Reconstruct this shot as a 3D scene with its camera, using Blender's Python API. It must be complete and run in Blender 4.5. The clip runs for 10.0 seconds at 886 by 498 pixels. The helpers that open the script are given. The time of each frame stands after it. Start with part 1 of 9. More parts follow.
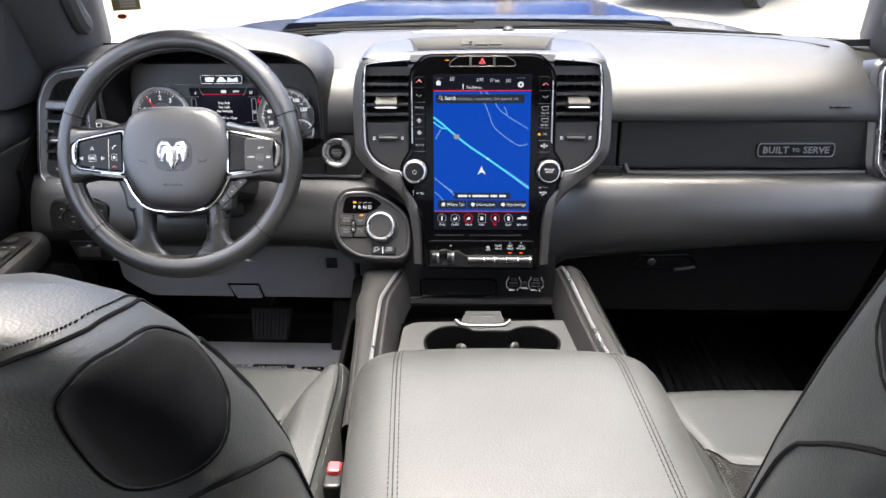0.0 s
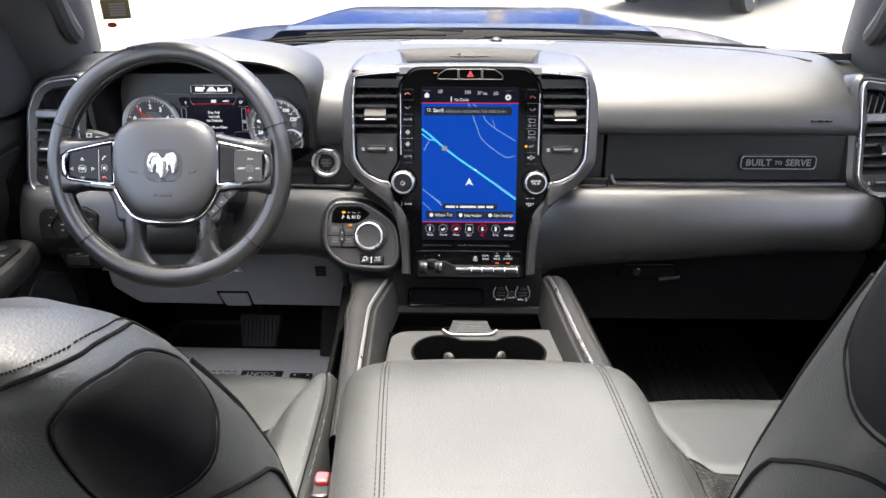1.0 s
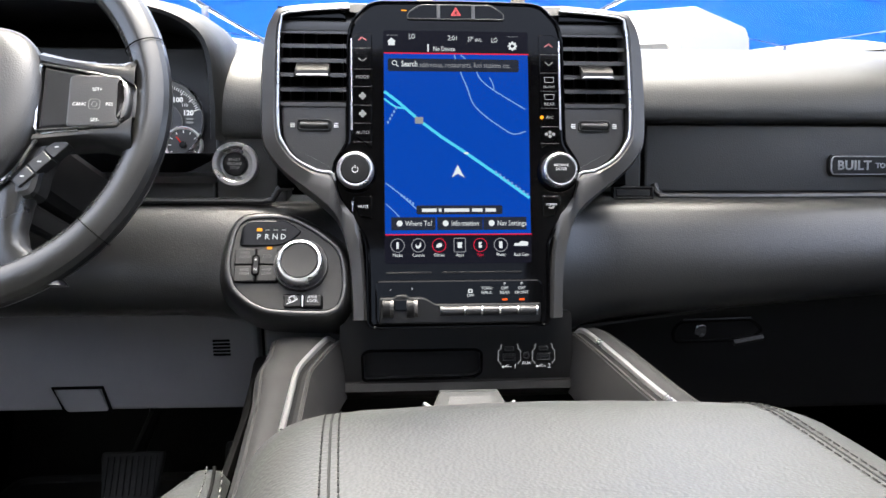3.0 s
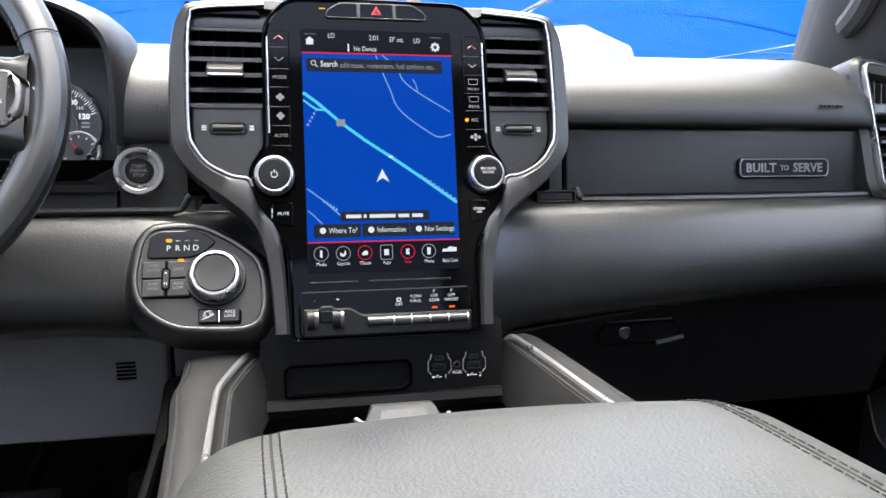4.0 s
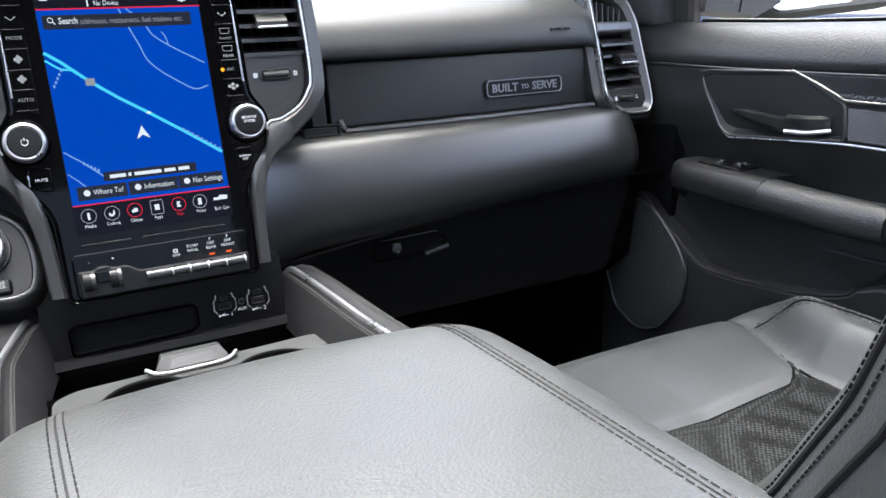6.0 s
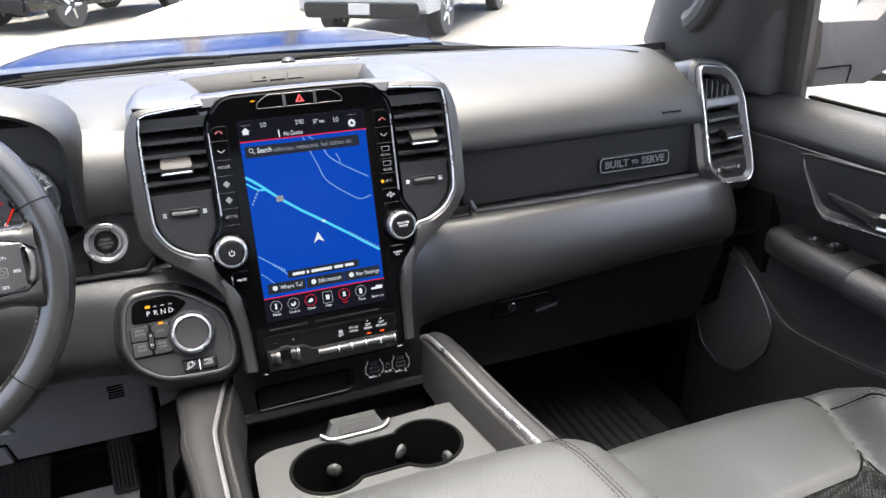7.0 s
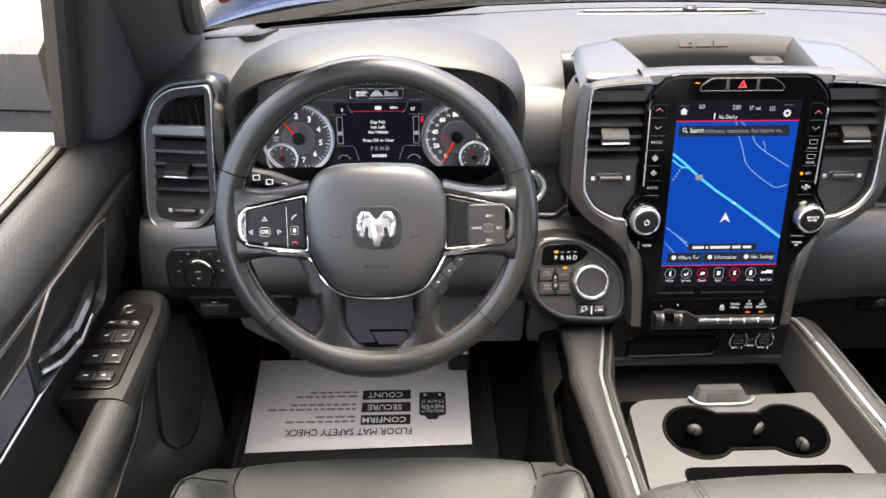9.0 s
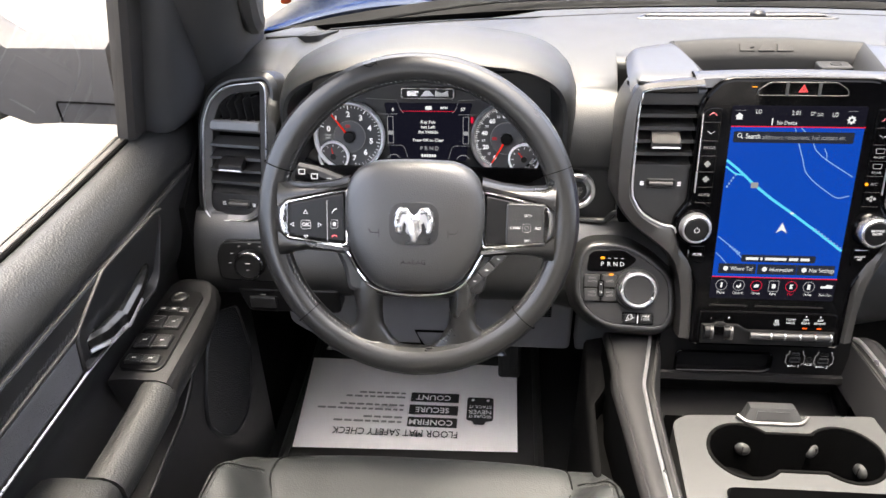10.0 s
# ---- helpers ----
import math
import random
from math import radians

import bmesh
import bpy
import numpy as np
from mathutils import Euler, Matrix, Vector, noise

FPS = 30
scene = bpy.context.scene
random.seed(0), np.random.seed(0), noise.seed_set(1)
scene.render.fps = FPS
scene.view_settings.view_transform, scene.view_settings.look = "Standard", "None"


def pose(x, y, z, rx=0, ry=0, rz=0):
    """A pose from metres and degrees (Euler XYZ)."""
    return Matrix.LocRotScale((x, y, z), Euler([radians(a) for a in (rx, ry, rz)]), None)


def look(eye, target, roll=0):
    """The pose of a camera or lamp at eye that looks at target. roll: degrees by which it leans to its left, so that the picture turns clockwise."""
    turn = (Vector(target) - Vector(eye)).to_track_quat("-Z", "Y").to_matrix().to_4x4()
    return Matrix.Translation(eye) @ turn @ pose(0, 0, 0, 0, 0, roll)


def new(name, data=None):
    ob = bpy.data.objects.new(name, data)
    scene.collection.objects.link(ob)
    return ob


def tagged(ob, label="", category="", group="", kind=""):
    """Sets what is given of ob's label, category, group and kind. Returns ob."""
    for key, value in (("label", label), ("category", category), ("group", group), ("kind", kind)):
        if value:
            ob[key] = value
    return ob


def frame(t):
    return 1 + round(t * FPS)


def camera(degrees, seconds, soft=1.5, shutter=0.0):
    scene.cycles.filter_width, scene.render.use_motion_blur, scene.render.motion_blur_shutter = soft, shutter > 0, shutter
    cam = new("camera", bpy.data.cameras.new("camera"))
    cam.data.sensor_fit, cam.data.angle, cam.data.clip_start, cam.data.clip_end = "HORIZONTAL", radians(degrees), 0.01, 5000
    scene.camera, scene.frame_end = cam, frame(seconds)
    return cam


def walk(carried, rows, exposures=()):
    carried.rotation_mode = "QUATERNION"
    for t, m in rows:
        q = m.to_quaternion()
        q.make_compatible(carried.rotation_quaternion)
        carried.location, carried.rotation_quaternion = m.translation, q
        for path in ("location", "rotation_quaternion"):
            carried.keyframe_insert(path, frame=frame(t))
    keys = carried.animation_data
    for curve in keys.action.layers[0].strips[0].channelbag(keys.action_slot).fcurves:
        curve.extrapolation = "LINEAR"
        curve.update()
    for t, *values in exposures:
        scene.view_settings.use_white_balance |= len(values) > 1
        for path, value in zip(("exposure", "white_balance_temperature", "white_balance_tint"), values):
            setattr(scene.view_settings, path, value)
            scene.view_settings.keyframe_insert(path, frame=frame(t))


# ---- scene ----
cam = camera(61.5, 10.0)
PATH = [
    (0, (-0.023, -1.183, 1.661), (-0.089, 0.608, 0.774), -0.7),
    (0.5, (-0.019, -1.195, 1.689), (-0.079, 0.585, 0.779), -0.4),
    (1, (-0.019, -1.189, 1.681), (-0.058, 0.604, 0.797), -0.1),
    (1.5, (0.004, -1.118, 1.563), (-0.028, 0.733, 0.807), -0.0),
    (2, (-0.026, -0.977, 1.431), (-0.014, 0.929, 0.825), 0.2),
    (2.2, (-0.041, -0.922, 1.405), (-0.012, 0.989, 0.817), 0.3),
    (3.3, (-0.086, -0.804, 1.264), (0.12, 1.16, 0.949), 0.4),
    (3.5, (-0.09, -0.795, 1.263), (0.156, 1.164, 0.948), 0.5),
    (4, (-0.104, -0.787, 1.271), (0.311, 1.143, 0.95), 0.3),
    (4.5, (-0.092, -0.793, 1.279), (0.498, 1.086, 0.927), -0.2),
    (5, (-0.091, -0.807, 1.274), (0.677, 0.997, 0.876), -1.1),
    (5.2, (-0.081, -0.811, 1.283), (0.729, 0.963, 0.839), -1.4),
    (6.3, (-0.082, -0.88, 1.394), (0.78, 0.793, 0.717), -1.4),
    (6.5, (-0.095, -0.888, 1.443), (0.738, 0.786, 0.734), -1.3),
    (7, (-0.171, -0.894, 1.599), (0.485, 0.813, 0.789), -1.1),
    (7.3, (-0.228, -0.899, 1.675), (0.323, 0.827, 0.828), -0.7),
    (7.5, (-0.266, -0.883, 1.706), (0.205, 0.844, 0.813), -0.4),
    (8, (-0.338, -0.87, 1.735), (-0.052, 0.851, 0.758), 0.3),
    (8.5, (-0.382, -0.861, 1.746), (-0.234, 0.829, 0.686), 0.6),
    (9, (-0.409, -0.854, 1.75), (-0.364, 0.808, 0.638), 0.1),
    (9.5, (-0.417, -0.852, 1.747), (-0.46, 0.805, 0.629), -0.5),
    (10, (-0.367, -0.858, 1.735), (-0.519, 0.815, 0.65), -1.4),
]
walk(cam, [(t, look(eye, target, roll)) for t, eye, target, roll in PATH], [(0, 4.4, 6600, 8), (1.5, 4.42, 6600, 8), (3.5, 4.32, 6450, 6), (6.3, 4.36, 6050, 7), (7.5, 4.36, 6800, 8), (10, 4.5, 6950, 9)])

# ---- light ----
world = bpy.data.worlds.new("world")
scene.world = world
world.use_nodes = True
wn = world.node_tree.nodes
sky = wn.new("ShaderNodeTexSky")
sky.sky_type, sky.sun_disc = "NISHITA", False
sky.sun_elevation, sky.sun_rotation = radians(86), radians(-20)
sky.air_density, sky.dust_density, sky.ozone_density = 0.45, 7.0, 0.2
wn["Background"].inputs[1].default_value = 0.15
world.node_tree.links.new(sky.outputs[0], wn["Background"].inputs[0])
sun = new("sun", bpy.data.lights.new("sun", "SUN"))
sun.data.energy, sun.data.angle, sun.data.color = 0.5, radians(35), (1.0, 0.96, 0.9)
sun.matrix_world = look((0, 0, 0), (0.024, -0.066, -0.9975))
# added fill lamp in an assumed open rear doorway, to brighten the seats
seat_fill = new("seat_fill_lamp", bpy.data.lights.new("seat_fill_lamp", "AREA"))
seat_fill.data.shape, seat_fill.data.size, seat_fill.data.size_y = "RECTANGLE", 0.95, 1.0
seat_fill.data.energy, seat_fill.data.color = 1.9, (1.0, 0.97, 0.97)
seat_fill.matrix_world = look((-0.87, -1.53, 1.24), (1.0, -1.33, 1.1))

# ---- mesh helpers ----


def xf(M, p):
    return M @ Vector(p) if M is not None else Vector(p)


def local(o, x, v):
    """A frame at o, with its own x and up axes; its third axis stands out of the surface."""
    x, v = Vector(x).normalized(), Vector(v).normalized()
    n = x.cross(v)
    M = Matrix((x, v, n)).transposed().to_4x4()
    M.translation = o
    return M


def cr(pts, n=6, closed=False):
    """A smooth line through points."""
    pts = [Vector(p) for p in pts]
    m, out = len(pts), []
    for i in range(m if closed else m - 1):
        if closed:
            a, b, c, d = pts[i - 1], pts[i], pts[(i + 1) % m], pts[(i + 2) % m]
        else:
            a, b, c, d = pts[max(i - 1, 0)], pts[i], pts[i + 1], pts[min(i + 2, m - 1)]
        for k in range(n):
            t = k / n
            out.append(0.5 * ((2 * b) + (c - a) * t + (2 * a - 5 * b + 4 * c - d) * t * t + (3 * b - a - 3 * c + d) * t ** 3))
    if not closed:
        out.append(pts[-1])
    return out


def area2(poly):
    return sum(a[0] * b[1] - b[0] * a[1] for a, b in zip(poly, poly[1:] + poly[:1])) / 2


def ccw(poly):
    poly = [(p[0], p[1]) for p in poly]
    return poly if area2(poly) > 0 else poly[::-1]


def offs(poly, d):
    """The outline moved inwards by d."""
    n, out = len(poly), []
    for i in range(n):
        p, a, b = Vector(poly[i]), Vector(poly[i - 1]), Vector(poly[(i + 1) % n])
        u, w = (p - a).normalized(), (b - p).normalized()
        n1, n2 = Vector((-u.y, u.x)), Vector((-w.y, w.x))
        s = n1 + n2
        s = s / max(s.dot(s) / 2, 0.35)
        out.append(tuple(p + s * d))
    return out


def rounded(poly, r, n=4):
    poly, out = ccw(poly), []
    for i in range(len(poly)):
        p, a, b = Vector(poly[i]), Vector(poly[i - 1]), Vector(poly[(i + 1) % len(poly)])
        rr = min(r, (a - p).length * 0.45, (b - p).length * 0.45)
        s, e = p + (a - p).normalized() * rr, p + (b - p).normalized() * rr
        for k in range(n + 1):
            t = k / n
            out.append(tuple(s * (1 - t) ** 2 + p * 2 * t * (1 - t) + e * t * t))
    return out


def rrect(w, h, r, cx=0.0, cy=0.0, n=4):
    return rounded([(cx - w / 2, cy - h / 2), (cx + w / 2, cy - h / 2), (cx + w / 2, cy + h / 2), (cx - w / 2, cy + h / 2)], r, n)


def circle(r, cx=0.0, cy=0.0, n=28):
    return [(cx + r * math.cos(2 * math.pi * k / n), cy + r * math.sin(2 * math.pi * k / n)) for k in range(n)]


def rings(bm, loops, cap0=False, cap1=False, closed=True):
    vs = [[bm.verts.new(p) for p in lp] for lp in loops]
    n = len(vs[0])
    for a, b in zip(vs, vs[1:]):
        for i in range(n if closed else n - 1):
            j = (i + 1) % n
            bm.faces.new((a[i], a[j], b[j], b[i]))
    if cap0:
        bm.faces.new(vs[0][::-1])
    if cap1:
        bm.faces.new(vs[-1])
    return bm


def plate(bm, poly, n0, n1, bev=0.0015, M=None):
    """A slab with this outline from height n0 to n1, with a softened top edge."""
    poly = ccw(poly)
    bev = min(bev, abs(n1 - n0) * 0.9)
    s = 1 if n1 > n0 else -1
    loops = [[xf(M, (x, y, n0)) for x, y in poly], [xf(M, (x, y, n1 - s * bev)) for x, y in poly],
             [xf(M, (x, y, n1 - s * bev * 0.3)) for x, y in offs(poly, bev * 0.3)], [xf(M, (x, y, n1)) for x, y in offs(poly, bev)]]
    return rings(bm, loops, True, True)


def band(bm, poly, width, n0, n1, bev=0.001, M=None):
    """A raised border of that width along the inside of an outline."""
    poly = ccw(poly)
    q = offs(poly, width)
    b2 = min(bev, width * 0.4)
    L = [[xf(M, (x, y, n0)) for x, y in poly], [xf(M, (x, y, n1 - b2)) for x, y in poly], [xf(M, (x, y, n1)) for x, y in offs(poly, b2)],
         [xf(M, (x, y, n1)) for x, y in offs(poly, width - b2)], [xf(M, (x, y, n1 - b2)) for x, y in q], [xf(M, (x, y, n0)) for x, y in q]]
    return rings(bm, L)


def holed(bm, outer, inners, n1, depth, M=None, wall=True):
    """A flat top with holes, whose walls go down by depth."""
    for poly, drop in [(ccw(outer), depth[0])] + [(ccw(q), d) for q, d in zip(inners, depth[1:])]:
        top = [bm.verts.new(xf(M, (x, y, n1))) for x, y in poly]
        for i in range(len(top)):
            bm.edges.new((top[i], top[(i + 1) % len(top)]))
        if drop:
            low = [bm.verts.new(xf(M, (x, y, n1 - drop))) for x, y in poly]
            low_e = [(top[i], top[(i + 1) % len(top)], low[(i + 1) % len(top)], low[i]) for i in range(len(top))]
            bm.faces.new(low)
            walls = low_e
        else:
            walls = []
        holed_walls.append(walls)
    edges = [e for e in bm.edges if not e.link_faces]
    bmesh.ops.triangle_fill(bm, edges=edges, use_beauty=True)
    for walls in holed_walls:
        for w in walls:
            bm.faces.new(w)
    holed_walls.clear()
    return bm


holed_walls = []


def lathe(bm, prof, M=None, seg=28, caps=True):
    loops = [[xf(M, (r * math.cos(2 * math.pi * k / seg), r * math.sin(2 * math.pi * k / seg), h)) for k in range(seg)] for r, h in prof]
    return rings(bm, loops, caps, caps)


def tube(bm, pts, r, closed=False, seg=8, flat=1.0, up=(0, 0, 1)):
    """A round or flattened bar along a line; r may be a list."""
    pts = [Vector(p) for p in pts]
    n, loops = len(pts), []
    rs = r if isinstance(r, (list, tuple)) else [r] * n
    for i, p in enumerate(pts):
        if closed:
            d = pts[(i + 1) % n] - pts[i - 1]
        else:
            d = pts[min(i + 1, n - 1)] - pts[max(i - 1, 0)]
        d.normalize()
        a = d.cross(Vector(up))
        if a.length < 1e-4:
            a = d.cross(Vector((1, 0.1, 0)))
        a.normalize()
        b = a.cross(d)
        loops.append([p + rs[i] * (a * math.cos(2 * math.pi * k / seg) + b * flat * math.sin(2 * math.pi * k / seg)) for k in range(seg)])
    if closed:
        loops.append(loops[0])
        rings(bm, loops)
        bmesh.ops.remove_doubles(bm, verts=bm.verts[:], dist=1e-6)
        return bm
    return rings(bm, loops, True, True)


def box(bm, c, s, bev=0.002, M=None):
    w, d, h = s
    return plate(bm, rrect(w, d, min(bev * 2, w * 0.4, d * 0.4), c[0], c[1], 2), c[2] - h / 2, c[2] + h / 2, bev, M)


def grid(bm, rows):
    return rings(bm, rows, closed=False)


def thing(name, label, category, group="", kind="", at=(0, 0, 0)):
    ob = new(name)
    ob.location = at
    ob.empty_display_size = 0.05
    return tagged(ob, label, category, group, kind)


def mesh_of(bm, name, mat, sharp=22):
    bmesh.ops.recalc_face_normals(bm, faces=bm.faces[:])
    me = bpy.data.meshes.new(name)
    bm.to_mesh(me)
    bm.free()
    if mat is not None:
        me.materials.append(mat)
    me.shade_smooth()
    me.set_sharp_from_angle(angle=radians(sharp))
    return me


def part(name, bm, mat, parent=None, label="", sharp=22):
    ob = new(name, mesh_of(bm, name, mat, sharp))
    if parent is not None:
        ob.parent = parent
        ob.matrix_parent_inverse = Matrix.Translation(-parent.location)
    return tagged(ob, label)


def share(name, me, m, parent):
    """One more object on an existing mesh."""
    ob = new(name, me)
    ob.parent = parent
    ob.matrix_basis = m
    return ob


def solid(name, bm, mat, label, category, group="", kind="", sharp=22):
    """A thing that is one mesh."""
    return tagged(part(name, bm, mat, None, "", sharp), label, category, group, kind)


def letters(text, size, M, mat, parent, name="lettering", depth=0.0002, align="CENTER", spacing=1.0, bold=0.0, width=None):
    """Raised lettering in the built-in font; M's third axis stands out of the surface."""
    cu = bpy.data.curves.new("lettering", "FONT")
    cu.body, cu.size, cu.extrude, cu.align_x, cu.align_y = text, size, depth, align, "CENTER"
    cu.resolution_u, cu.space_character, cu.offset = 2, spacing, bold
    tmp = bpy.data.objects.new("lettering_curve", cu)
    me = bpy.data.meshes.new_from_object(tmp)
    bpy.data.objects.remove(tmp)
    bpy.data.curves.remove(cu)
    if width:
        xs_ = [v.co.x for v in me.vertices]
        k = width / max(max(xs_) - min(xs_), 1e-6)
        me.transform(Matrix.Diagonal((k, 1, 1, 1)))
    me.transform(M)
    me.materials.clear()
    me.materials.append(mat)
    ob = new(name, me)
    if parent is not None:
        ob.parent = parent
        ob.matrix_parent_inverse = Matrix.Translation(-parent.location)
    return ob


# ---- materials ----


def material(name, base, rough=0.5, metal=0.0, grain=None, bump=0.0, var=0.0, var_scale=6.0, spec=0.5, coat=0.0, dust=0.0, emit=None, strength=1.0, voronoi=False):
    """A surface with grain relief, broad colour and gloss variation, and a little dust."""
    m = bpy.data.materials.new(name)
    m.use_nodes = True
    N, L = m.node_tree.nodes, m.node_tree.links
    b = N["Principled BSDF"]
    b.inputs["Base Color"].default_value = (*base, 1)
    b.inputs["Roughness"].default_value = rough
    b.inputs["Metallic"].default_value = metal
    b.inputs["Specular IOR Level"].default_value = spec
    b.inputs["Coat Weight"].default_value = coat
    b.inputs["Coat Roughness"].default_value = 0.08
    if emit:
        b.inputs["Emission Color"].default_value = (*emit, 1)
        b.inputs["Emission Strength"].default_value = strength
    co = N.new("ShaderNodeTexCoord")
    if var or dust:
        n = N.new("ShaderNodeTexNoise")
        n.inputs["Scale"].default_value, n.inputs["Detail"].default_value, n.inputs["Roughness"].default_value = var_scale, 6, 0.65
        L.new(co.outputs["Object"], n.inputs["Vector"])
        r = N.new("ShaderNodeMapRange")
        r.inputs["From Min"].default_value, r.inputs["From Max"].default_value = 0.3, 0.7
        r.inputs["To Min"].default_value, r.inputs["To Max"].default_value = 1 - var, 1 + var
        L.new(n.outputs["Fac"], r.inputs["Value"])
        mx = N.new("ShaderNodeMix")
        mx.data_type, mx.blend_type = "RGBA", "MULTIPLY"
        mx.inputs["Factor"].default_value = 1
        mx.inputs[6].default_value = (*base, 1)
        L.new(r.outputs["Result"], mx.inputs[7])
        out = mx.outputs[2]
        if dust:
            n2 = N.new("ShaderNodeTexNoise")
            n2.inputs["Scale"].default_value, n2.inputs["Detail"].default_value = 900, 3
            L.new(co.outputs["Object"], n2.inputs["Vector"])
            r2 = N.new("ShaderNodeMapRange")
            r2.inputs["From Min"].default_value, r2.inputs["From Max"].default_value = 0.62, 0.8
            r2.inputs["To Max"].default_value = dust
            L.new(n2.outputs["Fac"], r2.inputs["Value"])
            m2 = N.new("ShaderNodeMix")
            m2.data_type = "RGBA"
            m2.inputs[7].default_value = (0.32, 0.3, 0.27, 1)
            L.new(r2.outputs["Result"], m2.inputs[0])
            L.new(out, m2.inputs[6])
            out = m2.outputs[2]
        L.new(out, b.inputs["Base Color"])
        r3 = N.new("ShaderNodeMapRange")
        r3.inputs["From Min"].default_value, r3.inputs["From Max"].default_value = 0.3, 0.7
        r3.inputs["To Min"].default_value, r3.inputs["To Max"].default_value = max(rough - 0.06, 0.02), min(rough + 0.08, 1)
        L.new(n.outputs["Fac"], r3.inputs["Value"])
        L.new(r3.outputs["Result"], b.inputs["Roughness"])
    if grain:
        g = N.new("ShaderNodeTexVoronoi" if voronoi else "ShaderNodeTexNoise")
        g.inputs["Scale"].default_value = grain
        if voronoi:
            g.feature = "SMOOTH_F1"
            g.inputs["Smoothness"].default_value = 0.6
        else:
            g.inputs["Detail"].default_value = 3
        L.new(co.outputs["Object"], g.inputs["Vector"])
        bp = N.new("ShaderNodeBump")
        bp.inputs["Strength"].default_value = bump
        bp.inputs["Distance"].default_value = 0.6 / grain
        L.new(g.outputs[0], bp.inputs["Height"])
        L.new(bp.outputs["Normal"], b.inputs["Normal"])
    return m


SOFT = material("soft touch dash", (0.0088, 0.0089, 0.009), 0.33, grain=650, bump=0.2, var=0.16, voronoi=True, spec=0.5)
DASHTOP = material("dash leather", (0.0122, 0.0125, 0.0124), 0.47, grain=650, bump=0.2, var=0.14, voronoi=True, spec=0.31)
LEATHER = material("seat leather", (0.0165, 0.0177, 0.0178), 0.4, grain=500, bump=0.18, var=0.18, voronoi=True, spec=0.34)
ARMREST = material("armrest leather", (0.020, 0.0206, 0.0203), 0.4, grain=430, bump=0.22, var=0.12, voronoi=True, spec=0.36)
WHEEL = material("wheel leather", (0.0082, 0.0081, 0.008), 0.3, grain=700, bump=0.06, var=0.1, var_scale=6.0, voronoi=True, spec=0.55)
HUBSKIN = material("airbag cover skin", (0.014, 0.014, 0.014), 0.38, grain=750, bump=0.2, var=0.1, voronoi=True, spec=0.7)
PLASTIC = material("moulded plastic", (0.010, 0.010, 0.0102), 0.38, grain=700, bump=0.14, var=0.16, voronoi=True, dust=0.004, spec=0.5)
GREYPLASTIC = material("grey plastic", (0.0195, 0.0203, 0.0207), 0.5, grain=800, bump=0.1, var=0.1, voronoi=True, dust=0.04, spec=0.35)
KNEE = material("knee panel plastic", (0.15, 0.15, 0.157), 0.5, grain=900, bump=0.1, var=0.1, voronoi=True)
DARK = material("black plastic", (0.0032, 0.0032, 0.0034), 0.4, grain=900, bump=0.06, var=0.2, spec=0.22)
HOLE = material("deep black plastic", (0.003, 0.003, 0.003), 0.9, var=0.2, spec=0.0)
GLOSS = material("piano black", (0.001, 0.001, 0.0012), 0.05, var=0.2, var_scale=20, spec=0.09)
SATIN = material("satin silver trim", (0.5, 0.5, 0.505), 0.28, metal=0.85, var=0.08)
TITAN = material("dark satin trim", (0.055, 0.0535, 0.052), 0.36, metal=0.7, var=0.12)
DCHROME = material("dark chrome", (0.55, 0.55, 0.56), 0.12, metal=1.0, var=0.05)
DOORSOFT = material("door soft touch", (0.013, 0.0132, 0.0132), 0.44, grain=450, bump=0.34, var=0.14, voronoi=True, spec=0.3)
BLACKBAR = material("gloss black handle", (0.006, 0.006, 0.0062), 0.14, var=0.1, spec=0.5)
MIRRORCASE = material("mirror case plastic", (0.042, 0.041, 0.0415), 0.6, grain=700, bump=0.15, var=0.12, voronoi=True, spec=0.12)
EMBLEM = material("emblem silver", (0.42, 0.42, 0.425), 0.24, metal=0.85, var=0.05)
SILVER = material("silver paint", (0.82, 0.82, 0.83), 0.32, metal=0.35, var=0.05)
FRAMESATIN = material("satin vent frame", (0.09, 0.089, 0.089), 0.3, metal=0.6, var=0.08)
KEYSILVER = material("satin key", (0.034, 0.034, 0.035), 0.34, metal=0.4, var=0.08)
BADGE = material("dull badge metal", (0.22, 0.22, 0.225), 0.3, metal=0.7, var=0.1)
CHROME = material("chrome", (0.6, 0.6, 0.61), 0.16, metal=1.0, var=0.05)
BRUSHED = material("brushed metal", (0.5, 0.5, 0.51), 0.26, metal=0.9, var=0.06)
MESH = material("black suede insert", (0.006, 0.006, 0.0065), 0.9, grain=900, bump=0.4, var=0.2, spec=0.03)
RUBBER = material("rubber", (0.016, 0.016, 0.016), 0.55, grain=500, bump=0.2, var=0.2, dust=0.08)
CARPET = material("black carpet", (0.007, 0.007, 0.007), 0.95, grain=700, bump=0.9, var=0.25, dust=0.03, spec=0.2)
STITCH = material("grey thread", (0.03, 0.03, 0.0295), 0.8, grain=1200, bump=0.3, var=0.1)
DSTITCH = material("black thread", (0.0045, 0.0045, 0.0045), 0.9, grain=1200, bump=0.3, var=0.1, spec=0.02)
PAPER = material("paper", (0.9, 0.87, 0.87), 0.75, grain=300, bump=0.06, var=0.03)
INK = material("black ink", (0.01, 0.01, 0.01), 0.6, var=0.1)
PALEINK = material("grey ink", (0.3, 0.29, 0.29), 0.7, var=0.1)
LINER = material("headliner cloth", (0.17, 0.167, 0.162), 0.95, grain=900, bump=0.4, var=0.06)
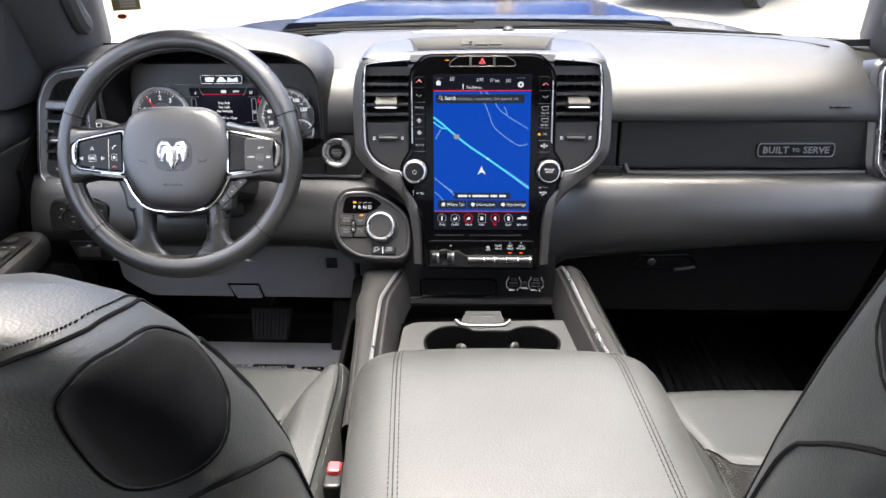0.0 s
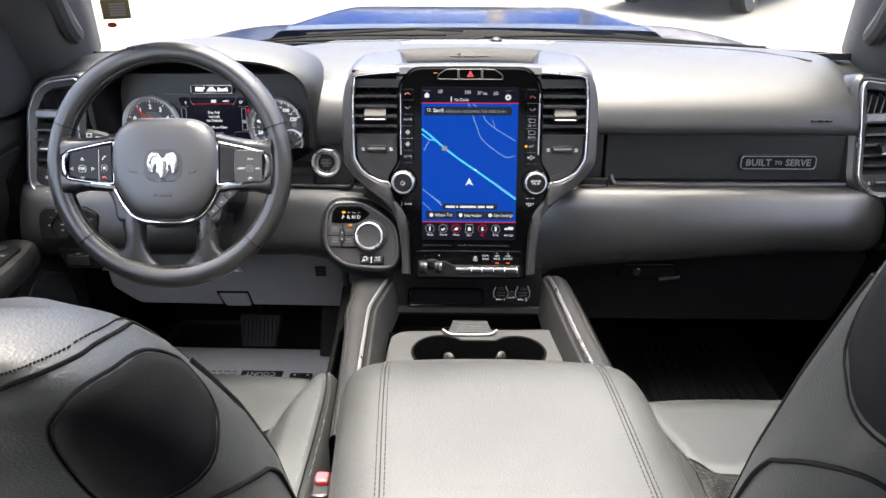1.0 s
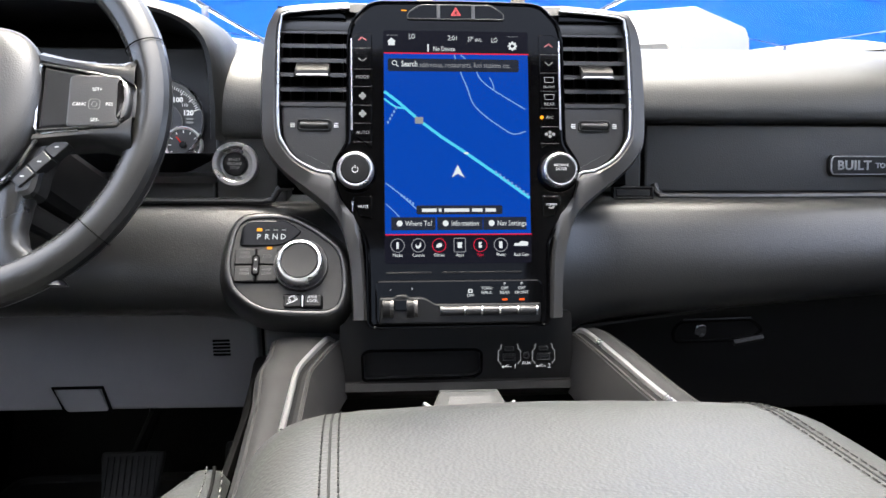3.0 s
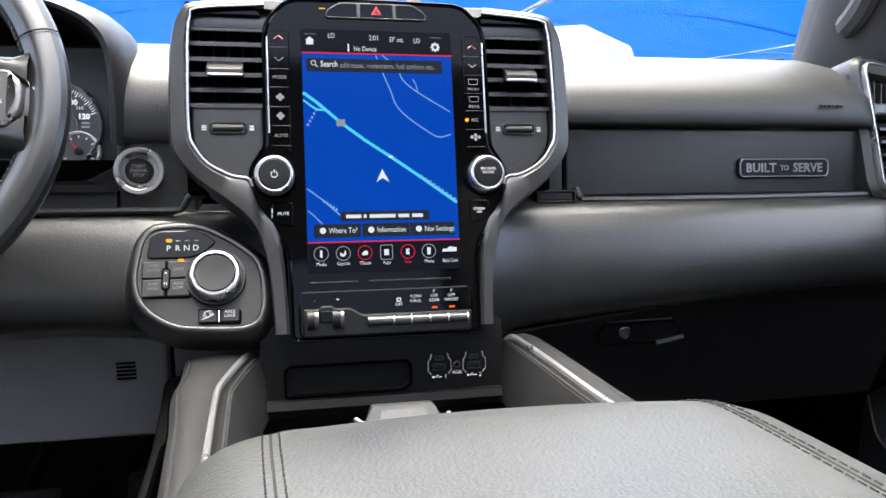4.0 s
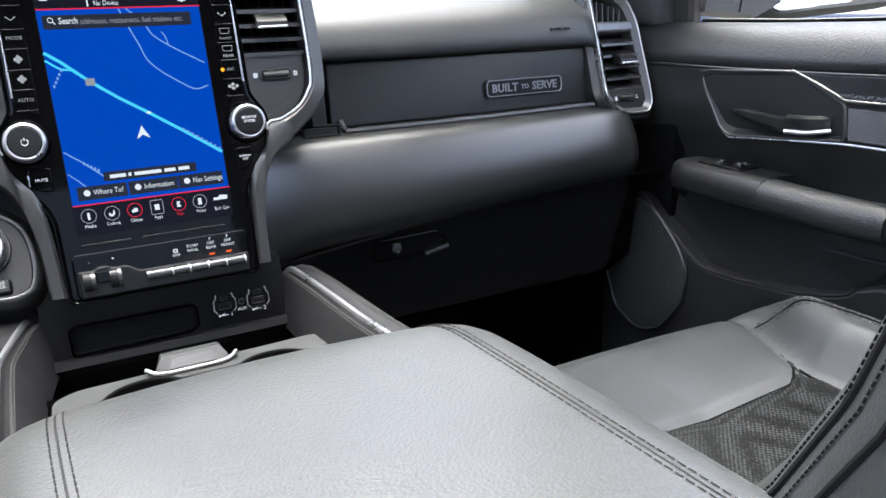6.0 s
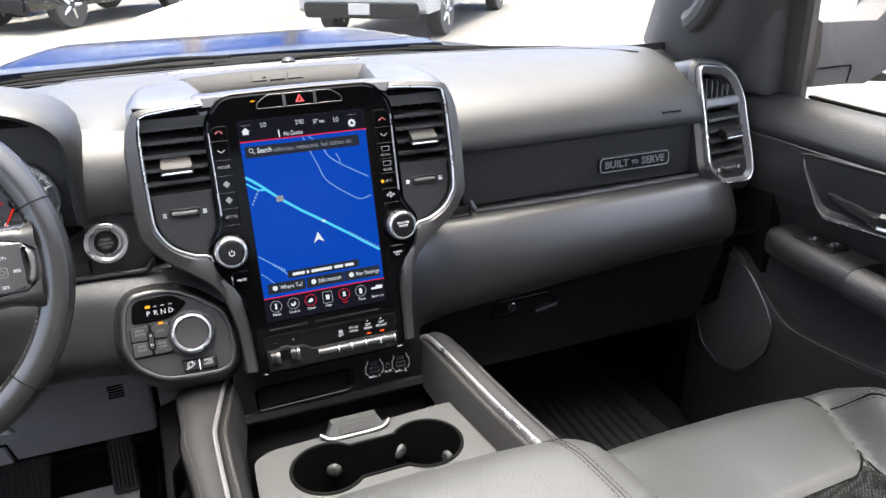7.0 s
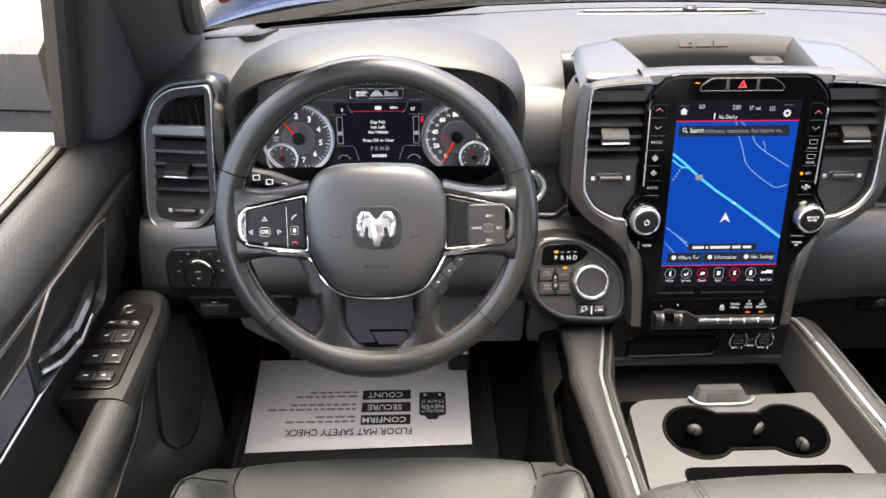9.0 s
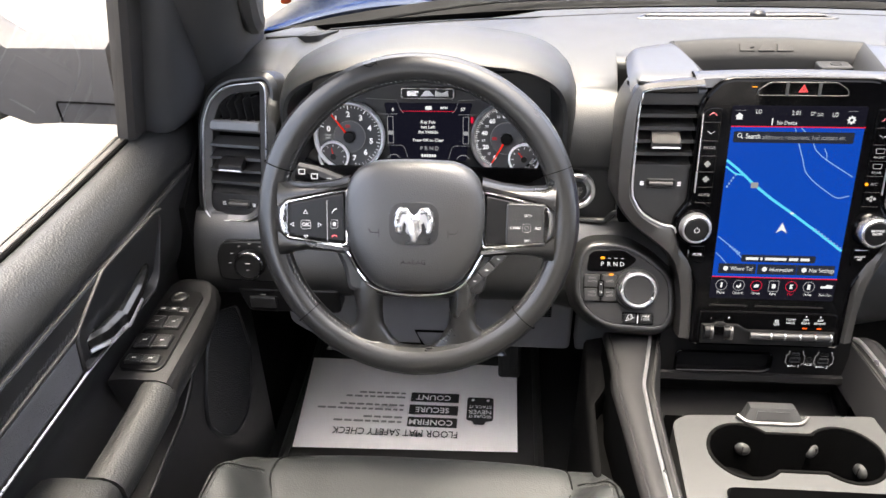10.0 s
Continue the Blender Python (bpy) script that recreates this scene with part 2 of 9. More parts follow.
PILLAR = material("pillar trim", (0.032, 0.032, 0.033), 0.55, grain=900, bump=0.3, var=0.12, voronoi=True)
SEAL = material("rubber seal", (0.03, 0.027, 0.025), 0.6, grain=500, bump=0.15, var=0.15)
PRINT = material("white print", (0.7, 0.7, 0.7), 0.6, var=0.05)
BLUEPAINT = material("blue car paint", (0.0005, 0.0022, 0.0085), 0.16, metal=0.2, var=0.3, var_scale=9.0, spec=0.05, coat=0.0)
RED = material("red plastic", (0.3, 0.012, 0.018), 0.4, var=0.1)


def cloth_mesh():
    m = material("seat mesh cloth", (0.06, 0.062, 0.062), 0.85, var=0.12, spec=0.12)
    N, L = m.node_tree.nodes, m.node_tree.links
    b = N["Principled BSDF"]
    co = N.new("ShaderNodeTexCoord")
    mp = N.new("ShaderNodeMapping")
    mp.inputs["Rotation"].default_value = (0, 0, radians(45))
    w = N.new("ShaderNodeTexChecker")
    w.inputs["Scale"].default_value = 330
    v = N.new("ShaderNodeTexVoronoi")
    v.inputs["Scale"].default_value = 260
    v.inputs["Randomness"].default_value = 0.25
    L.new(co.outputs["Object"], mp.inputs["Vector"])
    L.new(mp.outputs["Vector"], v.inputs["Vector"])
    r = N.new("ShaderNodeValToRGB")
    r.color_ramp.elements[0].color, r.color_ramp.elements[1].color = (0.02, 0.021, 0.021, 1), (0.0006, 0.0006, 0.0006, 1)
    r.color_ramp.elements[0].position, r.color_ramp.elements[1].position = 0.22, 0.52
    L.new(v.outputs["Distance"], r.inputs["Fac"])
    L.new(r.outputs["Color"], b.inputs["Base Color"])
    bp = N.new("ShaderNodeBump")
    bp.inputs["Strength"].default_value, bp.inputs["Distance"].default_value = 0.7, 0.002
    bp.invert = True
    L.new(v.outputs["Distance"], bp.inputs["Height"])
    L.new(bp.outputs["Normal"], b.inputs["Normal"])
    return m


def glass(name, tint=(1, 1, 1)):
    """Thin sheet glass: clear, with a gloss that grows towards grazing views."""
    m = bpy.data.materials.new(name)
    m.use_nodes = True
    N, L = m.node_tree.nodes, m.node_tree.links
    N.remove(N["Principled BSDF"])
    tr, gl, lw, pw, ma, mx = [N.new("ShaderNode" + k) for k in ("BsdfTransparent", "BsdfGlossy", "LayerWeight", "Math", "Math", "MixShader")]
    tr.inputs["Color"].default_value = (*tint, 1)
    gl.inputs["Roughness"].default_value = 0.0
    pw.operation, ma.operation = "POWER", "MULTIPLY_ADD"
    pw.inputs[1].default_value, ma.inputs[1].default_value, ma.inputs[2].default_value = 4.0, 0.5, 0.035
    L.new(lw.outputs["Facing"], pw.inputs[0])
    L.new(pw.outputs[0], ma.inputs[0])
    L.new(ma.outputs[0], mx.inputs[0])
    L.new(tr.outputs[0], mx.inputs[1])
    L.new(gl.outputs[0], mx.inputs[2])
    L.new(mx.outputs[0], N["Material Output"].inputs["Surface"])
    return m


def glow(name, colour, strength, base=(0.003, 0.003, 0.003)):
    return material(name, base, 0.2, emit=colour, strength=strength * LIT, spec=0.03)


LIT = 0.053
CLOTH = cloth_mesh()
GLASS = glass("window glass", (0.9, 0.93, 0.92))
SIDEGLASS = glass("door window glass", (0.85, 0.88, 0.87))
PRIVACY = glass("privacy glass", (0.22, 0.23, 0.23))
SCREENGLASS = glass("laminated windscreen glass", (0.78, 0.81, 0.8))
TINTED = glass("tinted window glass", (0.5, 0.51, 0.5))
UI_BLUE = glow("lit blue map", (0.0, 0.056, 0.44), 1.0, (0.001, 0.001, 0.001))
UI_BLACK = glow("lit black bar", (0.006, 0.006, 0.013), 1.0, (0.001, 0.001, 0.001))
UI_DARK = glow("lit dark button", (0.012, 0.016, 0.03), 1.0)
UI_WHITE = glow("lit white", (0.75, 0.78, 0.82), 1.0)
UI_GREY = glow("lit grey", (0.28, 0.29, 0.32), 1.0)
UI_RED = glow("lit red", (0.75, 0.01, 0.05), 0.9)
UI_CYAN = glow("lit cyan road", (0.08, 0.6, 0.85), 1.0)
UI_PALE = glow("lit pale road", (0.25, 0.45, 0.9), 0.8)
UI_AMBER = glow("amber light", (1.0, 0.35, 0.02), 1.5)
UI_ORANGE = glow("orange light", (1.0, 0.12, 0.01), 1.0)
UI_PRINT = glow("backlit print", (0.5, 0.5, 0.5), 0.8, (0.3, 0.3, 0.3))
DIAL_PRINT = glow("dial print", (0.8, 0.8, 0.8), 0.8, (0.6, 0.6, 0.6))
# near-black colour that holds the shade beside the console and in the footwell
WALLSHADE = material("shade-darkened black plastic", (0.003, 0.003, 0.0031), 0.8, grain=800, bump=0.1, var=0.15, voronoi=True, spec=0.02)
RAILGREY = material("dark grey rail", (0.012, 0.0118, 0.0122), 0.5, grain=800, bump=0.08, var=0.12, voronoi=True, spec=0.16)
COWL = material("weathered black plastic", (0.008, 0.008, 0.008), 0.85, grain=400, bump=0.3, var=0.25, spec=0.0)
# faint glow added to marks that are no lamps, socket brackets and rings too
UI_DIM = glow("faintly glowing print", (0.2, 0.2, 0.2), 0.5, (0.1, 0.1, 0.1))

# ---- outside ----


def ground_mat():
    m = material("pale concrete lot", (0.063, 0.0595, 0.0515), 0.9, grain=60, bump=0.2, var=0.22, var_scale=0.35, dust=0.0)
    return m


def grass_mat():
    return material("dry grass", (0.22, 0.2, 0.07), 0.95, grain=40, bump=0.8, var=0.35, var_scale=2.5)


bm = bmesh.new()
grid(bm, [[(x, y, 0) for x in (-400, -60, -20, -6, 0, 6, 20, 60, 400)] for y in (-400, -60, -12, 0, 6, 12, 30, 90, 600)])
tagged(part("ground", bm, ground_mat()), "sunlit pale concrete car park with faint stains", "ground", kind="structure")

bm = bmesh.new()
plate(bm, rounded([(-0.5, 12.7), (1.6, 11.6), (4.6, 17.5), (1.6, 18.5)], 1.0, 6), 0.0, 0.16, 0.04)
solid("kerb_island", bm, material("concrete kerb", (0.5, 0.46, 0.4), 0.9, grain=80, bump=0.2, var=0.15), "pale concrete kerb round a planted island", "kerb", kind="structure")
bm = bmesh.new()
plate(bm, rounded([(-0.3, 12.85), (1.55, 11.85), (4.4, 17.3), (1.65, 18.2)], 0.9, 6), 0.1, 0.19, 0.03)
solid("grass_patch", bm, grass_mat(), "short yellowing winter grass inside the kerb", "grass", kind="stuff")

TYRE = material("tyre rubber", (0.015, 0.015, 0.015), 0.8, grain=60, bump=0.3, var=0.1)
RIM = material("alloy rim", (0.5, 0.5, 0.5), 0.3, metal=0.9, var=0.1)
CARGLASS = material("dark car window", (0.006, 0.008, 0.010), 0.1, spec=0.25, coat=0.0, var=0.1)
WHITEPAINT = material("white van paint", (0.2, 0.2, 0.2), 0.4, spec=0.2, coat=0.05, var=0.04)
DARKPAINT = material("black car paint", (0.007, 0.008, 0.011), 0.25, spec=0.2, coat=0.1, var=0.1)
NAVYPAINT = material("navy car paint", (0.004, 0.008, 0.016), 0.25, spec=0.2, coat=0.1, var=0.1)
LAMPGLASS = material("headlamp lens", (0.6, 0.6, 0.6), 0.15, coat=0.5, var=0.1)


def wheel_of(car, x, y, r, M):
    bm = bmesh.new()
    W = M @ local((x, y, r), (0, 1, 0), (0, 0, 1))
    lathe(bm, [(r * 0.62, -0.11), (r * 0.95, -0.11), (r, -0.07), (r, 0.07), (r * 0.95, 0.11), (r * 0.62, 0.11)], W, 24)
    ty = part("tyre", bm, TYRE, car)
    bm = bmesh.new()
    for sgn in (-1, 1):
        lathe(bm, [(r * 0.62, sgn * 0.09), (r * 0.58, sgn * 0.06), (r * 0.2, sgn * 0.07), (r * 0.12, sgn * 0.1), (0.01, sgn * 0.1)], W, 20)
        for k in range(5):
            a = 2 * math.pi * k / 5
            d = Vector((math.cos(a), math.sin(a), 0))
            tube(bm, [W @ (d * r * 0.15 + Vector((0, 0, sgn * 0.1))), W @ (d * r * 0.6 + Vector((0, 0, sgn * 0.085)))], 0.035, seg=6)
    part("rim", bm, RIM, ty)


def vehicle(name, label, cat, prof, width, paint, M, windows, r=0.36, axles=(0.9, 3.7), grille=None):
    """A parked vehicle that looks along -y: a side profile (length, height) swept across its width, with tumblehome."""
    car = thing(name, label, cat, "parked vehicles")
    bm = bmesh.new()
    w = width / 2
    top = max(p[1] for p in prof)

    def half(z, inset):
        k = max(0.0, (z - 1.0) / max(top - 1.0, 0.1))
        return (w - inset) * (1 - 0.14 * k * k)

    pr = rounded(prof, 0.12, 3)
    loops = []
    for f, ins in ((-1, 0.10), (-1, 0.0), (1, 0.0), (1, 0.10)):
        q = offs(ccw(pr), 0.06) if ins else ccw(pr)
        loops.append([M @ Vector((f * half(z, 0.03 if ins else 0.0) - (f * 0.0 if ins else f * 0.035), y, z)) for y, z in q])
    rings(bm, loops, True, True)
    part("body", bm, paint, car)
    for wn_, poly, side in windows:
        if side == "side":
            for f in (-1, 1):
                bm = bmesh.new()
                q = rounded(poly, 0.08, 3)
                a = [M @ Vector((f * (half(z, 0.0) + 0.012), y, z)) for y, z in q]
                b = [M @ Vector((f * (half(z, 0.0) - 0.08), y, z)) for y, z in q]
                rings(bm, [b, a], True, True)
                part(wn_, bm, CARGLASS, car)
        else:
            bm = bmesh.new()
            (y0, z0), (y1, z1), ww = poly
            d = Vector((0, y1 - y0, z1 - z0)).normalized()
            F = M @ local((0, (y0 + y1) / 2, (z0 + z1) / 2), (1, 0, 0), d)
            h = math.hypot(y1 - y0, z1 - z0)
            plate(bm, rounded([(-ww / 2, -h / 2), (ww / 2, -h / 2), (ww * 0.44, h / 2), (-ww * 0.44, h / 2)], 0.1, 3), -0.05, 0.02, 0.01, F)
            part(wn_, bm, CARGLASS, car)
    if grille:
        y0, z0, z1, gw = grille
        F = M @ local((0, y0, 0), (1, 0, 0), (0, 0, 1))
        bm = bmesh.new()
        for i in range(5):
            z = z0 + (z1 - z0) * (i + 0.5) / 5
            plate(bm, rrect(gw, (z1 - z0) / 7, 0.02, 0, z), -0.03, 0.03, 0.008, F)
        part("grille", bm, DARK, car)
        bm = bmesh.new()
        plate(bm, rrect(width * 0.86, 0.22, 0.06, 0, 0.45), -0.04, 0.05, 0.02, F)
        part("bumper", bm, DARK, car)
        bm = bmesh.new()
        plate(bm, rrect(0.32, 0.15, 0.01, 0, 0.47), 0.05, 0.065, 0.004, F)
        part("plate", bm, WHITEPAINT, car, "white front plate without lettering")
        for f in (-1, 1):
            bm = bmesh.new()
            plate(bm, rounded([(f * gw * 0.55, z1 - 0.12), (f * width * 0.44, z1 - 0.05), (f * width * 0.45, z1 + 0.08), (f * gw * 0.56, z1 + 0.02)], 0.03, 3), -0.06, 0.03, 0.012, F)
            part("headlamp", bm, LAMPGLASS, car, "clear headlamp")
    for ay in axles:
        for f in (-1, 1):
            wheel_of(car, f * (w - 0.14), ay, r, M)
    return car


SUV = [(0.0, 0.35), (4.7, 0.35), (4.8, 0.9), (4.65, 1.15), (4.3, 1.72), (1.9, 1.74), (1.2, 1.12), (0.12, 0.98), (0.0, 0.8)]
SUVW = [("windscreen", ((1.25, 1.14), (1.86, 1.68), 1.45), "front"), ("side_window", [(1.55, 1.15), (4.3, 1.18), (4.15, 1.6), (2.05, 1.62)], "side")]
VAN = [(0.0, 0.4), (5.6, 0.4), (5.65, 2.75), (5.4, 2.9), (2.1, 2.92), (1.55, 2.78), (1.3, 2.4), (0.72, 1.42), (0.1, 1.15), (0.0, 0.9)]
VANW = [("windscreen", ((0.74, 1.46), (1.24, 2.3), 1.72), "front"), ("side_window", [(1.15, 1.5), (2.1, 1.5), (2.1, 2.15), (1.5, 2.15)], "side")]
PICK = [(0.0, 0.45), (5.6, 0.45), (5.7, 1.15), (3.6, 1.2), (3.45, 1.85), (1.95, 1.88), (1.35, 1.25), (0.1, 1.12), (0.0, 0.9)]
PICKW = [("windscreen", ((1.4, 1.27), (1.92, 1.82), 1.5), "front"), ("side_window", [(1.7, 1.27), (3.3, 1.27), (3.2, 1.75), (2.15, 1.75)], "side")]
vehicle("van", "white high-roofed delivery van parked facing the truck", "van", VAN, 2.0, WHITEPAINT, pose(2.73, 9.70, 0, 0, 0, -38.7), VANW, 0.36, (1.0, 4.42), (0.0, 0.72, 1.02, 1.15))
vehicle("suv", "black sport utility car parked in a row", "car", SUV, 1.9, DARKPAINT, pose(-2.49, 13.59, 0, 0, 0, -39.5), SUVW, 0.38, (0.9, 3.75), (0.0, 0.62, 0.9, 1.1))
vehicle("suv", "navy sport utility car parked in a row", "car", SUV, 1.9, NAVYPAINT, pose(-5.36, 13.8, 0, 0, 0, -39.5), SUVW, 0.38, (0.9, 3.75), (0.0, 0.62, 0.9, 1.1))
vehicle("suv", "navy sport utility car parked in a row", "car", SUV, 1.9, NAVYPAINT, pose(-8.2, 13.9, 0, 0, 0, -39.5), SUVW, 0.38, (0.9, 3.75), (0.0, 0.62, 0.9, 1.1))
vehicle("pickup", "white pickup parked beyond the dark cars", "car", PICK, 1.95, WHITEPAINT, pose(-11.3, 14.2, 0, 0, 0, -39.5), PICKW, 0.4, (1.0, 4.3), (0.0, 0.7, 1.0, 1.2))
vehicle("van", "white delivery van parked further off", "van", VAN, 2.0, WHITEPAINT, pose(10.5, 23, 0, 0, 0, -38), VANW, 0.36, (1.0, 4.6), (0.0, 0.72, 1.02, 1.15))

# shade canopy over the parked rows
canopy = thing("shade_canopy", "bright blue fabric shade canopy on white steel posts over parked cars", "canopy")


def translucent(m, colour, share_):
    """Lets light through a thin sheet, mixed into its surface."""
    N_ = m.node_tree
    tr = N_.nodes.new("ShaderNodeBsdfTranslucent")
    tr.inputs["Color"].default_value = (*colour, 1)
    ad = N_.nodes.new("ShaderNodeMixShader")
    ad.inputs[0].default_value = share_
    N_.links.new(N_.nodes["Principled BSDF"].outputs[0], ad.inputs[1])
    N_.links.new(tr.outputs[0], ad.inputs[2])
    N_.links.new(ad.outputs[0], N_.nodes["Material Output"].inputs["Surface"])
    return m


CANOPY = material("blue canopy fabric", (0.003, 0.026, 0.138), 0.7, grain=30, bump=0.2, var=0.12, var_scale=0.5)
translucent(CANOPY, (0.003, 0.03, 0.165), 0.55)
STEEL = material("white painted steel", (0.7, 0.7, 0.68), 0.5, var=0.1)
for i, x0 in enumerate((-44.0, -26.0, -8.0, 10.0, 28.0)):
    bm = bmesh.new()
    rows = []
    for j in range(9):
        y = 20.0 + 39.0 * j / 8
        rows.append([(x0 + 17.6 * k / 8, y, 6.2 + 1.1 * math.sin(math.pi * k / 8) - 0.3 * math.sin(math.pi * j / 8)) for k in range(9)])
    grid(bm, rows)
    part("canopy_sheet", bm, CANOPY, canopy)
    bm = bmesh.new()
    for y in (20.0, 35.0, 51.0):
        tube(bm, [(x0 + 17.6 * k / 8, y, 6.08 + 1.1 * math.sin(math.pi * k / 8)) for k in range(9)], 0.12, seg=6)
    tube(bm, [(x0 - 0.2, 20.0, 6.1), (x0 - 0.2, 51.0, 6.1)], 0.16, seg=6)
    part("canopy_beam", bm, STEEL, canopy)
    for y in (35.0, 51.0):
        bm = bmesh.new()
        tube(bm, [(x0 - 0.2, y, 0), (x0 - 0.2, y, 6.1)], 0.16, seg=8)
        part("post", bm, STEEL, canopy)

for row, (ya, yb) in enumerate(((62.0, 84.0), (90.0, 120.0))):
    for x0 in (-62.0, -42.0, -22.0, -2.0, 18.0, 38.0, 58.0):
        bm = bmesh.new()
        grid(bm, [[(x0 + 19.0 * k / 8, ya + (yb - ya) * j / 4, 5.6 + 1.2 * math.sin(math.pi * k / 8) - 0.3 * math.sin(math.pi * j / 4)) for k in range(9)] for j in range(5)])
        part("canopy_sheet", bm, CANOPY, canopy)
        bm = bmesh.new()
        tube(bm, [(x0 + 19.0 * k / 8, ya, 5.5 + 1.2 * math.sin(math.pi * k / 8)) for k in range(9)], 0.14, seg=6)
        tube(bm, [(x0, ya, 5.5), (x0 + 19.0, ya, 5.5)], 0.1, seg=6)
        for k in range(1, 8):
            tube(bm, [(x0 + 19.0 * k / 8, ya, 5.5), (x0 + 19.0 * (k + (0.5 if k < 4 else -0.5)) / 8, ya, 5.5 + 1.2 * math.sin(math.pi * (k + (0.5 if k < 4 else -0.5)) / 8))], 0.05, seg=4)
        part("canopy_beam", bm, STEEL, canopy)
        bm = bmesh.new()
        tube(bm, [(x0 - 0.5, ya, 0), (x0 - 0.5, ya, 5.6)], 0.18, seg=8)
        part("post", bm, STEEL, canopy)

BARK = material("grey bark", (0.16, 0.13, 0.1), 0.9, grain=60, bump=0.8, var=0.3)


def bare_tree(x, y, h, seed):
    rng = random.Random(seed)
    t = thing("bare_tree", "leafless winter tree with fine grey branches", "tree", "bare trees", at=(x, y, 0))
    bm = bmesh.new()
    tube(bm, [(x, y, 0), (x + 0.05, y, h * 0.2), (x - 0.03, y + 0.04, h * 0.4)], [0.16, 0.13, 0.1], seg=8)
    part("trunk", bm, BARK, t)
    bm = bmesh.new()

    def grow(p, d, length, r, level):
        q = p + d * length * 0.5 + Vector((rng.uniform(-.1, .1), rng.uniform(-.1, .1), 0.05)) * length
        e = q + (d + Vector((rng.uniform(-.3, .3), rng.uniform(-.3, .3), 0.1))).normalized() * length * 0.5
        tube(bm, [p, q, e], [r, r * 0.8, r * 0.5], seg=4)
        if level:
            for _ in range(4):
                s = p.lerp(e, rng.uniform(0.35, 1.0))
                nd = (d + Vector((rng.uniform(-1, 1), rng.uniform(-1, 1), rng.uniform(-0.3, 0.7)))).normalized()
                grow(s, nd, length * 0.62, r * 0.5, level - 1)

    for _ in range(6):
        a = rng.uniform(0, 6.28)
        grow(Vector((x, y, h * rng.uniform(0.25, 0.4))), Vector((math.cos(a) * 0.7, math.sin(a) * 0.7, 0.8)).normalized(), h * 0.33, 0.07, 3)
    part("branches", bm, BARK, t)


bare_tree(7.5, -6.5, 7.0, 1)
bare_tree(5.2, -10.0, 7.5, 2)
bare_tree(9.5, -11.0, 8.0, 3)
bm = bmesh.new()
tube(bm, [(2.9, 16.5, 0), (2.9, 16.5, 7)], 0.16, seg=10)
solid("utility_pole", bm, BARK, "brown wooden utility pole beside the kerb island", "pole")
bm = bmesh.new()
tube(bm, [(0.9, 18.5, 0), (0.9, 18.5, 7)], 0.2, seg=10)
solid("light_pole_base", bm, material("tan post", (0.45, 0.36, 0.26), 0.8, var=0.1), "tan square lamp post beside the grass", "pole")
fence = thing("rail_fence", "white rail fence along the far edge of the lot", "fence")
for z in (0.5, 1.0, 1.5):
    bm = bmesh.new()
    tube(bm, [(3.0, -16, z), (22, -13, z)], 0.05, seg=6)
    part("rail", bm, STEEL, fence)
for k in range(8):
    bm = bmesh.new()
    tube(bm, [(3.0 + 2.6 * k, -16 + 0.41 * k, 0), (3.0 + 2.6 * k, -16 + 0.41 * k, 1.6)], 0.06, seg=6)
    part("post", bm, STEEL, fence)
house = thing("low_building", "low grey-sided building with a pale roof beyond the lot", "building")
bm = bmesh.new()
box(bm, (14, -24, 1.6), (22, 6, 3.2), 0.05)
part("wall", bm, material("grey siding", (0.45, 0.46, 0.47), 0.8, grain=3, bump=0.3, var=0.1), house)
bm = bmesh.new()
rings(bm, [[(2.6, -20.6, 3.2), (25.4, -20.6, 3.2), (25.4, -24, 4.9), (2.6, -24, 4.9)], [(2.6, -20.6, 3.35), (25.4, -20.6, 3.35), (25.4, -24, 5.05), (2.6, -24, 5.05)]], True, True)
part("roof", bm, material("pale roof", (0.5, 0.5, 0.5), 0.8, var=0.1), house)

# ---- truck shell ----
FLOOR = 0.57
GEARFACE = material("matt dark grey plastic", (0.0075, 0.0075, 0.008), 0.55, grain=900, bump=0.06, var=0.12, spec=0.28)


def slab(name, pts, thick, mat, label, cat):
    """A thick panel from four corners; thick is a vector."""
    bm = bmesh.new()
    a = [Vector(p) for p in pts]
    rings(bm, [a, [p + Vector(thick) for p in a]], True, True)
    return tagged(part(name, bm, mat), label, cat, kind="structure")


slab("floor", [(-0.86, 0.62, FLOOR), (0.86, 0.62, FLOOR), (0.86, -2.1, FLOOR), (-0.86, -2.1, FLOOR)], (0, 0, -0.04), CARPET, "black carpeted cab floor", "floor")
slab("firewall", [(-0.86, 0.6, FLOOR - 0.02), (0.86, 0.6, FLOOR - 0.02), (0.86, 0.8, 1.0), (-0.86, 0.8, 1.0)], (0, 0.05, 0), CARPET, "black carpeted firewall under the dash", "wall")
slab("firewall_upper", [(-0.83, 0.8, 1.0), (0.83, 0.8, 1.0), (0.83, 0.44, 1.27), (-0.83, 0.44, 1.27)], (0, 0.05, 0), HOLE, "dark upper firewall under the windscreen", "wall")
# roof lining round an assumed, unseen glass roof opening, added for light from above
def roof_z(x, y):
    return 1.84 - 0.09 * abs(x / 0.7) ** 3 - 0.06 * abs((y + 0.89) / 0.95) ** 3


bm = bmesh.new()
for x0, x1, y0, y1 in ((-0.7, 0.7, 0.06, -0.08), (-0.7, 0.7, -0.8, -2.02), (-0.7, -0.47, -0.08, -0.8), (0.47, 0.7, -0.08, -0.8)):
    grid(bm, [[(x0 + (x1 - x0) * k / 6, y0 + (y1 - y0) * j / 6, roof_z(x0 + (x1 - x0) * k / 6, y0 + (y1 - y0) * j / 6)) for k in range(7)] for j in range(7)])
rc = part("ceiling", bm, LINER)
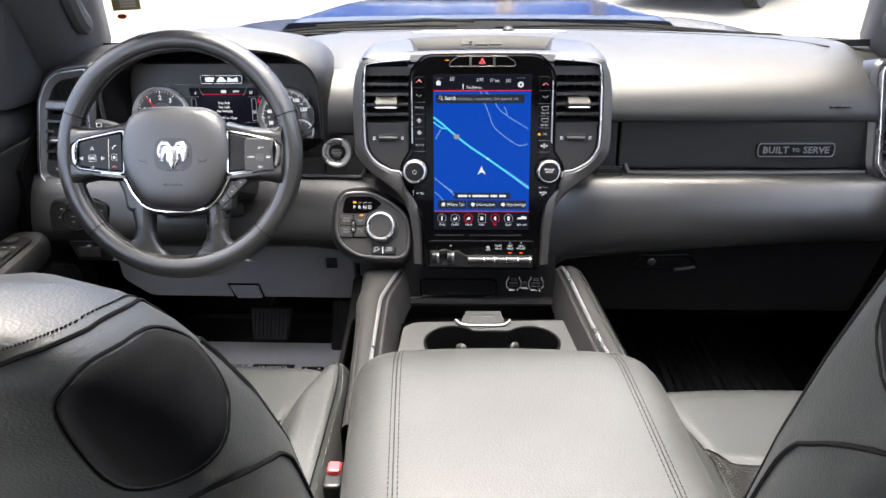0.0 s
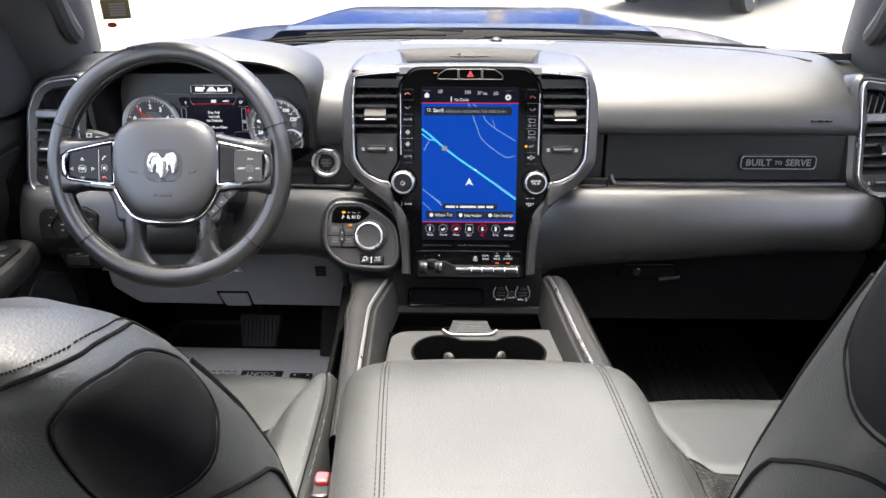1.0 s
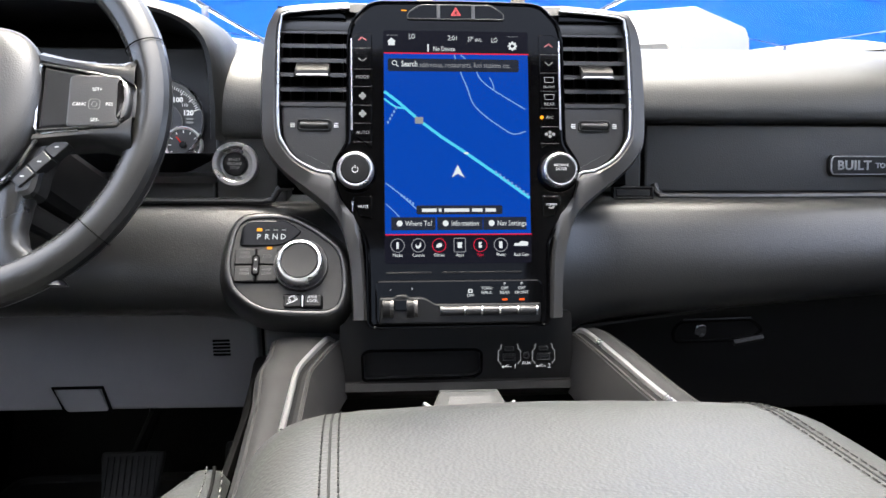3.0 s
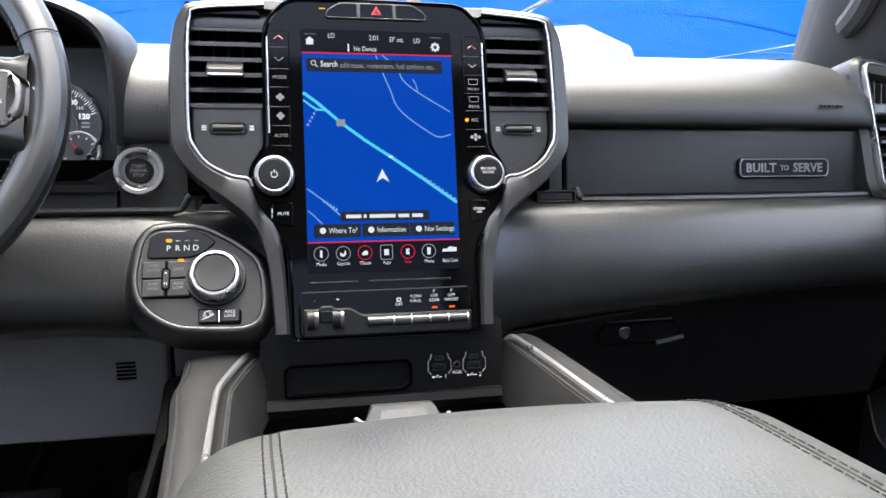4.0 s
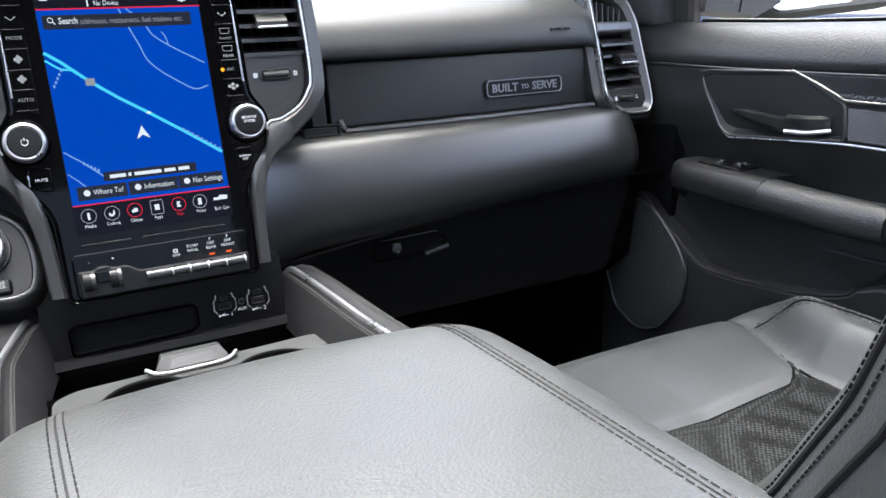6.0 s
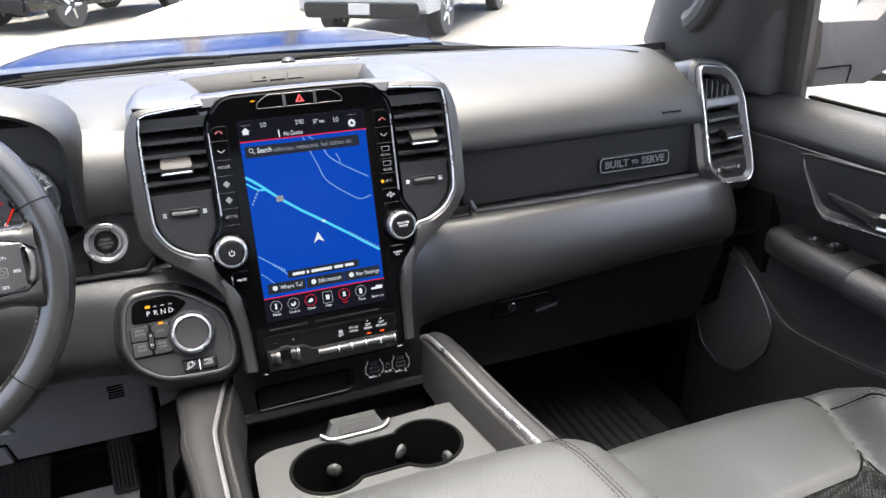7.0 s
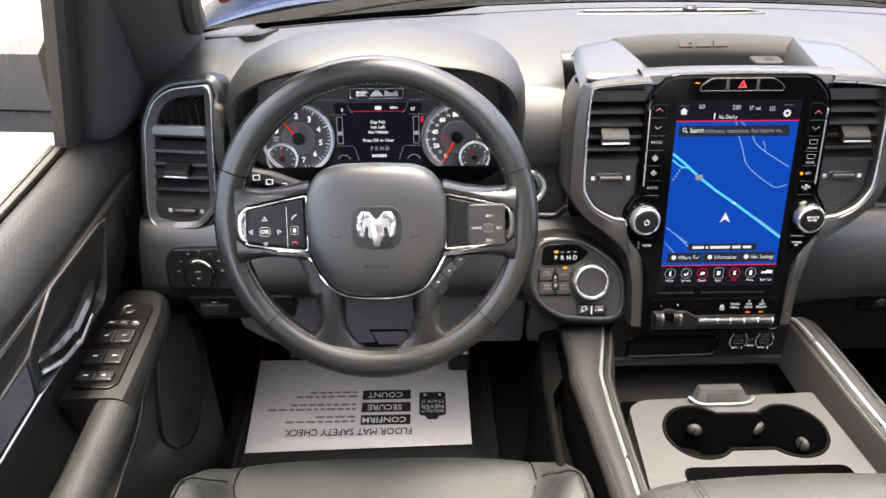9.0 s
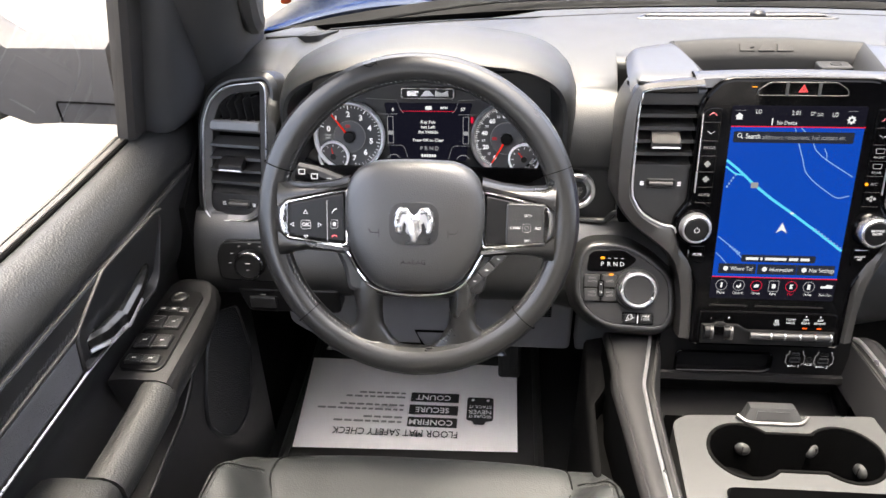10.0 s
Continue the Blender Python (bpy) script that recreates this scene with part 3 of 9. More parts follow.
sm = rc.modifiers.new("thick", "SOLIDIFY")
sm.thickness, sm.offset = 0.03, 1
tagged(rc, "grey cloth headliner round an assumed glass roof, out of view", "ceiling", kind="structure")
bm = bmesh.new()
grid(bm, [[(-0.49 + 0.98 * k / 6, -0.06 - 0.76 * j / 6, roof_z(-0.49 + 0.98 * k / 6, -0.06 - 0.76 * j / 6) + 0.035) for k in range(7)] for j in range(7)])
rg = part("window_2", bm, GLASS)
tagged(rg, "clear panel of an assumed glass roof, added to let light in", "window", kind="structure")
bm = bmesh.new()
grid(bm, [[(x, -2.05, 1.33) for x in (-0.74, 0, 0.74)], [(x * 0.93, -1.96, 1.78) for x in (-0.74, 0, 0.74)]])
tagged(part("window_3", bm, TINTED), "tinted rear cab window", "window", kind="structure")
slab("wall_rear", [(-0.78, -2.1, FLOOR), (0.78, -2.1, FLOOR), (0.74, -2.05, 1.33), (-0.74, -2.05, 1.33)], (0, -0.05, 0), PILLAR, "dark trim behind the rear seats", "wall")
for sx, nm in ((-1, "west"), (1, "east")):
    # the unseen rear door on the driver's side is left out for light; the other one is shut
    top_ = 0.66 if sx < 0 else 1.33
    slab("wall_" + nm, [(sx * 0.86, -0.98, FLOOR), (sx * 0.86, -2.1, FLOOR), (sx * 0.84, -2.1, top_), (sx * 0.84, -0.98, top_)], (sx * 0.05, 0, 0), PILLAR, "dark rear door panel" if sx > 0 else "dark sill of an assumed open rear doorway, out of view", "wall")
    if sx > 0:
        bm = bmesh.new()
        grid(bm, [[(0.84, -1.0, 1.33), (0.84, -2.05, 1.33)], [(0.72, -1.0, 1.79), (0.70, -1.9, 1.77)]])
        tagged(part("window_4", bm, PRIVACY), "dark privacy glass of the rear door", "window", kind="structure")
    slab("cowl_side_" + nm, [(sx * 0.83, 0.06, FLOOR), (sx * 0.83, 0.75, FLOOR), (sx * 0.83, 0.75, 0.95), (sx * 0.83, 0.42, 1.285), (sx * 0.83, 0.21, 1.3), (sx * 0.83, 0.06, 1.2)], (sx * 0.05, 0, 0), WALLSHADE, "black kick panel beside the footwell", "wall")
    # windscreen pillar, swept from the dash corner to the roof
    bm = bmesh.new()
    L = []
    for t in [k / 8 for k in range(9)]:
        c = Vector((sx * (0.84 - 0.15 * t), 0.36 - 0.34 * t, 1.345 + 0.42 * t))
        wide = 0.12 - 0.03 * t
        L.append([c + Vector((sx * dx, dy, dz)) for dx, dy, dz in ((0.06, 0.09, 0.04), (-0.015, 0.10, 0.045), (-0.05, 0.07, 0.02), (-0.062, 0.0, -0.03), (-0.05, -wide * 0.8, -0.05), (-0.015, -wide - 0.02, -0.06), (0.06, -wide - 0.02, -0.06))])
    rings(bm, L, True, True)
    tagged(part("pillar_" + nm, bm, PILLAR, sharp=50), "dark grey windscreen pillar trim", "pillar", kind="structure")
    bm = bmesh.new()
    hp = [(sx * 0.765, 0.26, 1.44), (sx * 0.735, 0.215, 1.43), (sx * 0.722, 0.16, 1.475), (sx * 0.69, 0.06, 1.58), (sx * 0.665, 0.0, 1.65), (sx * 0.69, -0.01, 1.69)]
    tube(bm, cr(hp, 5), 0.017, seg=10, flat=1.2)
    solid("grab_handle", bm, PILLAR, "dark grey grab handle on the windscreen pillar", "handle", "grab handles")
    # middle pillar and roof rail
    bm = bmesh.new()
    rings(bm, [[(sx * 0.86, -0.84, FLOOR), (sx * 0.86, -1.0, FLOOR), (sx * 0.8, -1.0, FLOOR), (sx * 0.8, -0.84, FLOOR)],
               [(sx * 0.87, -0.87, 1.3), (sx * 0.87, -0.98, 1.3), (sx * 0.81, -0.98, 1.3), (sx * 0.81, -0.87, 1.3)],
               [(sx * 0.7, -0.89, 1.8), (sx * 0.7, -0.97, 1.8), (sx * 0.66, -0.97, 1.8), (sx * 0.66, -0.89, 1.8)]], True, True)
    tagged(part("pillar_mid_" + nm, bm, PILLAR), "dark grey door pillar trim", "pillar", kind="structure")
    bm = bmesh.new()
    tube(bm, cr([(sx * 0.7, 0.03, 1.77), (sx * 0.71, -0.4, 1.8), (sx * 0.7, -1.2, 1.8), (sx * 0.69, -1.9, 1.76)], 4), 0.05, seg=8)
    tagged(part("roof_rail_" + nm, bm, LINER), "pale roof side rail", "trim", kind="structure")
    bm = bmesh.new()
    tube(bm, [(sx * 0.69, -1.88, 1.76), (sx * 0.76, -2.06, 1.3)], 0.06, seg=8)
    tagged(part("pillar_rear_" + nm, bm, PILLAR), "dark rear pillar trim", "pillar", kind="structure")

# windscreen
bm = bmesh.new()
rows = []
for j in range(7):
    t = j / 6
    rows.append([(x * (1 - 0.14 * t), 0.60 - 0.16 * (x / 0.78) ** 2 - 0.54 * t + 0.05 * t * (x / 0.78) ** 2, 1.335 + 0.455 * t) for x in [-0.84 + 1.68 * k / 16 for k in range(17)]])
grid(bm, rows)
ws = part("window_1", bm, SCREENGLASS)
tagged(ws, "clear curved windscreen with a dark lower edge", "window", kind="structure")


def on_screen(x, z):
    t = (z - 1.335) / 0.455
    xx = x / (1 - 0.14 * t)
    return Vector((x, 0.60 - 0.16 * (xx / 0.78) ** 2 - 0.54 * t + 0.05 * t * (xx / 0.78) ** 2 - 0.009, z))


bm = bmesh.new()
rings(bm, [[on_screen(x, z) + Vector((0, 0.004, 0)) for x in [-0.84 + 1.68 * k / 24 for k in range(25)]] for z in (1.336, 1.347, 1.358)], closed=False)
tagged(part("windscreen_edge_band", bm, COWL), "black ceramic band along the windscreen's lower edge", "trim", kind="structure")
stick = local((-0.697, 0.324, 1.457), (0.051, 0.017, 0.0), (0.022, -0.05, 0.05))
bm = bmesh.new()
plate(bm, rrect(0.052, 0.064, 0.002), 0.0, 0.0008, 0.0002, stick)
st = solid("windscreen_sticker", bm, translucent(material("yellow sticker", (0.3, 0.26, 0.15), 0.6, var=0.08), (0.075, 0.065, 0.035), 0.6), "small yellow and grey sticker on the windscreen", "sticker")
bm = bmesh.new()
plate(bm, circle(0.009, 0, 0, 18), 0.0, 0.0008, 0.0002, stick @ pose(-0.012, -0.052, 0))
solid("round_sticker", bm, translucent(material("orange sticker", (0.5, 0.1, 0.02), 0.6, var=0.08), (0.1, 0.02, 0.004), 0.6), "small round orange sticker on the windscreen", "sticker")
for k in range(5):
    bm = bmesh.new()
    plate(bm, rrect(0.03, 0.006, 0.001, 0.003, 0.018 - 0.009 * k), 0.0012, 0.0016, 0.0001, stick)
    part("print_bar", bm, PALEINK, st)

# wiper cowl, bonnet


def bonnet_rear(x):
    return 0.90 - 0.10 * (x / 0.65) ** 2


bm = bmesh.new()
rows = []
for s, dz in ((0.0, -0.006), (0.08, 0.004), (0.3, 0.008), (0.6, 0.006), (0.9, 0.0), (0.97, -0.012), (1.0, -0.05)):
    row = []
    for k in range(29):
        x = -0.90 + 1.8 * k / 28
        y0, y1 = 0.605 - 0.17 * (x / 0.8) ** 2, bonnet_rear(x) + 0.004
        z0, z1 = 1.336 - 0.02 * (x / 0.8) ** 2, 1.322 - 0.03 * (x / 0.65) ** 2
        row.append((x, y0 + (y1 - y0) * s, z0 + (z1 - z0) * s + dz))
    rows.append(row)
grid(bm, rows)
tagged(part("wiper_cowl", bm, COWL), "black plastic cowl under the windscreen", "trim", kind="structure")
for x0, x1 in ((-0.72, -0.05), (0.04, 0.66)):
    w = thing("wiper", "black windscreen wiper lying along the glass edge", "wiper", "windscreen wipers")
    bm = bmesh.new()
    tube(bm, cr([(x0, 0.65 - 0.18 * (x0 / 0.8) ** 2, 1.346 - 0.02 * (x0 / 0.8) ** 2), ((x0 + x1) / 2, 0.67 - 0.18 * ((x0 + x1) / 1.6) ** 2, 1.349), (x1, 0.66 - 0.18 * (x1 / 0.8) ** 2, 1.348 - 0.02 * (x1 / 0.8) ** 2)], 6), 0.003, seg=6)
    part("blade", bm, COWL, w)
    bm = bmesh.new()
    mx_ = (x0 + x1) / 2
    tube(bm, [(mx_, 0.675 - 0.18 * (mx_ / 0.8) ** 2, 1.353), (x1 - 0.08, 0.70 - 0.18 * (x1 / 0.8) ** 2, 1.356 - 0.02 * (x1 / 0.8) ** 2), (x1 + 0.04, 0.74 - 0.2 * (x1 / 0.8) ** 2, 1.345 - 0.02 * (x1 / 0.8) ** 2)], 0.004, seg=6)
    part("arm", bm, COWL, w)
hood = thing("bonnet", "glossy dark blue bonnet with raised middle", "bonnet")


def bonnet_z(x, y):
    """Height of the bonnet: a flat raised middle with steep flanks that close in towards the front."""
    u = abs(x)
    side = 1.302 - 0.085 * (y - 0.8) - 0.16 * max(0.0, y - 1.25) ** 2 - 0.06 * max(0.0, (u - 0.6) / 0.33) ** 2
    top = 1.331 - 0.02 * (y - 0.9) - 0.16 * max(0.0, y - 1.1) ** 2
    edge = 0.515 - 0.26 * (y - 0.85) + 0.07 * max(0.0, y - 1.2)
    k = max(0.0, min(1.0, (edge - u) / 0.045 + 0.5))
    return side + (top - side) * k * k * (3 - 2 * k)


bm = bmesh.new()
rows = []
for j in range(30):
    t = j / 29
    row = []
    for k in range(99):
        x = -0.98 + 1.96 * k / 98
        y = bonnet_rear(x) + (1.95 - 0.2 * (x / 0.9) ** 2 - bonnet_rear(x)) * t
        row.append((x, y, bonnet_z(x, y) - (0.006 if j == 0 else 0.0)))
    if j == 0:
        rows.append([(x, y - 0.001, z - 0.16) for x, y, z in row])
    rows.append(row)
grid(bm, rows)
part("panel", bm, BLUEPAINT, hood)
for sx in (-1, 1):
    bm = bmesh.new()
    rings(bm, [[(sx * 0.93, 0.6, 1.22), (sx * 0.93, 1.75, 1.05), (sx * 1.0, 1.7, 0.98), (sx * 1.0, 0.55, 1.15)], [(sx * 0.93, 0.6, 0.7), (sx * 0.93, 1.75, 0.7), (sx * 1.0, 1.7, 0.7), (sx * 1.0, 0.55, 0.7)]], True, True)
    tagged(part("fender", bm, BLUEPAINT), "glossy dark blue front wing of the truck", "fender", "front wings", "structure")

# ---- dashboard ----
dash = thing("dashboard", "black soft-touch dashboard with padded top and stitched grain", "dashboard", at=(0, 0.3, 1.2))


def ramp(table, v):
    for (v0, a), (v1, b) in zip(table, table[1:]):
        if v <= v1:
            return a + (b - a) * max(0.0, (v - v0) / (v1 - v0))
    return table[-1][1]


def bend(x, y):
    return y - 0.15 * (x / 0.78) ** 2 * max(0.0, min(1.0, (y - 0.22) / 0.3))


PADP = [(0.588, 1.350), (0.545, 1.360), (0.45, 1.371), (0.36, 1.376), (0.28, 1.377), (0.21, 1.368), (0.155, 1.350), (0.118, 1.325), (0.102, 1.300), (0.098, 1.284), (0.103, 1.275), (0.13, 1.272)]
MIDP = [(0.588, 1.350), (0.545, 1.360), (0.45, 1.371), (0.36, 1.376), (0.30, 1.377), (0.26, 1.376), (0.235, 1.374), (0.22, 1.37), (0.215, 1.36), (0.215, 1.34), (0.215, 1.31), (0.215, 1.28)]
LEFP = [(0.588, 1.350), (0.545, 1.360), (0.45, 1.371), (0.36, 1.376), (0.28, 1.377), (0.21, 1.370), (0.155, 1.354), (0.118, 1.33), (0.100, 1.300), (0.095, 1.27), (0.098, 1.255), (0.12, 1.25)]

VENP = [(0.588, 1.350), (0.545, 1.360), (0.45, 1.371), (0.36, 1.376), (0.28, 1.377), (0.23, 1.374), (0.19, 1.369), (0.17, 1.36), (0.165, 1.34), (0.17, 1.3), (0.18, 1.25), (0.18, 1.2)]


def pad_row(x, prof, dy=0.0, dz=0.0):
    return [Vector((x, bend(x, y) + dy, z + dz)) for _, y, z in cr([(0, y, z) for y, z in prof], 4)]


bm = bmesh.new()
sec = [(-0.84, VENP, .02, -.03), (-0.80, VENP, .0, -.008), (-0.74, VENP, 0, 0), (-0.708, VENP, 0, 0), (-0.702, LEFP, 0, 0), (-0.69, LEFP, 0, -0.01), (-0.680, MIDP, 0, -.01), (-0.55, MIDP, 0, -.01), (-0.40, MIDP, 0, -.01), (-0.34, MIDP, 0, -.005), (-0.30, MIDP, 0, 0), (-0.282, MIDP, 0, 0), (-0.278, LEFP, 0, 0), (-0.209, LEFP, 0, 0), (-0.203, MIDP, 0, 0), (-0.1, MIDP, 0, 0), (0.0, MIDP, 0, 0), (0.1, MIDP, 0, 0), (0.203, MIDP, 0, 0)]
sec += [(0.209, PADP, 0, 0)] + [(0.216 + 0.454 * k / 8, PADP, 0, 0) for k in range(1, 9)] + [(0.69, PADP, 0.006, -0.002), (0.702, PADP, 0.016, -0.008), (0.71, PADP, 0.035, -0.02), (0.80, PADP, 0.09, -0.02), (0.84, PADP, 0.10, -0.03)]
rings(bm, [pad_row(*s) for s in sec], closed=False)
part("upper_pad", bm, DASHTOP, dash, "padded dash top in grained black leatherette", sharp=50)

# seam round the defroster strip on the dash top
def pad_z(x, y):
    y0 = y
    for _ in range(8):
        y0 = y + (y0 - bend(x, y0))
    tops = [(0.28, 1.377), (0.36, 1.376), (0.45, 1.371), (0.545, 1.360), (0.588, 1.350)]
    return ramp(tops, y0)


bm = bmesh.new()
tube(bm, [(p.x, p.y, pad_z(p.x, p.y) + 0.0004) for p in cr([(-0.66, 0.372, 0), (-0.492, 0.427, 0), (-0.295, 0.455, 0), (-0.098, 0.487, 0), (0.207, 0.478, 0), (0.406, 0.420, 0), (0.542, 0.356, 0), (0.60, 0.30, 0), (0.645, 0.24, 0)], 8)], 0.0016, seg=6)
part("defroster_seam", bm, DARK, dash)

# passenger trim panel, its ledge lip and small left section
for x0, x1, nm in ((0.252, 0.695, "trim_panel"), (0.20, 0.247, "trim_panel")):
    F = local(((x0 + x1) / 2, 0.124, 1.228), (1, 0, 0), (0, 0.1, 1))
    bm = bmesh.new()
    plate(bm, rrect(x1 - x0, 0.088, 0.006), -0.02, 0.004, 0.003, F)
    part(nm, bm, SOFT, dash)
bm = bmesh.new()
tube(bm, cr([(0.262, 0.110, 1.196), (0.268, 0.104, 1.184), (0.29, 0.100, 1.1815), (0.5, 0.1, 1.1815), (0.69, 0.102, 1.183)], 5), 0.0045, seg=8)
part("ledge_lip", bm, TITAN, dash, "thin satin grey lip along the ledge")
LOWP = [(0.15, 1.182), (0.118, 1.182), (0.094, 1.179), (0.076, 1.170), (0.060, 1.150), (0.046, 1.125), (0.040, 1.10), (0.044, 1.08), (0.058, 1.066), (0.085, 1.062)]
bm = bmesh.new()
xs = [0.112, 0.122, 0.135, 0.16, 0.2, 0.3, 0.4, 0.5, 0.6, 0.68, 0.72, 0.745, 0.76, 0.768, 0.772]
rws = []
for x in xs:
    k = max(0.0, (0.17 - x) / 0.06)
    e = max(0.0, (x - 0.715) / 0.057)
    g = max(0.0, min(1.0, (0.62 - x) / 0.45))
    rws.append([Vector((x, y - 0.028 * k + 0.045 * e * e, z - (0.02 * k + 0.034 * g) * max(0.0, 1.15 - z) / 0.085)) for _, y, z in cr([(0, y, z) for y, z in LOWP], 4)])
rings(bm, rws, closed=False)
part("lower_pad", bm, SOFT, dash, "rounded black lower dash pad", sharp=60)
bm = bmesh.new()
F = local((0.231, 0.096, 1.1865), (1, 0, 0), (0, 0.25, 0.97))
band(bm, rrect(0.052, 0.016, 0.002), 0.003, -0.01, 0.002, 0.001, F)
plate(bm, rrect(0.044, 0.009, 0.001), -0.01, 0.0005, 0.0008, F)
part("blank_button", bm, DARK, dash)
# badge
F = local((0.566, 0.1175, 1.2195), (1, 0, 0), (0, 0.1, 1))
bm = bmesh.new()
plate(bm, rounded([(-.066, -.014), (.066, -.014), (.07, -.008), (.07, .008), (.066, .014), (-.066, .014), (-.07, .008), (-.07, -.008)], 0.003, 2), -0.01, 0.0035, 0.001, F)
badge = part("badge", bm, DARK, dash, "dark badge with raised bright lettering")
bm = bmesh.new()
band(bm, rounded([(-.065, -.0125), (.065, -.0125), (.0685, -.007), (.0685, .007), (.065, .0125), (-.065, .0125), (-.0685, .007), (-.0685, -.007)], 0.002, 2), 0.0017, 0.003, 0.0052, 0.0005, F)
part("badge_border", bm, BADGE, badge)
G = F @ pose(0, -0.0005, 0.0036)
letters("BUILT", 0.017, G @ pose(-0.036, 0, 0), BADGE, badge, depth=0.0008, spacing=1.05, bold=0.0004)
letters("TO", 0.0095, G @ pose(0.0, 0, 0), BADGE, badge, depth=0.0008, bold=0.0003)
letters("SERVE", 0.017, G @ pose(0.036, 0, 0), BADGE, badge, depth=0.0008, spacing=1.02, bold=0.0004)
# moulded airbag mark on the pad
bm = bmesh.new()
for k in range(6):
    box(bm, (0.604 + 0.0065 * k, 0.0995, 1.3025), (0.0045, 0.003, 0.003 if k % 2 else 0.004), 0.0005)
part("moulded_mark", bm, DARK, dash)

# glove box
glove = thing("glove_box", "closed black glove box with a recessed lock", "glove box", at=(0.46, 0.08, 0.98))
bm = bmesh.new()
F = local((0.49, 0.088, 0.975), (1, 0, 0), (0, -0.16, 1))
plate(bm, rounded([(-0.345, -0.085), (0.24, -0.085), (0.262, 0.07), (0.25, 0.096), (0.12, 0.089), (-0.10, 0.073), (-0.345, 0.042)], 0.012, 4), -0.03, 0.0, 0.004, F)
part("door", bm, DARK, glove)
bm = bmesh.new()
q = rounded([(-0.06, -0.018), (0.045, -0.016), (0.06, 0.0), (0.04, 0.017), (-0.055, 0.015), (-0.065, 0.0)], 0.008, 3)
band(bm, q, 0.004, -0.002, 0.002, 0.001, F @ pose(-0.14, 0.035, 0))
part("latch_recess", bm, HOLE, glove)
bm = bmesh.new()
lathe(bm, [(0.0085, 0), (0.0085, 0.002), (0.0075, 0.003), (0.001, 0.003)], F @ pose(-0.165, 0.035, 0), 20)
part("lock", bm, FRAMESATIN, glove)
bm = bmesh.new()
tube(bm, [F @ Vector((-0.19, 0.05, 0.001)), F @ Vector((-0.10, 0.052, 0.001))], 0.0012, seg=6)
tube(bm, [F @ Vector((-0.12, 0.018, 0.003)), F @ Vector((-0.082, 0.025, 0.003))], 0.005, seg=6)
part("latch_edge", bm, DARK, glove)
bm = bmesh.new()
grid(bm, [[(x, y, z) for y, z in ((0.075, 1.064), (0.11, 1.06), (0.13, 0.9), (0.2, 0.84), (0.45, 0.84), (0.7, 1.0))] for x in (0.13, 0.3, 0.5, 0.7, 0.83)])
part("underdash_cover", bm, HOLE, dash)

# driver's lower half
LOWL = [(0.16, 1.178), (0.10, 1.177), (0.090, 1.172), (0.074, 1.155), (0.060, 1.13), (0.048, 1.10), (0.046, 1.075), (0.056, 1.052), (0.08, 1.04), (0.11, 1.035)]
bm = bmesh.new()
rws = []
for x in (-0.83, -0.81, -0.76, -0.7, -0.6, -0.5, -0.4, -0.32, -0.27, -0.22, -0.18, -0.15, -0.13, -0.112):
    k = max(0.0, min(1.0, (x + 0.30) / 0.19))
    rws.append([Vector((x, y - 0.048 * k * (1.18 - z) / 0.13, z - 0.012 * k * (1.18 - z) / 0.1)) for _, y, z in cr([(0, y, z) for y, z in LOWL], 4)])
rings(bm, rws, closed=False)
part("lower_pad", bm, SOFT, dash, "rounded black lower dash pad", sharp=60)
for x0, x1, zc, hh in ((-0.705, -0.668, 1.213, 0.085), (-0.284, -0.20, 1.213, 0.085), (-0.666, -0.286, 1.187, 0.030)):
    bm = bmesh.new()
    F = local(((x0 + x1) / 2, 0.103, zc), (1, 0, 0), (0, 0.12, 1))
    plate(bm, rrect(x1 - x0, hh, 0.005), -0.05, 0.0, 0.003, F)
    part("trim_panel", bm, SOFT, dash)
bm = bmesh.new()
rings(bm, [[(x, 0.099, 1.199) for x in (-0.67, -0.48, -0.284)], [(x, 0.112, 1.206) for x in (-0.67, -0.48, -0.284)], [(x, 0.175, 1.212) for x in (-0.67, -0.48, -0.284)]], closed=False)
part("cluster_shelf", bm, DARK, dash)
bm = bmesh.new()
tube(bm, cr([(-0.7, 0.092, 1.1785), (-0.3, 0.09, 1.1785), (-0.225, 0.086, 1.1785), (-0.213, 0.084, 1.184), (-0.206, 0.082, 1.194), (-0.19, 0.08, 1.196)], 4), 0.004, seg=8)
part("ledge_lip", bm, PLASTIC, dash)
# knee panel
bm = bmesh.new()
F = local((-0.43, 0.118, 0.965), (1, 0, 0), (0, -0.10, 1))
plate(bm, rounded([(-0.29, -0.02), (-0.24, -0.062), (0.185, -0.066), (0.185, 0.09), (-0.29, 0.09)], 0.012, 4), -0.03, 0.0, 0.005, F)
knee = part("knee_panel", bm, KNEE, dash, "smooth grey lower panel under the steering column")
bm = bmesh.new()
plate(bm, rounded([(0.193, -0.066), (0.30, -0.07), (0.30, 0.09), (0.193, 0.09)], 0.006, 3), -0.03, -0.001, 0.004, F)
part("side_panel", bm, KNEE, dash)
for k in range(5):
    bm = bmesh.new()
    box(bm, (0.139, 0.012 + 0.0048 * k, 0.0005), (0.022, 0.0028, 0.002), 0.0005, F)
    part("grille_slit", bm, HOLE, knee)
bm = bmesh.new()
plate(bm, rounded([(-0.062, -0.064), (-0.01, -0.064), (-0.018, -0.032), (-0.072, -0.032)], 0.004, 3), -0.01, 0.003, 0.002, F)
rel = part("bonnet_release", bm, KNEE, knee)
# black outline that draws the shadow lines round the release tab
bm = bmesh.new()
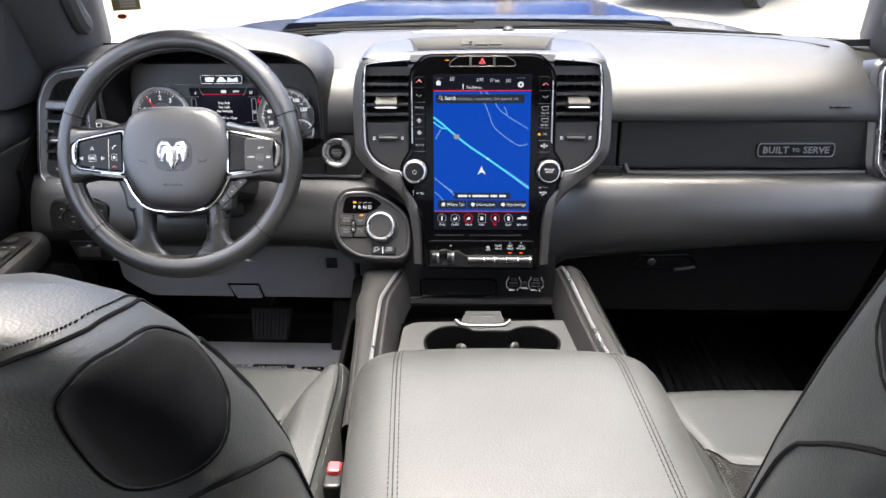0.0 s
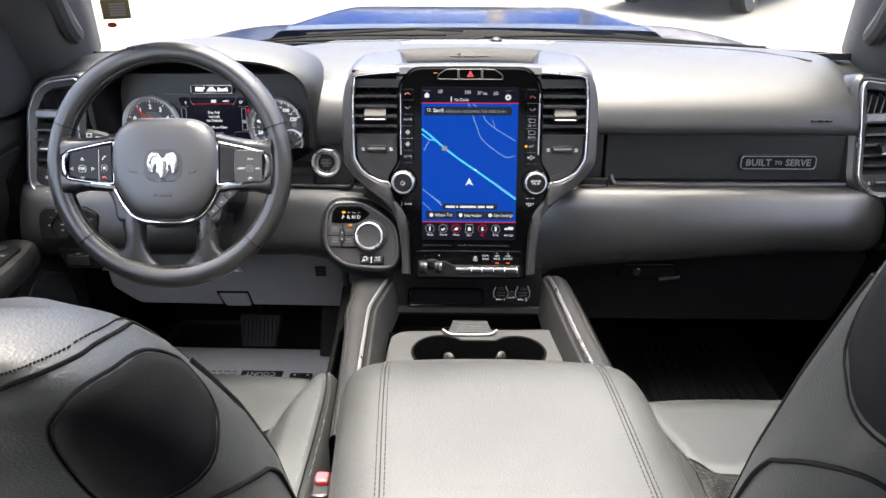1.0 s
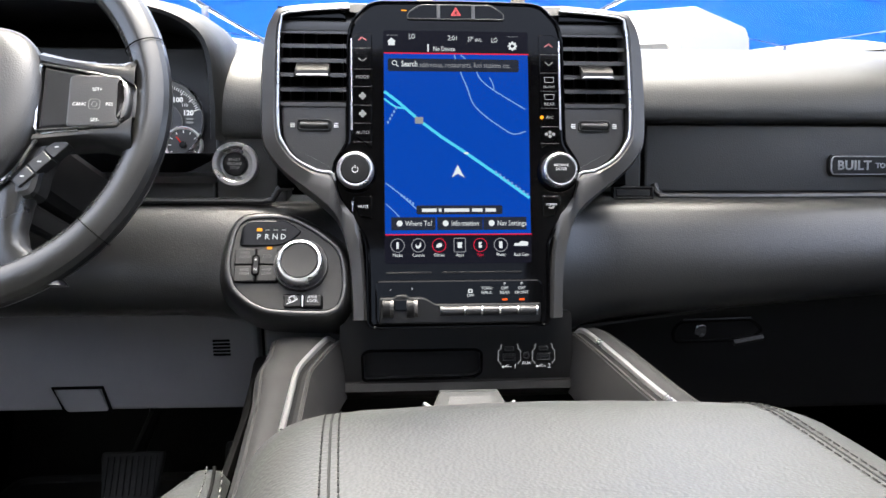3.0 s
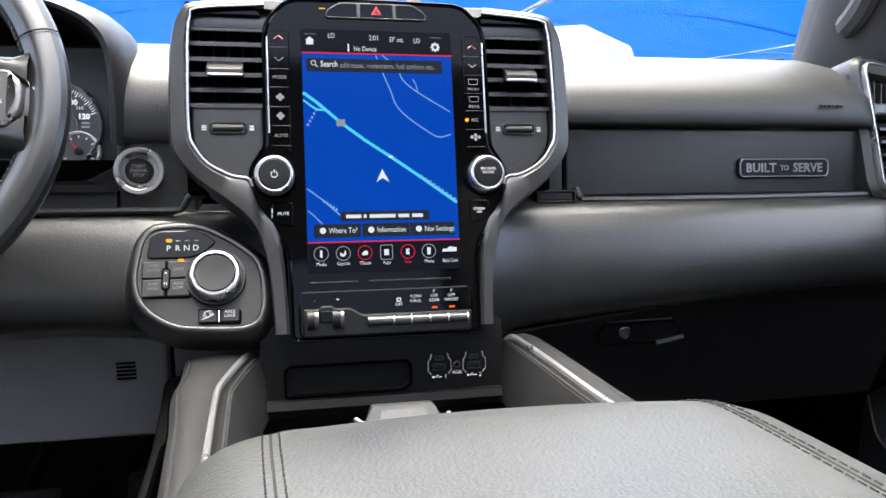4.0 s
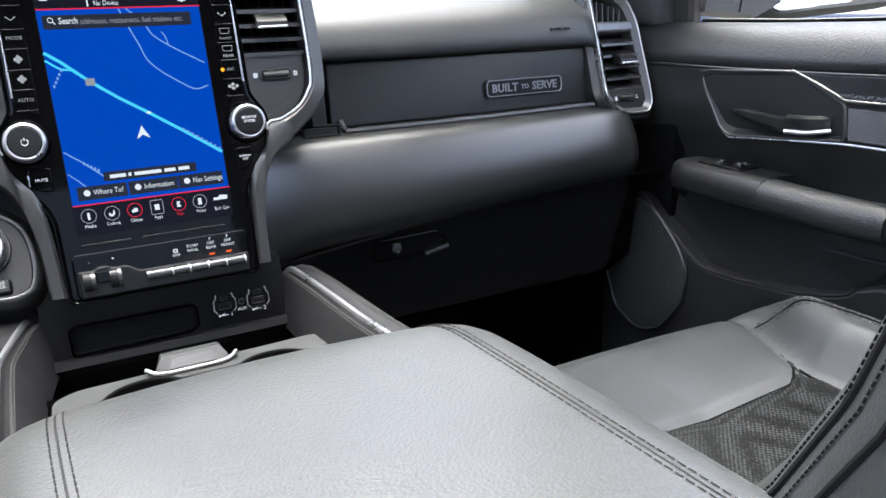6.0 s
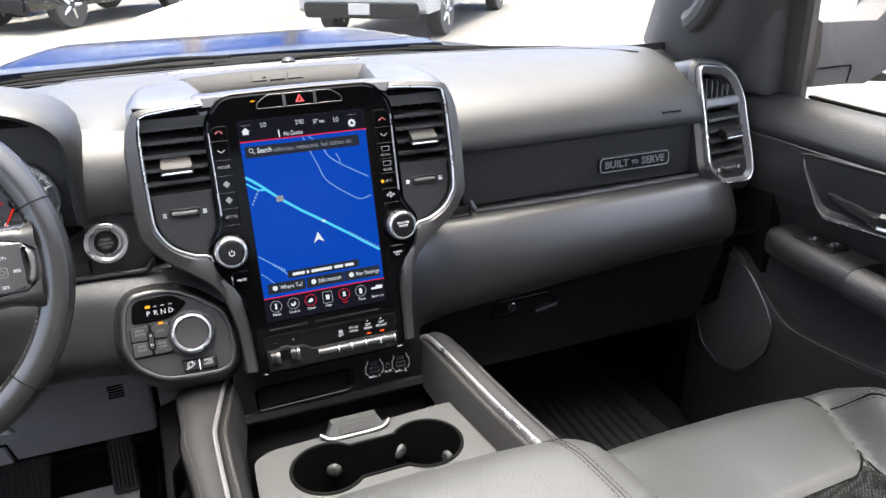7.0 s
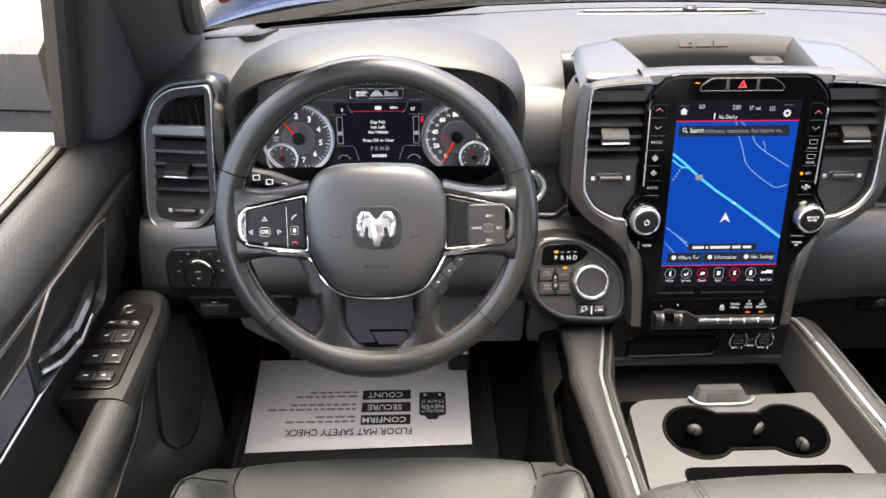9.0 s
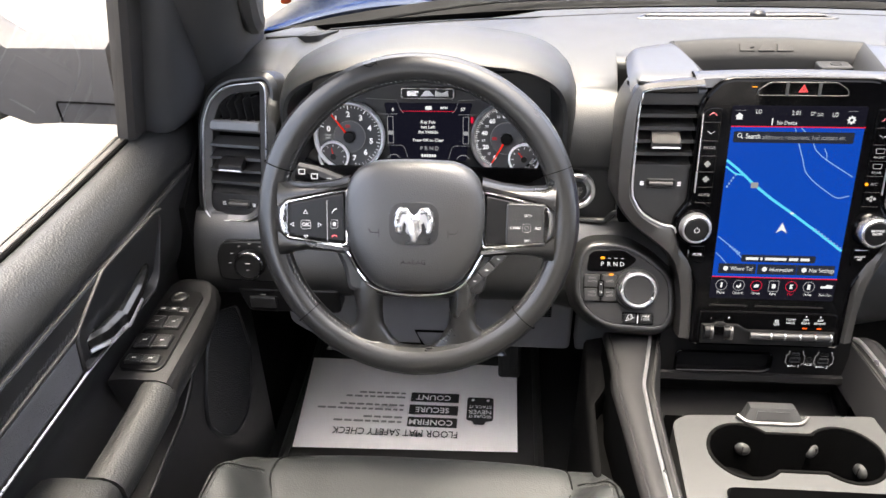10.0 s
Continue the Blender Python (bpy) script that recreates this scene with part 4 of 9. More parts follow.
tube(bm, [xf(F, (x, v, 0.002)) for x, v in ((-0.064, -0.065), (-0.076, -0.030), (-0.014, -0.030), (-0.006, -0.065))], 0.0022, seg=6)
part("release_shadow_line", bm, HOLE, rel)

# instrument hood
hood_in = [(-0.664, 1.252), (-0.668, 1.30), (-0.663, 1.352), (-0.634, 1.380), (-0.569, 1.400), (-0.48, 1.408), (-0.419, 1.406), (-0.337, 1.396), (-0.291, 1.365), (-0.283, 1.30), (-0.284, 1.252)]
HC = Vector((-0.476, 1.30))


def hood_loop(y, grow, zdrop=0.0, ylean=0.0):
    pts = cr([(a, 0, b) for a, b in hood_in], 5)
    out = []
    for p in pts:
        d = Vector((p.x, p.z)) - HC
        s = d.normalized() * grow
        out.append(Vector((p.x + s.x, y + ylean * (1.41 - p.z), p.z + s.y - zdrop)))
    return out


bm = bmesh.new()
rings(bm, [hood_loop(0.23, -0.02), hood_loop(0.155, -0.012), hood_loop(0.098, -0.004), hood_loop(0.0885, -0.0015)], closed=False)
part("hood_lining", bm, DARK, dash)
bm = bmesh.new()
rings(bm, [hood_loop(0.0885, -0.0015), hood_loop(0.088, 0.0), hood_loop(0.087, 0.004), hood_loop(0.092, 0.009), hood_loop(0.115, 0.016), hood_loop(0.15, 0.021), hood_loop(0.2, 0.020, 0.001), hood_loop(0.25, 0.016, 0.008), hood_loop(0.29, 0.008, 0.02), hood_loop(0.33, 0.0, 0.045)], closed=False)
part("instrument_hood", bm, DASHTOP, dash, "padded hood arching over the instruments", sharp=50)

# speaker grilles at the dash corners and the top vent slot
SPK = [(-0.050, -0.056), (0.030, -0.032), (0.045, 0.065), (-0.025, 0.021)]


def inside(poly, x, y):
    c = False
    for (x0, y0), (x1, y1) in zip(poly, poly[1:] + poly[:1]):
        if (y0 > y) != (y1 > y) and x < (x1 - x0) * (y - y0) / (y1 - y0) + x0:
            c = not c
    return c


for sx in (-1, 1):
    F = local((sx * 0.702, 0.359, 1.3665), (1, 0, 0), (0, 1, -0.2))
    po = rounded([(-sx * x, v) for x, v in SPK], 0.012, 4)
    bm = bmesh.new()
    plate(bm, po, -0.012, 0.001, 0.0008, F)
    sp = part("speaker_grille", bm, DARK, dash)
    bm = bmesh.new()
    band(bm, offs(ccw(po), -0.003), 0.003, -0.012, 0.0014, 0.0006, F)
    part("grille_rim", bm, DARK, sp)
    bm = bmesh.new()
    inn = offs(ccw(po), 0.004)
    for a in range(26):
        for c in range(26):
            xx, yy = -0.06 + 0.0048 * a + (0.0024 if c % 2 else 0), -0.062 + 0.005 * c
            if inside(inn, xx, yy):
                plate(bm, circle(0.0017, xx, yy, 6), 0.0005, 0.0018, 0.0004, F)
    tagged(part("grille_pattern", bm, PLASTIC, sp), kind="stuff")
F = local((0.02, 0.45, 1.3695), (1, 0, 0), (0, 1, -0.1))
bm = bmesh.new()
band(bm, rounded([(-0.17, -0.02), (0.17, -0.02), (0.15, 0.022), (-0.15, 0.022)], 0.015, 4), 0.006, -0.002, 0.003, 0.0015, F)
plate(bm, rounded([(-0.16, -0.014), (0.16, -0.014), (0.145, 0.016), (-0.145, 0.016)], 0.012, 4), -0.003, 0.0012, 0.0005, F)
top_vent = part("defrost_grille", bm, PLASTIC, dash)
bm = bmesh.new()
for k in range(60):
    box(bm, (-0.147 + 0.005 * k, 0.0, 0.0015), (0.0022, 0.02, 0.002), 0.0004, F)
tagged(part("slit_pattern", bm, HOLE, top_vent), kind="stuff")
bm = bmesh.new()
lathe(bm, [(0.013, 0), (0.012, 0.004), (0.008, 0.008), (0.001, 0.010)], F @ pose(0.042, 0.012, 0.002), 16)
part("light_sensor", bm, DARK, dash)

# ---- side vents ----


def slat(bm, F, x0, x1, v, n0=-0.012, n1=0.004, tilt=0.006, th=0.0028):
    a = [(x0, v + tilt, n0), (x1, v + tilt, n0), (x1, v - tilt * 0.6, n1), (x0, v - tilt * 0.6, n1)]
    b = [(x, y - th, n) for x, y, n in a]
    rings(bm, [[xf(F, p) for p in b], [xf(F, p) for p in a]], True, True)


def thumb_wheel(F, x, v, parent, w=0.03):
    bm = bmesh.new()
    band(bm, rrect(w + 0.008, 0.013, 0.005, x, v), 0.0022, 0.0, 0.003, 0.001, F)
    tw = part("thumb_wheel", bm, PLASTIC, parent)
    bm = bmesh.new()
    rings(bm, [[xf(F, (x + sx_, v + 0.0042 * math.cos(a), 0.001 + 0.0048 * math.sin(a))) for a in [math.pi * k / 8 for k in range(9)]] for sx_ in (-w / 2, -w / 2 + 0.003, 0, w / 2 - 0.003, w / 2)], closed=False)
    part("roller", bm, TITAN, tw)
    for sgn in (-1, 1):
        bm = bmesh.new()
        for k in range(3):
            box(bm, (x + sgn * (w / 2 + 0.009), v - 0.002 + 0.002 * k, 0.0008), (0.005, 0.0009, 0.0006), 0.0002, F)
        part("vent_symbol", bm, PRINT, tw)


def vent_tab(F, x, v, parent):
    bm = bmesh.new()
    rings(bm, [[xf(F, p) for p in lp] for lp in ([(x - 0.015, v + 0.012, -0.006), (x + 0.015, v + 0.012, -0.006), (x + 0.015, v - 0.004, -0.006), (x - 0.015, v - 0.004, -0.006)],
               [(x - 0.0175, v + 0.010, 0.004), (x + 0.0175, v + 0.010, 0.004), (x + 0.0185, v - 0.007, 0.010), (x - 0.0185, v - 0.007, 0.010)],
               [(x - 0.018, v + 0.001, 0.0155), (x + 0.018, v + 0.001, 0.0155), (x + 0.0195, v - 0.008, 0.0165), (x - 0.0195, v - 0.008, 0.0165)],
               [(x - 0.0165, v - 0.002, 0.0175), (x + 0.0165, v - 0.002, 0.0175), (x + 0.018, v - 0.007, 0.0178), (x - 0.018, v - 0.007, 0.0178)])], True, True)
    tb = part("tab", bm, DARK, parent)
    bm = bmesh.new()
    plate(bm, rounded([(x - 0.0165, v - 0.0065), (x + 0.0165, v - 0.0065), (x + 0.0185, v - 0.0092), (x - 0.0185, v - 0.0092)], 0.001, 2), 0.0160, 0.0188, 0.0008, F)
    part("tab_edge", bm, SATIN, tb, "bright metal tab edge")


for sx, ox in ((-1, -0.762), (1, 0.752)):
    F = local((ox, 0.112, 1.25), (1, sx * 0.12, 0), (-sx * 0.02, 0.29, 0.957))
    ven = thing("side_air_vent", "tall dash-end air vent in a satin silver frame", "air vent", "side air vents", at=(ox, 0.112, 1.25))
    o = [(sx * x, v) for x, v in ((0.030, 0.094), (0.006, 0.112), (-0.05, 0.120), (-0.056, 0.108), (-0.053, 0.0), (-0.053, -0.055), (-0.024, -0.088), (0.038, -0.092), (0.052, -0.078), (0.053, -0.05), (0.045, 0.06))]
    o = rounded(o, 0.014, 4)
    bm = bmesh.new()
    band(bm, offs(ccw(o), -0.014), 0.017, -0.06, -0.002, 0.007, F)
    part("surround", bm, SOFT, ven)
    bm = bmesh.new()
    band(bm, o, 0.0020, -0.006, 0.0055, 0.0008, F)
    fr_ = part("silver_frame", bm, SATIN, ven, "satin silver outline")
    bm = bmesh.new()
    a_, b_ = offs(ccw(o), 0.0028), offs(ccw(o), 0.0125)
    rings(bm, [[xf(F, (x, v, 0.004)) for x, v in a_], [xf(F, (x, v, -0.002)) for x, v in b_], [xf(F, (x, v, -0.02)) for x, v in b_]])
    part("frame_bevel", bm, FRAMESATIN, fr_, "sloping satin frame")
    bm = bmesh.new()
    plate(bm, offs(ccw(o), 0.010), -0.03, -0.0285, 0.0005, F)
    part("duct", bm, HOLE, ven)
    bm = bmesh.new()
    plate(bm, [(-0.044, 0.044), (0.044, 0.044), (0.042, 0.062), (-0.042, 0.062)], -0.02, 0.0, 0.004, F)
    part("cross_bar", bm, FRAMESATIN, ven)
    bm = bmesh.new()
    plate(bm, rounded([(-0.042, -0.05), (0.042, -0.05), (0.04, -0.066), (0.022 * 1, -0.082), (-0.03, -0.082), (-0.042, -0.07)] if sx < 0 else [(-0.042, -0.05), (0.042, -0.05), (0.042, -0.07), (0.03, -0.082), (-0.022, -0.082), (-0.04, -0.066)], 0.004, 2), -0.02, 0.0, 0.002, F)
    part("lower_plate", bm, PLASTIC, ven)
    thumb_wheel(F, -sx * 0.004, -0.063, ven)
    for k in range(5):
        bm = bmesh.new()
        slat(bm, F, -0.04, 0.04, 0.030 - 0.0185 * k, -0.016, 0.0, 0.007, 0.004)
        part("slat", bm, PLASTIC, ven)
    vent_tab(F, 0, -0.002, ven)
    for k in range(5):
        bm = bmesh.new()
        x = -sx * (0.036 - 0.0125 * k)
        rings(bm, [[xf(F, p) for p in ((x - 0.003, 0.06, -0.02), (x + 0.003, 0.06, -0.02), (x + 0.003 + sx * 0.006, 0.098, -0.02), (x - 0.003 + sx * 0.006, 0.098, -0.02))],
                   [xf(F, p) for p in ((x - 0.003, 0.062, -0.004), (x - 0.0015, 0.062, -0.003), (x - 0.0015 + sx * 0.006, 0.095 - 0.004 * k, -0.003), (x - 0.003 + sx * 0.006, 0.095 - 0.004 * k, -0.004))]], True, True)
        part("upright_slat", bm, PLASTIC, ven)

# ---- switches on the driver's side ----
F = local((-0.741, 0.052, 1.112), (1, 0, 0), (0, 0.25, 0.97))
pan = thing("light_switch_panel", "black headlight switch panel with printed symbols", "switch panel", at=(-0.741, 0.06, 1.11))
bm = bmesh.new()
plate(bm, rounded([(-0.05, -0.028), (0.055, -0.032), (0.06, 0.022), (0.03, 0.036), (-0.042, 0.034), (-0.053, 0.015)], 0.01, 4), -0.03, 0.004, 0.003, F)
part("face", bm, DARK, pan)
bm = bmesh.new()
lathe(bm, [(0.023, 0.0), (0.022, 0.012), (0.0195, 0.015), (0.019, 0.0155), (0.0185, 0.013), (0.001, 0.013)], F @ pose(0, 0, 0.004), 28)
kn = part("knob", bm, DARK, pan)
bm = bmesh.new()
lathe(bm, [(0.0226, 0.010), (0.0222, 0.0125), (0.0205, 0.0145), (0.0205, 0.0125)], F @ pose(0, 0, 0.004), 28)
part("knob_ring", bm, CHROME, kn)
bm = bmesh.new()
for a in range(7):
    an = radians(60 + 30 * a - 60)
    bm2 = bmesh.new()
    box(bm2, (0.032 * math.cos(an), 0.031 * math.sin(an), 0.0045), (0.0042, 0.0018, 0.0008), 0.0003, F)
    part("symbol", bm2, UI_DIM, pan)
box(bm, (0, 0.004, 0.018), (0.0065, 0.0016, 0.0008), 0.0003, F)
box(bm, (0, -0.006, 0.018), (0.0055, 0.0016, 0.0008), 0.0003, F)
part("knob_symbol", bm, UI_DIM, kn)
bm = bmesh.new()
band(bm, rrect(0.012, 0.032, 0.002, 0.045, -0.002), 0.002, 0.003, 0.006, 0.001, F)
plate(bm, rrect(0.006, 0.026, 0.001, 0.045, -0.002), 0.003, 0.0075, 0.002, F)
part("dimmer_wheel", bm, TITAN, pan)
F = local((-0.70, 0.045, 1.045), (1, 0, 0), (0, 0.05, 1))
pan = thing("parking_brake_panel", "black parking brake switch panel under the lights", "switch panel", at=(-0.7, 0.05, 1.045))
bm = bmesh.new()
plate(bm, rounded([(-0.07, 0.022), (0.09, 0.022), (0.09, -0.02), (-0.055, -0.02)], 0.008, 3), -0.03, 0.0, 0.003, F)
part("face", bm, DARK, pan)
bm = bmesh.new()
plate(bm, rrect(0.042, 0.02, 0.003, -0.03, 0), -0.005, 0.005, 0.002, F)
part("brake_switch", bm, PLASTIC, pan)
bm = bmesh.new()
for dx, dv in ((0.02, 0.006), (0.02, -0.006)):
    box(bm, (dx, dv, 0.0004), (0.0065, 0.0016, 0.0006), 0.0002, F)
box(bm, (-0.03, 0.012, 0.0004), (0.008, 0.0016, 0.0006), 0.0002, F)
part("symbols", bm, UI_DIM, pan)

# start button
F = local((-0.2595, 0.096, 1.222), (1, 0, 0), (0, 0.12, 1))
sb = thing("start_button", "round black start button in a bright metal ring", "button", at=(-0.26, 0.096, 1.222))
bm = bmesh.new()
lathe(bm, [(0.0268, -0.01), (0.0266, 0.005), (0.0255, 0.0065), (0.0215, 0.0062), (0.0195, 0.004), (0.0185, -0.002), (0.0185, -0.005)], F, 40)
part("ring", bm, SATIN, sb, "bright metal ring")
bm = bmesh.new()
lathe(bm, [(0.0145, -0.01), (0.0145, 0.004), (0.0135, 0.0055), (0.001, 0.005)], F, 32)
bt = part("cap", bm, DARK, sb)
for i, s in enumerate(("START", "ENGINE", "STOP")):
    letters(s, 0.0050, F @ pose(0, 0.005 - 0.005 * i, 0.0057), UI_DIM, bt)
bm = bmesh.new()
for k in range(2):
    plate(bm, rrect(0.0045, 0.0022, 0.0008, -0.004 + 0.008 * k, -0.0165), -0.004, 0.0005, 0.0003, F)
part("status_lights", bm, UI_DIM, bt)

# ---- gear selector ----
F = local((-0.19, 0.010, 1.118), (1, 0, 0), (0, 0.5, 0.866))
sh = thing("gear_selector", "black rotary gear selector panel with a metal-rimmed dial", "gear selector", at=(-0.19, 0.01, 1.118))
o = rounded([(-0.064, 0.012), (-0.0595, 0.039), (-0.050, 0.0525), (-0.024, 0.055), (0.001, 0.053), (0.030, 0.037), (0.057, 0.015), (0.0625, -0.009), (0.0625, -0.036), (0.057, -0.053), (0.043, -0.0585), (0.010, -0.0575), (-0.023, -0.0545), (-0.043, -0.0435), (-0.059, -0.028), (-0.065, -0.006)], 0.012, 3)
bm = bmesh.new()
rings(bm, [[xf(F, (x, v, n)) for x, v in offs(ccw(o), d_)] for d_, n in ((-0.016, -0.03), (-0.011, -0.012), (-0.008, -0.004), (-0.005, 0.0005), (-0.002, 0.0025), (0.001, 0.0015), (0.002, -0.004))], False, True)
part("surround", bm, SOFT, sh, sharp=60)
bm = bmesh.new()
plate(bm, offs(ccw(o), 0.0012), -0.02, 0.0005, 0.001, F)
part("face", bm, GEARFACE, sh, "dark grey face plate")
bm = bmesh.new()
plate(bm, rounded([(-0.0545, 0.0195), (-0.0515, 0.043), (-0.043, 0.050), (-0.003, 0.0498), (0.016, 0.037), (0.004, 0.026), (-0.010, 0.0195)], 0.006, 4), 0.0, 0.0022, 0.001, F)
disp = part("display", bm, GLOSS, sh)
for i, c in enumerate("PRND"):
    letters(c, 0.0088, F @ pose(-0.0329 + 0.0091 * i, 0.030, 0.0024), UI_WHITE, disp, bold=0.0001)
bm = bmesh.new()
plate(bm, rrect(0.0062, 0.0036, 0.001, -0.0325, 0.0388), 0.002, 0.0028, 0.0003, F)
part("lamp", bm, UI_AMBER, disp, "lit amber lamp")
# the lamps that are off still get the faint glow
for i in range(3):
    bm = bmesh.new()
    plate(bm, rrect(0.0048, 0.0014, 0.0004, -0.0235 + 0.0091 * i, 0.0384), 0.002, 0.0025, 0.0002, F)
    part("faint_lamp", bm, UI_DIM, disp)
# block of four drive keys that closes round the dial
bm = bmesh.new()
plate(bm, rounded([(-0.0585, 0.012), (-0.053, 0.0165), (-0.009, 0.0155), (-0.009, -0.0245), (-0.051, -0.0235), (-0.058, -0.015)], 0.004, 3), 0.0, 0.0022, 0.001, F)
part("key_block", bm, HOLE, sh)
for (x, v, s) in ((-0.0465, 0.0062, "4WD\nAUTO"), (-0.0222, 0.0062, "2WD"), (-0.0465, -0.0135, "4WD\nHIGH"), (-0.0222, -0.0135, "4WD\nLOW")):
    bm = bmesh.new()
    plate(bm, rrect(0.0225, 0.0185, 0.0025, x, v), 0.0015, 0.0045, 0.0012, F)
    kb = part("button", bm, GEARFACE, sh)
    letters(s, 0.0046, F @ pose(x, v + (0.0018 if "\n" in s else 0), 0.0047), UI_DIM, kb)
bm = bmesh.new()
plate(bm, rrect(0.0058, 0.0032, 0.001, -0.0200, 0.0158), 0.003, 0.0049, 0.0003, F)
part("lamp", bm, UI_AMBER, sh, "lit amber lamp")
bm = bmesh.new()
band(bm, rrect(0.0085, 0.0235, 0.0035, -0.0343, -0.0042), 0.0014, 0.003, 0.0062, 0.0006, F)
nb = part("neutral_button", bm, HOLE, sh)
bm = bmesh.new()
plate(bm, rrect(0.0056, 0.0205, 0.0024, -0.0343, -0.0042), 0.003, 0.0058, 0.0008, F)
part("button_cap", bm, GEARFACE, nb)
letters("N", 0.0046, F @ pose(-0.0343, -0.0095, 0.0060), UI_PRINT, nb)
bm = bmesh.new()
plate(bm, circle(0.001, -0.0343, 0.002, 10), 0.0055, 0.0061, 0.0001, F)
part("button_mark", bm, UI_PRINT, nb)
D = F @ pose(0.0152, -0.0040, 0)
bm = bmesh.new()
lathe(bm, [(0.0300, 0.0), (0.0298, 0.0035), (0.0290, 0.0052), (0.0278, 0.0056)], D, 56)
part("dial_base", bm, DARK, sh)
bm = bmesh.new()
lathe(bm, [(0.0301, 0.0015), (0.0301, 0.0042), (0.0293, 0.0056), (0.0287, 0.0056), (0.0285, 0.0046)], D, 64, False)
part("base_ring", bm, TITAN, sh, "thin bright base ring")
bm = bmesh.new()
lathe(bm, [(0.0262, 0.004), (0.0266, 0.0075), (0.0262, 0.0145), (0.0252, 0.0182), (0.0236, 0.0200), (0.0214, 0.0203), (0.0203, 0.0192), (0.0200, 0.015)], D, 64)
part("dial_ring", bm, BRUSHED, sh, "broad bright metal dial ring")
bm = bmesh.new()
lathe(bm, [(0.0199, 0.014), (0.0198, 0.0186), (0.0190, 0.0196), (0.010, 0.0190), (0.001, 0.0188)], D, 40)
part("dial_cap", bm, GEARFACE, sh, "matt black dial cap")
bm = bmesh.new()
plate(bm, rounded([(-0.0030, -0.0365), (0.0405, -0.0390), (0.0400, -0.0545), (-0.0020, -0.0525)], 0.003, 3), 0.0, 0.0020, 0.0008, F)
part("key_block", bm, HOLE, sh)
for x, s in ((0.0072, ""), (0.0290, "AXLE\nLOCK")):
    bm = bmesh.new()
    plate(bm, rrect(0.0188, 0.0132, 0.002, x, -0.0456), 0.001, 0.0042, 0.0012, F)
    kb = part("button", bm, DARK, sh)
    if s:
        letters(s, 0.0044, F @ pose(x, -0.0438, 0.0044), UI_PRINT, kb)
    else:
        bm = bmesh.new()
        tube(bm, [F @ Vector(p) for p in ((x - 0.006, -0.049, 0.0044), (x + 0.001, -0.0465, 0.0044), (x + 0.006, -0.0435, 0.0044))], 0.0006, seg=4)
        band(bm, circle(0.0017, x - 0.003, -0.0452, 10), 0.0006, 0.0042, 0.0047, 0.0001, F)
        band(bm, circle(0.0017, x + 0.003, -0.0425, 10), 0.0006, 0.0042, 0.0047, 0.0001, F)
        tube(bm, [F @ Vector(p) for p in ((x - 0.004, -0.0428, 0.0044), (x - 0.001, -0.0405, 0.0044), (x + 0.003, -0.0398, 0.0044))], 0.0006, seg=4)
        part("symbol", bm, UI_PRINT, kb)
bm = bmesh.new()
plate(bm, rrect(0.0011, 0.0125, 0.0003, 0.0181, -0.0457), 0.001, 0.0044, 0.0002, F)
part("key_divider", bm, SILVER, sh)

# ---- centre stack ----
S = local((0, 0.0112, 1.22), (1, 0, 0), (0, 0.2337, 0.9723))
stack = thing("centre_stack", "centre stack with a tall touch screen in a piano-black bezel", "infotainment unit", at=(0, 0.02, 1.22))


def mirror(poly):
    return poly + [(-x, v) for x, v in reversed(poly) if x > 1e-6]


bez = mirror([(0.0, -0.172), (0.096, -0.172), (0.100, -0.168), (0.101, -0.085), (0.106, -0.070), (0.128, -0.040), (0.137, -0.016), (0.137, 0.008), (0.128, 0.022), (0.1215, 0.032), (0.1205, 0.150), (0.116, 0.168), (0.098, 0.187), (0.085, 0.1905), (0.0, 0.1915)])
bez = rounded(bez, 0.01, 4)
bm = bmesh.new()
plate(bm, bez, -0.04, 0.004, 0.004, S)
bezel = part("bezel", bm, GLOSS, stack, "piano-black bezel")
bm = bmesh.new()
band(bm, offs(ccw(bez), -0.0015), 0.0028, -0.02, 0.0045, 0.0012, S)
part("bezel_edge", bm, GLOSS, bezel)

